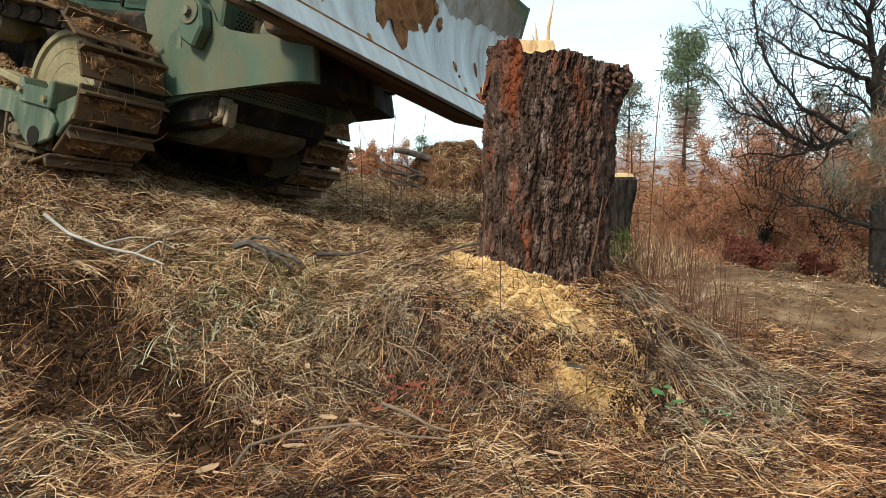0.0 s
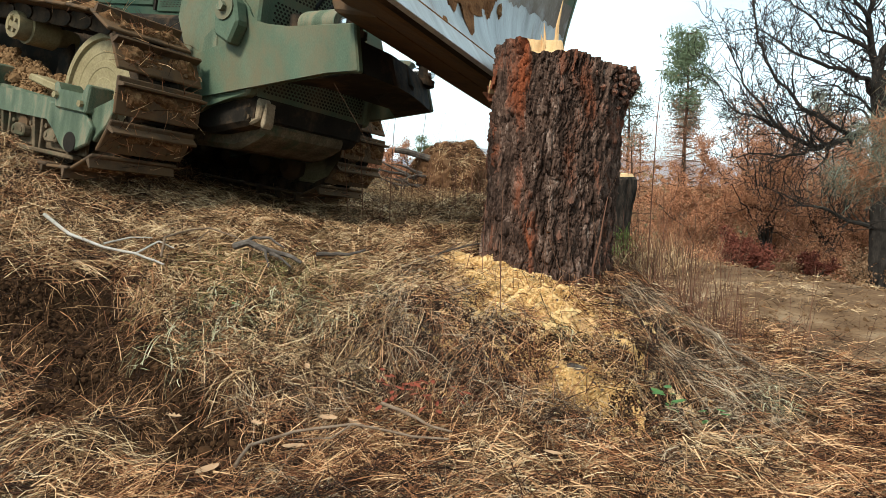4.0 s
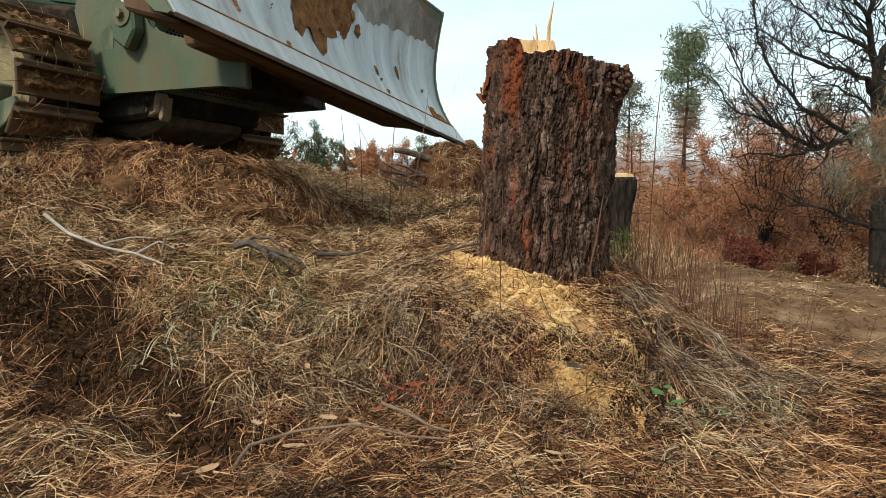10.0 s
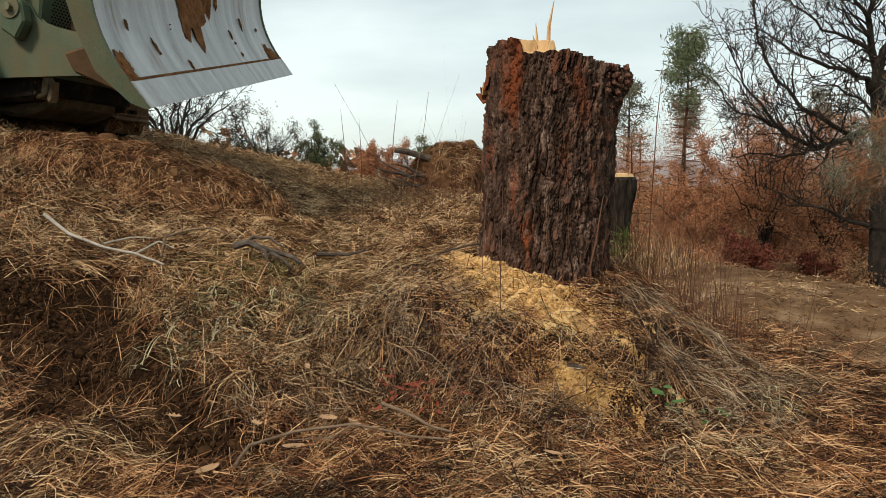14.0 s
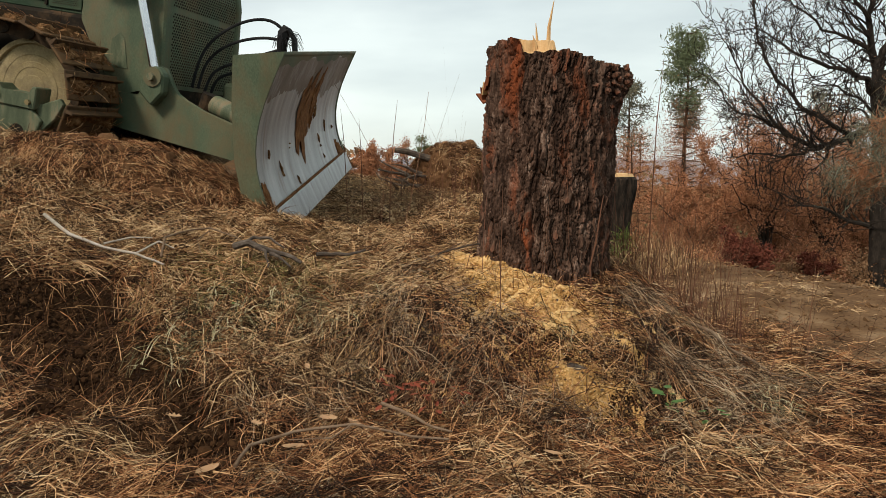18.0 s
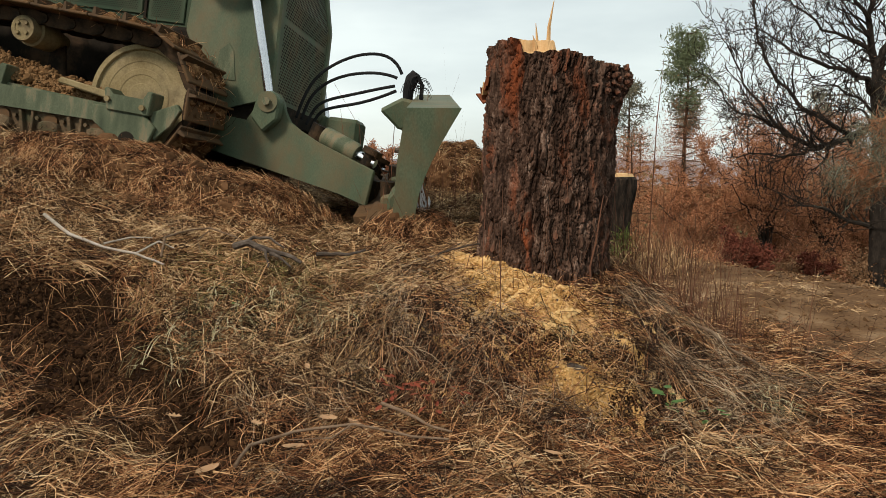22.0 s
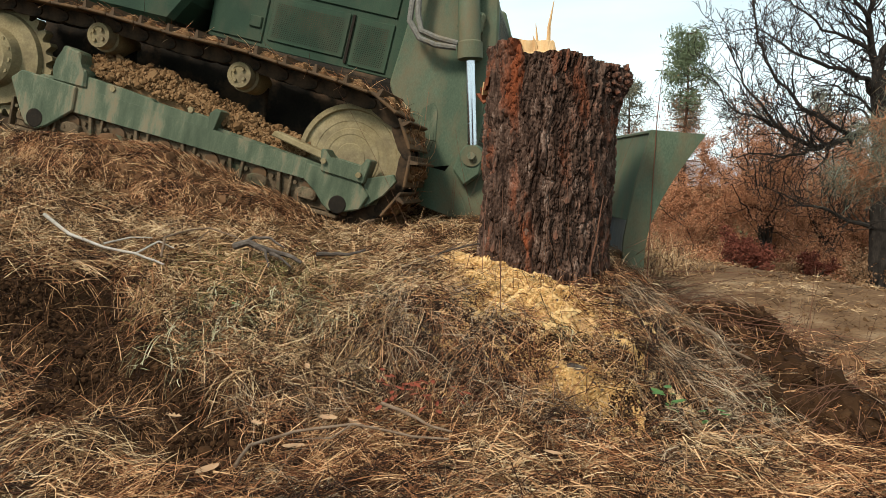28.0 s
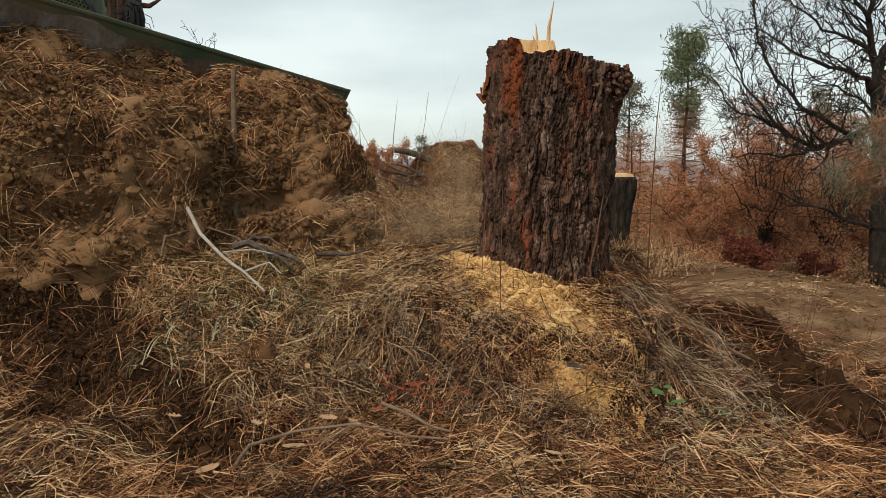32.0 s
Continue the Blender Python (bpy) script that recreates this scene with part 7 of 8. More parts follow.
for name, path, r0, r1, ln in OAK:
    bm = bmesh.new()
    if name == "trunk":
        tube(bm, path, list(np.linspace(r0, r1, len(path))), 9)
    else:
        spray(bm, path, r0 * 0.85, r1 * 0.8, tips, 0.15, ln, 2, 4, 0.24, 0.08, 0.0064, 0.1, (-0.25, 0, 0.3))
    part(name, bm, TRUNK_DARK, t, "dark bare trunk" if name == "trunk" else "", True)
foliage(tips[::4], 1, 0.1, 0.014, FOL_DUN, t)
crowned("oak_tree", "slim leaning oak with brown leaf remnants", 8.3, 17.5, gz(8.3, 17.5), CAM_Z + 1.5, 1.5, 0.1, FOL_BROWN, 9, 14, 0.022, "trees beyond the track")
crowned("oak_tree", "slim dark oak trunk in brown undergrowth", 10.5, 18.5, gz(10.5, 18.5), CAM_Z + 1.6, 1.5, 0.11, FOL_BROWN, 9, 14, 0.022, "trees beyond the track")
conifer("pine_tree", "tall pine, green at the top and scorched brown below", 8.42, 24.0, CAM_Z - 3.4, 8.35, 0.12, 0.74, 0.36, 1.45, dense=0.8, scorched=0.35)
for px, py, ph in ((6.3, 23.0, 4.6), (10.6, 24.0, 5.2), (12.2, 22.0, 5.2), (7.3, 25.5, 4.8)):
    conifer("scorched_pine", "young pine scorched brown by fire", px, py, CAM_Z - 3.2, ph, 0.07, 0.97, 0.6, 1.9, FOL_GREY, dense=0.8)
conifer("pine_tree", "thin pine with sparse grey-green needles", 7.25, 27.0, CAM_Z - 4.0, 7.6, 0.13, 0.72, 0.6, 1.4, FOL_GREY, dense=0.55)
conifer("pine_tree", "small scorched pine with brown needles", 9.4, 27.0, CAM_Z - 3.8, 6.6, 0.12, 0.85, 0.5, 1.6, FOL_GREY, dense=0.8)
conifer("pine_tree", "small scorched pine behind the oak", 14.0, 25.0, CAM_Z - 3.8, 6.8, 0.12, 0.9, 0.5, 1.7, FOL_GREY, dense=0.7)
# grey pine at the edge, its boughs hang into view
t = thing("grey_pine", "grey-green pine with browned hanging needles beside the track", "tree", "trees beyond the track")
t.location = (5.6, 7.6, CAM_Z - 1.3)
bm = bmesh.new()
tube(bm, [(0.1, 0, -1.2), (0.08, 0, 1.5), (0.0, 0.05, 3.2), (0.05, 0, 5.5)], [0.1, 0.09, 0.07, 0.03], 8)
ends = []
for h, ln, dz in ((1.25, 1.1, -0.2), (1.5, 1.3, -0.25), (1.7, 1.35, -0.25), (1.95, 1.1, -0.2), (2.3, 0.9, -0.1)):
    for k in range(4):
        e = Vector((-ln * trand.uniform(0.5, 1.0), trand.uniform(-0.5, 0.5), h + dz * trand.uniform(0.4, 1.2)))
        tube(bm, [(0.05, 0, h), tuple(e * 0.5 + Vector((0, 0, h * 0.5 + 0.08))), tuple(e)], [0.016, 0.01, 0.004], 4)
        ends += [Vector((0, 0, h)).lerp(e, u) for u in (0.5, 0.75, 0.95)]
part("trunk", bm, TRUNK_RED, t, smooth=True)
foliage(ends[::2], 130, 0.10, 0.10, FOL_GREY, t, "crown", 0.045, 0.9)
foliage(ends[1::3], 120, 0.08, 0.085, FOL_BROWN, t, "browned_needles", 0.05, 0.9)
bush("red_bush", "maroon leafless-looking bush below the track", 6.3, 14.2, CAM_Z - 1.95, 0.4, 0.95, 9000, 0.026, FOL_RED, "bushes")
bush("red_bush", "small maroon bush below the track", 8.45, 15.6, CAM_Z - 2.2, 0.26, 0.55, 3800, 0.026, FOL_RED, "bushes")
for bx, by, r, h, m in ((7.9, 15.8, 0.6, 0.7, FOL_DUN), (9.0, 14.0, 0.6, 0.6, FOL_DUN), (5.2, 13.5, 0.5, 0.8, FOL_BROWN), (10.0, 15.5, 0.8, 0.9, FOL_DUN), (4.3, 15.0, 0.8, 1.2, FOL_BROWN), (6.9, 17.0, 0.9, 1.3, FOL_BROWN), (9.5, 17.0, 0.9, 1.3, FOL_BROWN), (11.5, 17.0, 0.9, 1.2, FOL_DUN)):
    bush("dry_bush", "dry brown bush below the track", bx, by, CAM_Z - 0.146 * by, r, h * 0.75, 1600, 0.028, m, "bushes", 7)

# left side: big pine trunk, bare trees, evergreen oaks
t = thing("big_pine", "thick furrowed pine trunk with a short bare branch", "tree")
t.location = (-4.8, 10.2, gz(-4.75, 10.2))
bm = bmesh.new()
for k in range(22):
    a = 2 * math.pi * k / 22
    tube(bm, [(0.36 * math.cos(a) * q, 0.36 * math.sin(a) * q, h) for h, q in ((-0.4, 1.15), (0.3, 1.02), (1.5, 0.98), (3, 0.94), (6, 0.85))], [0.075, 0.07, 0.066, 0.062, 0.055], 6)
tube(bm, [(0, 0, -0.4), (0, 0, 3), (0, 0, 6)], [0.37, 0.35, 0.3], 16)
tube(bm, [(0.3, 0, 2.0), (0.55, 0, 1.98), (0.8, -0.05, 2.1)], [0.05, 0.035, 0.01], 6)
part("trunk", bm, TRUNK_RED, t, smooth=True)
crowned("bare_tree", "leafless grey tree with fine twigs on the hillside", -6.6, 17.0, gz(-6.6, 17.0), CAM_Z + 3.1, 1.75, 0.12, None, 11, twig=0.006, depth=3)
crowned("bare_tree", "slim leafless tree behind the mound", -9.2, 18.5, gz(-9.2, 18.5), CAM_Z + 2.8, 1.4, 0.1, None, 8, twig=0.006)
crowned("evergreen_oak", "dark small-leaved oak behind the mound", -5.75, 22.0, gz(-5.75, 22.0), CAM_Z + 2.05, 1.55, 0.14, FOL_DARK, 13, 4, 0.026)
crowned("evergreen_oak", "small olive-green oak behind the mound", -4.15, 22.5, gz(-4.15, 22.5), CAM_Z + 1.35, 0.85, 0.1, FOL_OLIVE, 12, 9, 0.024)
crowned("evergreen_oak", "dark dense oak behind the mound", -7.6, 25.0, gz(-7.6, 25.0), CAM_Z + 1.4, 1.3, 0.12, FOL_DARK, 11, 4, 0.028)
for bx, by, top, half, m in ((-3.1, 24.0, 0.75, 0.8, FOL_DUN), (-2.2, 21.0, 0.8, 0.75, FOL_BROWN), (-1.35, 23.0, 0.9, 0.9, FOL_BROWN), (-0.3, 26.0, 1.3, 1.0, FOL_OLIVE), (0.6, 24.0, 0.9, 0.9, FOL_BROWN), (3.0, 26.0, 0.8, 0.9, FOL_BROWN), (4.6, 25.0, 1.1, 1.0, FOL_BROWN), (-10.5, 26.0, 1.6, 1.4, FOL_OLIVE), (5.9, 30.0, 2.2, 1.2, FOL_GREY), (7.2, 19.0, 0.9, 1.1, FOL_BROWN), (9.6, 20.0, 1.3, 1.2, FOL_BROWN), (11.6, 19.0, 1.0, 1.3, FOL_BROWN)):
    crowned("young_oak", "young oak with brown autumn leaves in the valley", bx, by, gz(bx, by), CAM_Z + top, half, 0.045, m, 9, 20, 0.024, "trees in the valley", bark=TRUNK_RED)

# far woods, joined
pts = []
for k in range(620):
    d = trand.uniform(30, 95)
    a = trand.uniform(-0.75, 0.75)
    x0, y0 = d * math.sin(a), d * math.cos(a)
    hh = trand.uniform(1.5, 4.2) * (1 + d / 60)
    zz = gz(x0, y0)
    for j in range(9):
        pts.append((x0 + trand.gauss(0, 0.25 * hh), y0 + trand.gauss(0, 0.25 * hh), zz + hh * trand.uniform(0.05, 1)))
far = thing("far_woods", "hazy brown autumn woods across the valley", "woods", kind="stuff")
foliage(pts[::2], 14, 0.55, 0.26, FOL_BROWN, far, "brown_crowns")
foliage(pts[1::4], 14, 0.55, 0.26, FOL_DUN, far, "dun_crowns")
foliage(pts[3::4], 12, 0.5, 0.24, FOL_OLIVE, far, "olive_crowns")
# undergrowth on the slope below the track
pts = []
for k in range(900):
    y0 = trand.uniform(17, 36)
    x0 = trand.uniform(0.14, 0.78) * y0
    zz = gz(x0, y0)
    hh = 0.5 + (CAM_Z + 0.25 - zz) * trand.uniform(0.1, 1.0) ** 1.4
    for j in range(6):
        pts.append((x0 + trand.gauss(0, 0.5), y0 + trand.gauss(0, 0.4), zz + hh * trand.uniform(0.0, 1) ** 0.8))
under = thing("undergrowth", "rust-brown undergrowth and saplings below the track", "undergrowth", kind="stuff")
foliage(pts[::2], 70, 0.34, 0.027, FOL_BROWN, under, "brown_leaves", 0.6)
foliage(pts[1::2], 70, 0.34, 0.027, FOL_DUN, under, "dun_leaves", 0.6)

# far ridge
HAZE = mat("hazy_ridge", [(0.20, 0.20, 0.22), (0.26, 0.25, 0.26), (0.30, 0.27, 0.26)], 0.02, 1.0, bump=0.0, fine=0.2)
verts, faces = [], []
for i in range(161):
    x0 = -900 + i * 11.25
    hgt = 18 + 9 * math.sin(x0 * 0.006 + 1.1) + 5 * math.sin(x0 * 0.017) + 2 * math.sin(x0 * 0.05) + 0.8 * math.sin(x0 * 0.21)
    for j in range(7):
        verts.append((x0, 620 + j * 30, -12 + (hgt + 12) * math.sin(j / 6 * math.pi / 2)))
for i in range(160):
    for j in range(6):
        a = i * 7 + j
        faces.append((a, a + 7, a + 8, a + 1))
tagged(arrays("far_ridge", verts, faces, HAZE, True), "hazy blue-grey hill ridge on the skyline", "hill", kind="structure")

# upturned root mass behind the stump
t = thing("root_mass", "upturned root ball hung with soil, needles and broken roots", "root ball")
t.location = (0.22, 8.6, CAM_Z - 0.14)
lump_mesh("soil", 2600, 0.52, 0.42, 0.52, 0.02, t, "dark red-brown soil packed in roots")
hung = lump_mesh("hanging_soil", 1800, 0.4, 0.34, 0.3, 0.018, t, "dark soil hanging from the roots", CLOD_DARK)
hung.location = (0.06, -0.22, -0.36)
tangle(t, 3000, 0.52, 0.42, 0.52, 0.26, STRAW)
tangle(t, 3000, 0.52, 0.42, 0.52, 0.26)
for k in range(44):
    d = Vector((-1.0, trand.uniform(-0.8, 0.2), trand.uniform(-0.9, 0.35))).normalized()
    p = Vector((d.x * 0.48, d.y * 0.38, d.z * 0.45))
    ln = trand.uniform(0.45, 1.0)
    pts, q = [tuple(p)], p.copy()
    for j in range(5):
        d = (d + Vector((trand.gauss(0, 0.25), trand.gauss(0, 0.25), trand.gauss(-0.06, 0.22)))).normalized()
        q = q + d * ln / 5
        pts.append(tuple(q))
    part("broken_root", tube(bmesh.new(), pts, list(np.linspace(trand.uniform(0.015, 0.04), 0.005, 6)), 6), STICK_DARK, t, smooth=True)
part("thick_root", tube(bmesh.new(), [(-0.1, -0.1, 0.3), (-0.4, -0.25, 0.34), (-0.65, -0.3, 0.42), (-0.8, -0.3, 0.44)], [0.05, 0.045, 0.035, 0.03], 8), STICK_DARK, t, "snapped grey root", True)
# second cut stump
BARK_CHAR = mat("charred_bark", [(0.008, 0.007, 0.006), (0.03, 0.023, 0.018), (0.09, 0.062, 0.045)], 20, 0.95, bump=1.0, fine=110, stretch=(1, 1, 0.35))
t = thing("cut_stump", "short sawn stump with an orange cut top", "tree stump")
t.location = (1.86, 7.7, CAM_Z - 1.02)
bm = bmesh.new()
lathe(bm, [(0.3, -0.2), (0.25, 0.1), (0.235, 0.3), (0.25, 0.45), (0.265, 0.6), (0.285, 0.75), (0.3, 0.88), (0.305, 0.97), (0.28, 1.0)], 64, "Z")
for v in bm.verts:
    q = 1 + 0.12 * noise.noise(Vector((v.co.x * 14, v.co.y * 14, v.co.z * 2))) + 0.06 * noise.noise(Vector((v.co.x * 40, v.co.y * 40, v.co.z * 9)))
    v.co.x, v.co.y = v.co.x * q, v.co.y * q
part("bark", bm, BARK_CHAR, t)
part("cut_face", lathe(bmesh.new(), [(0.285, 0.985), (0.26, 1.03), (0.15, 1.045), (0.0, 1.04)], 30, "Z"), WOOD, t, "pale orange sawn wood")
x, y = rng.normal(1.95, 0.3, 1000), rng.uniform(6.5, 7.3, 1000)
strands("straw_tussocks", "tall dry straw round the foot of the sawn stump", x, y, rng.uniform(0.25, 0.62, 1000), rng.uniform(0.004, 0.007, 1000), np.zeros(1000), np.zeros(1000), rng.uniform(0, 6.28, 1000), STRAW, lean=rng.uniform(0.7, 1.45, 1000), droop=0.25, cat="grass", seg=4)
# pine seedling
t = seedling = thing("pine_seedling", "bright green pine seedling beside the stump", "plant")
t.location = (1.15, 4.35, gz(1.15, 4.35))
part("stem", tube(bmesh.new(), [(0, 0, -0.02), (0.01, 0, 0.2), (0.0, 0, 0.42)], [0.008, 0.006, 0.003], 6), STEM, t)
LEAF_PINE = mat("fresh_pine_needles", [(0.09, 0.13, 0.028), (0.2, 0.25, 0.06), (0.32, 0.34, 0.11)], 4, 0.7, island=0.7)
foliage([(trand.gauss(0, 0.04), trand.gauss(0, 0.04), 0.12 + 0.034 * k) for k in range(8)], 20, 0.02, 0.08, LEAF_PINE, t, "needles", 0.05, -0.6)
# single tall stems
for sx, sy, h, lx in ((1.19, 3.95, 1.35, 0.05), (-0.72, 5.2, 0.95, -0.04), (-0.62, 5.3, 0.85, -0.02), (-0.42, 5.3, 1.0, 0.06)):
    z0 = gz(sx, sy)
    bm = tube(bmesh.new(), [(0, 0, -0.02), (lx * 0.3, 0, h * 0.4), (lx * 0.7, 0.01, h * 0.75), (lx * 1.2, 0, h)], [0.004, 0.0035, 0.0028, 0.001], 5)
    w = tagged(part("weed_stalk", bm, STEM, None, smooth=True), "single tall dry weed stalk", "weed", "weed stalks")
    w.location = (sx, sy, z0)


# ---------------------------------------------------------------- what moves
def motions():
    """Seconds, then place and turn (x, y, z, roll, pitch, heading) of the bulldozer, and of the blade in the bulldozer's space."""
    drive = [(0, -2.27, 4.3, 0.51, -29.42, 9.74, -5.97), (0.5, -2.26, 4.28, 0.49, -29.93, 9.6, -5.88), (1, -2.24, 4.26, 0.49, -30.34, 9.35, -5.89), (1.5, -2.17, 4.24, 0.5, -30.75, 9.01, -5.9), (2, -2.09, 4.22, 0.49, -30.55, 8.77, -5.89), (2.5, -2.07, 4.2, 0.48, -30.24, 8.52, -5.98), (3, -2.06, 4.18, 0.5, -30.03, 8.08, -6.17), (3.5, -2.03, 4.21, 0.49, -30.43, 8.18, -6.17), (5.5, -1.98, 4.15, 0.42, -31.8, 8.9, -4.1), (6, -1.99, 4.18, 0.42, -32, 8.5, -4.3), (6.5, -2.02, 4.23, 0.42, -32.3, 9.7, -3.8), (7, -2.07, 4.27, 0.42, -32.3, 10.3, -3.5), (7.5, -2.15, 4.31, 0.43, -32, 10.6, -3.2), (8, -2.27, 4.33, 0.44, -30.6, 10.5, -3), (8.5, -2.38, 4.35, 0.47, -29.1, 10.2, -2.8), (9, -2.48, 4.36, 0.52, -27.7, 9.9, -2.8), (9.5, -2.6, 4.4, 0.51, -25.8, 10.2, -2.6), (10, -2.75, 4.42, 0.54, -24, 10.3, -2.4), (11, -2.96, 4.55, 0.63, -17, 10.6, -2.3), (12, -3.26, 4.68, 0.7, -10, 10.8, -2.3), (13, -3.91, 4.67, 0.72, -9.4, 10.8, -1.6), (14, -3.75, 4.78, 0.7, -9.5, 10.3, 0), (14.5, -3.55, 4.88, 0.68, -9.8, 9.8, 1.5), (16.5, -2.99, 5.15, 0.63, -10, 9, 3.9), (17, -3.02, 5.2, 0.63, -9.7, 10.5, 3.4), (17.5, -3.02, 5.19, 0.63, -9.8, 10.3, 3.2), (18, -3.02, 5.2, 0.63, -9.9, 9.9, 2.9), (18.5, -3.01, 5.18, 0.63, -9.8, 9.5, 2.6), (19, -3, 5.16, 0.62, -9.5, 9.1, 2.3), (19.5, -2.98, 5.12, 0.61, -8.8, 9.3, 1.5), (20, -2.93, 5.06, 0.6, -8.4, 8.4, 1.1), (20.5, -2.78, 4.98, 0.58, -8.9, 7.8, 0.3), (21, -2.53, 4.88, 0.55, -9.6, 7.5, -0.6), (21.5, -2.29, 4.86, 0.53, -8.8, 7.7, -2), (22, -2.07, 4.84, 0.52, -8.1, 8.1, -3.4), (22.5, -1.9, 4.82, 0.5, -7.6, 7.6, -4.5), (23, -1.83, 4.78, 0.45, -8.6, 8.1, -4.2), (23.5, -1.74, 4.78, 0.43, -8.2, 7.8, -4.2), (24, -1.47, 4.81, 0.4, -4.8, 7.2, -4.5), (24.5, -1.07, 4.83, 0.35, -3.4, 6.8, -3.8), (25, -0.9, 4.82, 0.35, -2.6, 6.3, -3.3), (25.5, -0.8, 4.78, 0.35, -3, 5.7, -3), (27.5, -0.4, 4.71, 0.11, -10, 11.6, -0.2), (28, -0.62, 4.73, 0.11, -10.3, 14.5, -0.9), (28.5, -0.99, 4.86, 0.21, -2.7, 14, -1.1), (29, -1.43, 4.84, 0.33, -0.7, 10.3, -0.4), (29.5, -1.89, 4.92, 0.42, 1.8, 9.5, -0.1), (29.8, -2.74, 4.72, 0.52, -9.4, 10.7, 1.9), (30, -3.11, 4.83, 0.56, -14.3, 8.8, 1.8), (30.2, -3.97, 4.75, 0.72, -14.3, 10.6, 0), (30.4, -4.69, 4.74, 0.8, -18.9, 10.1, 0.4), (30.7, -5.06, 4.5, 0.81, -18, 10.5, 0), (31, -4.97, 4.12, 0.76, -14.8, 11.5, -0.1), (31.4, -4.55, 4.16, 0.67, -15.5, 11.5, -4.2), (31.7, -4.41, 4.17, 0.67, -16.2, 11.5, -4), (32, -3.87, 3.88, 0.52, -20.4, 11.6, -4.2)]
    lift = [(0, 1.99, 0.95, 0.4, -4.48, -22.08, -4.64), (1.5, 2.09, 0.97, 0.39, -0.89, -20.99, -4.96), (3, 2.14, 0.96, 0.44, -0.18, -20.64, -5.47), (3.5, 2.15, 0.97, 0.45, 0.31, -20.67, -5.59), (6, 1.96, 0.99, 0.47, -0.85, -21.76, -8.1), (7, 2.03, 1.01, 0.53, 1.15, -17.45, -7.32), (8, 1.97, 1, 0.51, -3.63, -25.61, -8.19), (9, 1.89, 0.96, 0.35, -4.92, -22.11, -7.8), (10, 2.05, 0.83, 0.35, -4.17, -28.14, -7.06), (11, 1.92, 0.84, 0.29, -8.07, -27.88, -4.27), (12, 1.9, 0.86, 0.3, -7.89, -26.62, -1.85), (12.5, 2.06, 0.99, 0.32, -2.63, -24.06, -1.36), (13, 2.27, 1.07, 0.44, 3.57, -23.91, 9.16), (13.5, 2.14, 1.01, 0.39, 3.25, -21.72, 10.36), (14, 2.01, 0.96, 0.34, 2.93, -19.53, 11.57), (14.5, 1.99, 0.93, 0.04, 1.95, -16.44, 8.41), (16.5, 2.03, 0.98, -0.23, 7.5, -11.5, 4.23), (17, 2.02, 0.9, -0.42, 6.37, -9.63, 4.77), (19, 1.96, 0.93, -0.52, 13.31, -6.57, 5.95), (20, 1.91, 0.98, -0.57, 14.56, -6.39, 6.12), (21, 1.91, 0.97, -0.74, 11.43, -5.37, 8.73), (22, 2.01, 0.98, -0.76, 9.42, -3.03, 10.04), (23, 1.96, 0.97, -0.73, 7.98, -4.12, 13.21), (24.5, 1.93, 0.98, -0.93, 14.62, -4.95, 3.37), (25, 1.93, 0.98, -0.89, 11.64, -5.07, 2.59), (25.5, 1.92, 0.98, -1.01, 10.62, -5.1, 4.47), (27.5, 1.92, 0.97, -0.75, 10.42, -5.13, 2.18), (28, 1.91, 1, -0.53, 10.44, -4.2, -1.23), (29, 1.93, 0.97, -0.6, 10.93, -4.95, 0.73), (29.5, 2.01, 0.97, -0.45, 3.66, -3.14, 11.41), (29.8, 1.96, 0.97, -0.54, 14.3, -3.3, 7), (30, 1.93, 0.95, -0.25, 15, -11.4, 6.5), (30.2, 1.95, 0.97, 0.14, 1.9, -12, 4.2), (30.4, 1.95, 0.97, 0.32, 3.1, -14, 2.1), (30.7, 1.95, 0.97, 0.16, -9.5, -9.4, 1.5), (31, 1.95, 0.97, -0.25, -17.2, -0.9, 3.6), (31.4, 1.95, 0.97, -0.37, -18.5, -2.3, 0.3), (31.7, 1.95, 0.97, -0.36, -18.7, -2.3, 1.3), (32, 1.95, 0.97, -0.4, -20.2, -1.9, 0.7)]
    walk(dozer, [(r[0], pose(r[1], r[2], r[3] + CAM_Z, r[6], r[5], r[4])) for r in drive])
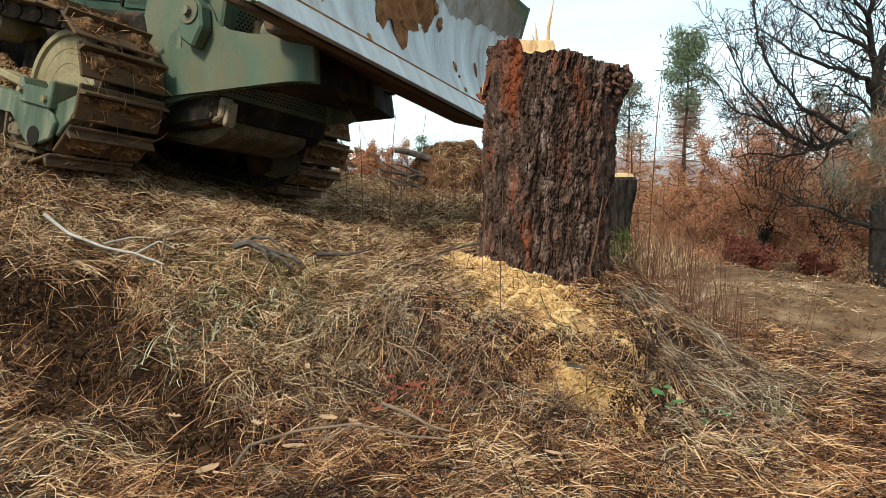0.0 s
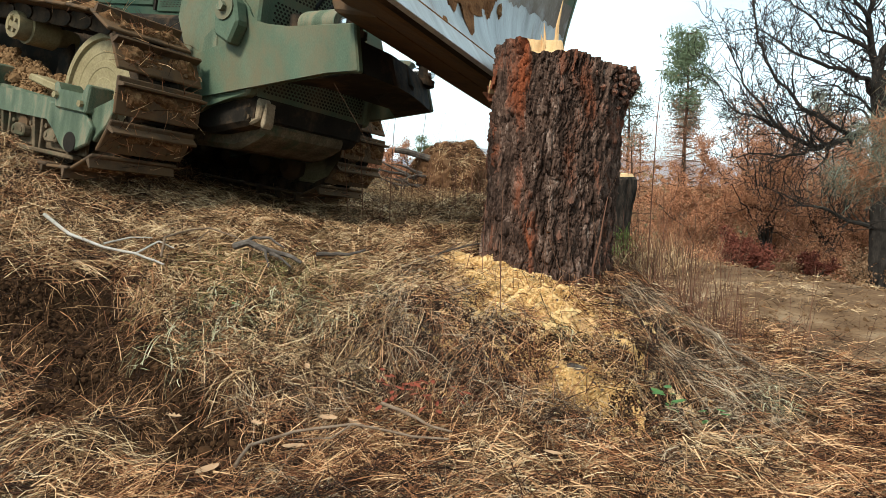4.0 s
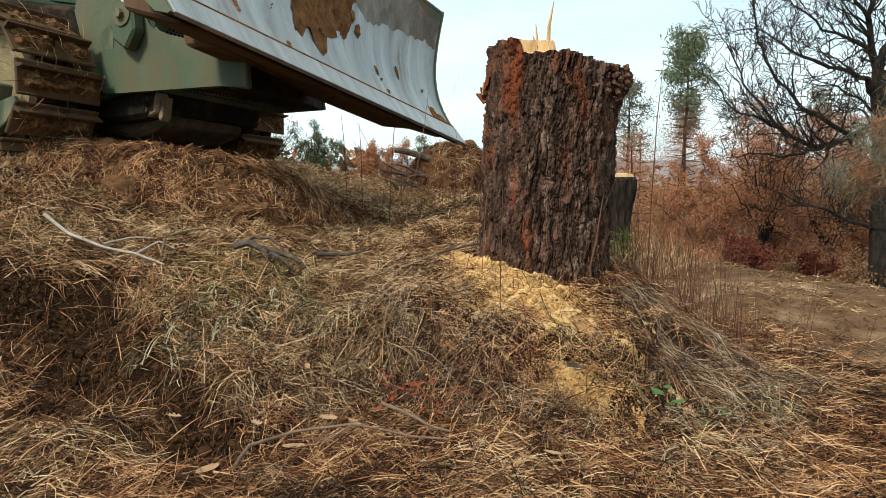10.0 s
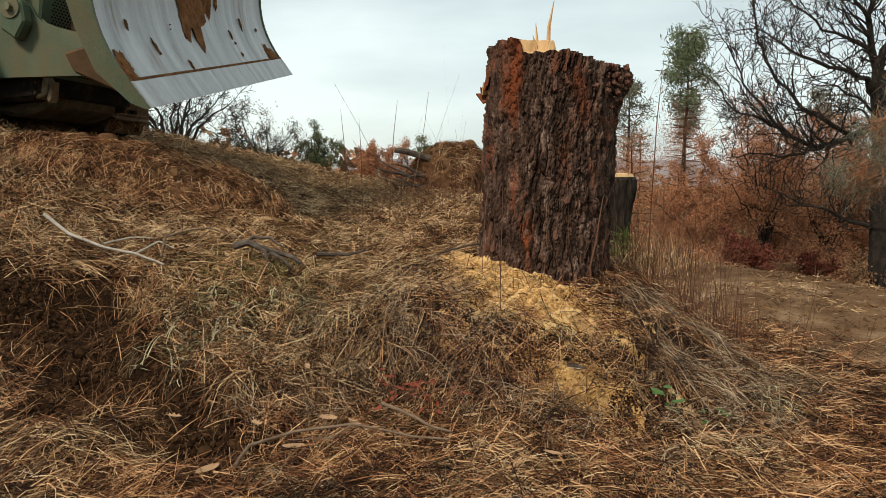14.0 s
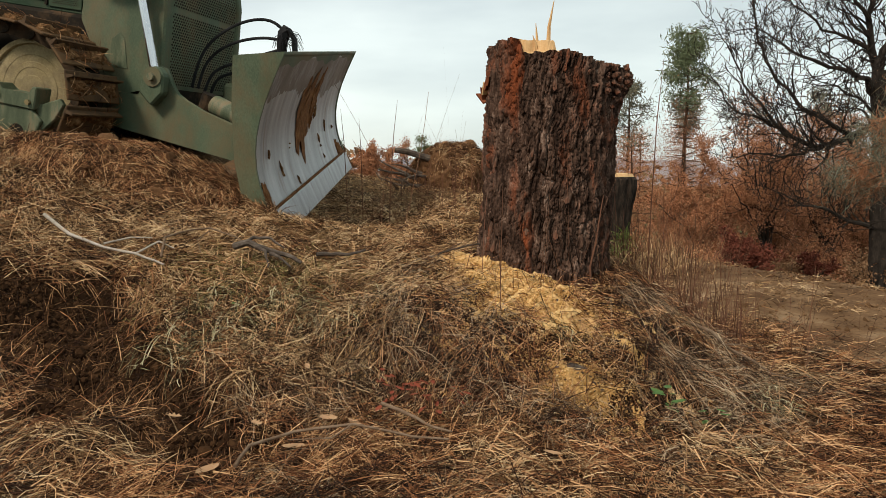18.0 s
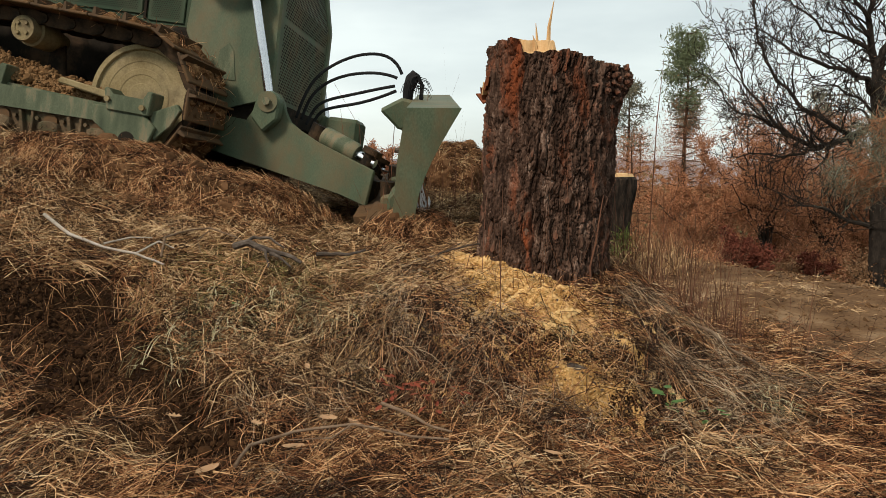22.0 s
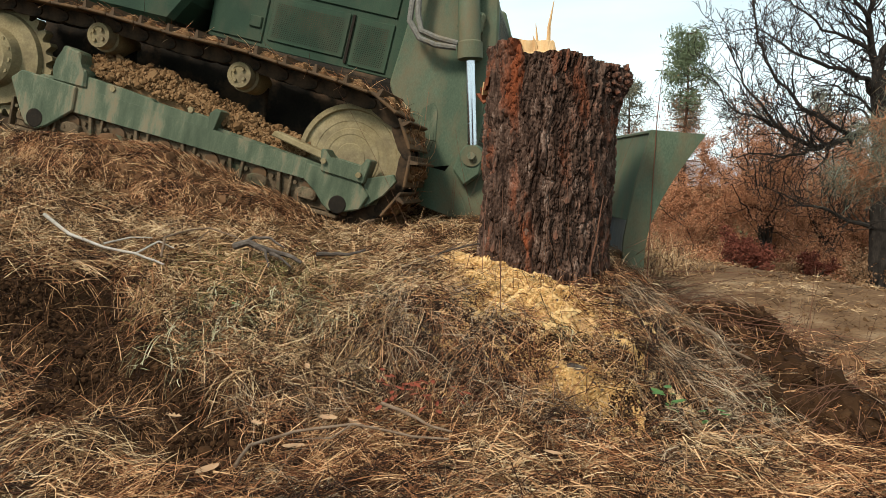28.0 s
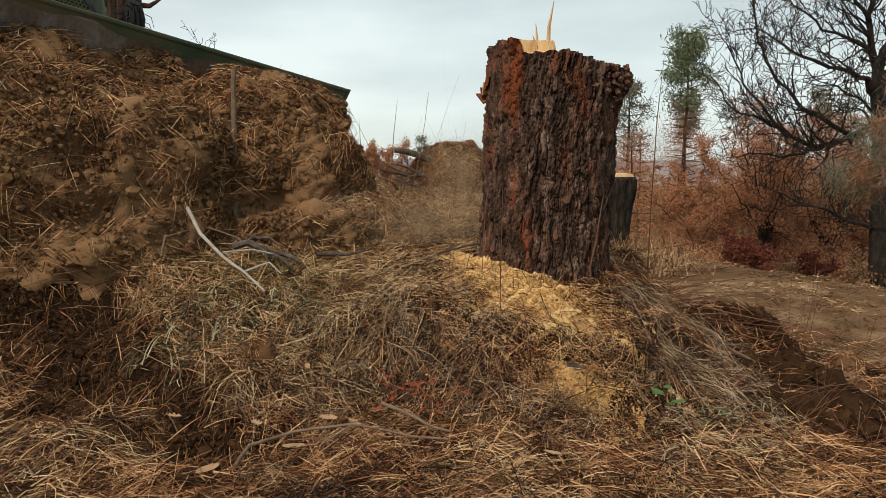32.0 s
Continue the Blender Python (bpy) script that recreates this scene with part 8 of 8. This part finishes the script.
    walk(blade, [(r[0], pose(r[1], r[2], r[3], r[6], r[5], r[4])) for r in lift])

    # push frame and lift cylinders follow the blade
    arm_rows, cyl_rows, rod_rows = [], [[], []], [[], []]
    for r in lift:
        a = math.asin(max(-0.3, min(0.6, 0.80 * (r[3] + 0.73) / 2.5 + 0.015)))
        turn = Matrix.Translation(PIVOT) @ Matrix.Rotation(-a, 4, "Y") @ Matrix.Translation(-PIVOT)
        arm_rows.append((r[0], turn))
        p = turn @ PIN
        d = CYL_TOP - p
        lean = math.degrees(math.atan2(d.x, d.z))
        for k, (_, _, y) in enumerate(lifts):
            cyl_rows[k].append((r[0], pose(CYL_TOP.x, y, CYL_TOP.z, 0, lean, 0)))
            rod_rows[k].append((r[0], pose(p.x, y, p.z, 0, lean, 0)))
    walk(arm, arm_rows)
    for k, (brl, rod, _) in enumerate(lifts):
        walk(brl, cyl_rows[k])
        walk(rod, rod_rows[k])

    # the chain runs with the ground way
    times, way = [0.0], [0.0]
    for a, b in zip(drive, drive[1:]):
        h = radians((a[4] + b[4]) / 2)
        d = (b[1] - a[1]) * math.cos(h) + (b[2] - a[2]) * math.sin(h)
        if abs(d) < 0.03 and abs(b[4] - a[4]) < 1:
            d = 0.0
        parts = max(1, math.ceil(abs(d) / 0.12))
        for k in range(1, parts + 1):
            times.append(a[0] + (b[0] - a[0]) * k / parts)
            way.append(way[-1] + d / parts)
    keep = [0] + [i for i in range(1, len(times) - 1) if abs(way[i] - way[i - 1]) > 1e-6 or abs(way[i + 1] - way[i]) > 1e-6] + [len(times) - 1]
    for ob, s, y in shoes:
        rows = []
        for i in keep:
            if not rows or frame(times[i]) > frame(rows[-1][0]):
                rows.append((times[i], chain_pose(s + way[i], y)))
        walk(ob, rows)
    for ob, place, r in wheels:
        rows = []
        for i in keep:
            if not rows or frame(times[i]) > frame(rows[-1][0]):
                rows.append((times[i], pose(*place, 0, math.degrees(way[i] / r), 0)))
        walk(ob, rows)
    soil_motions()


motions()
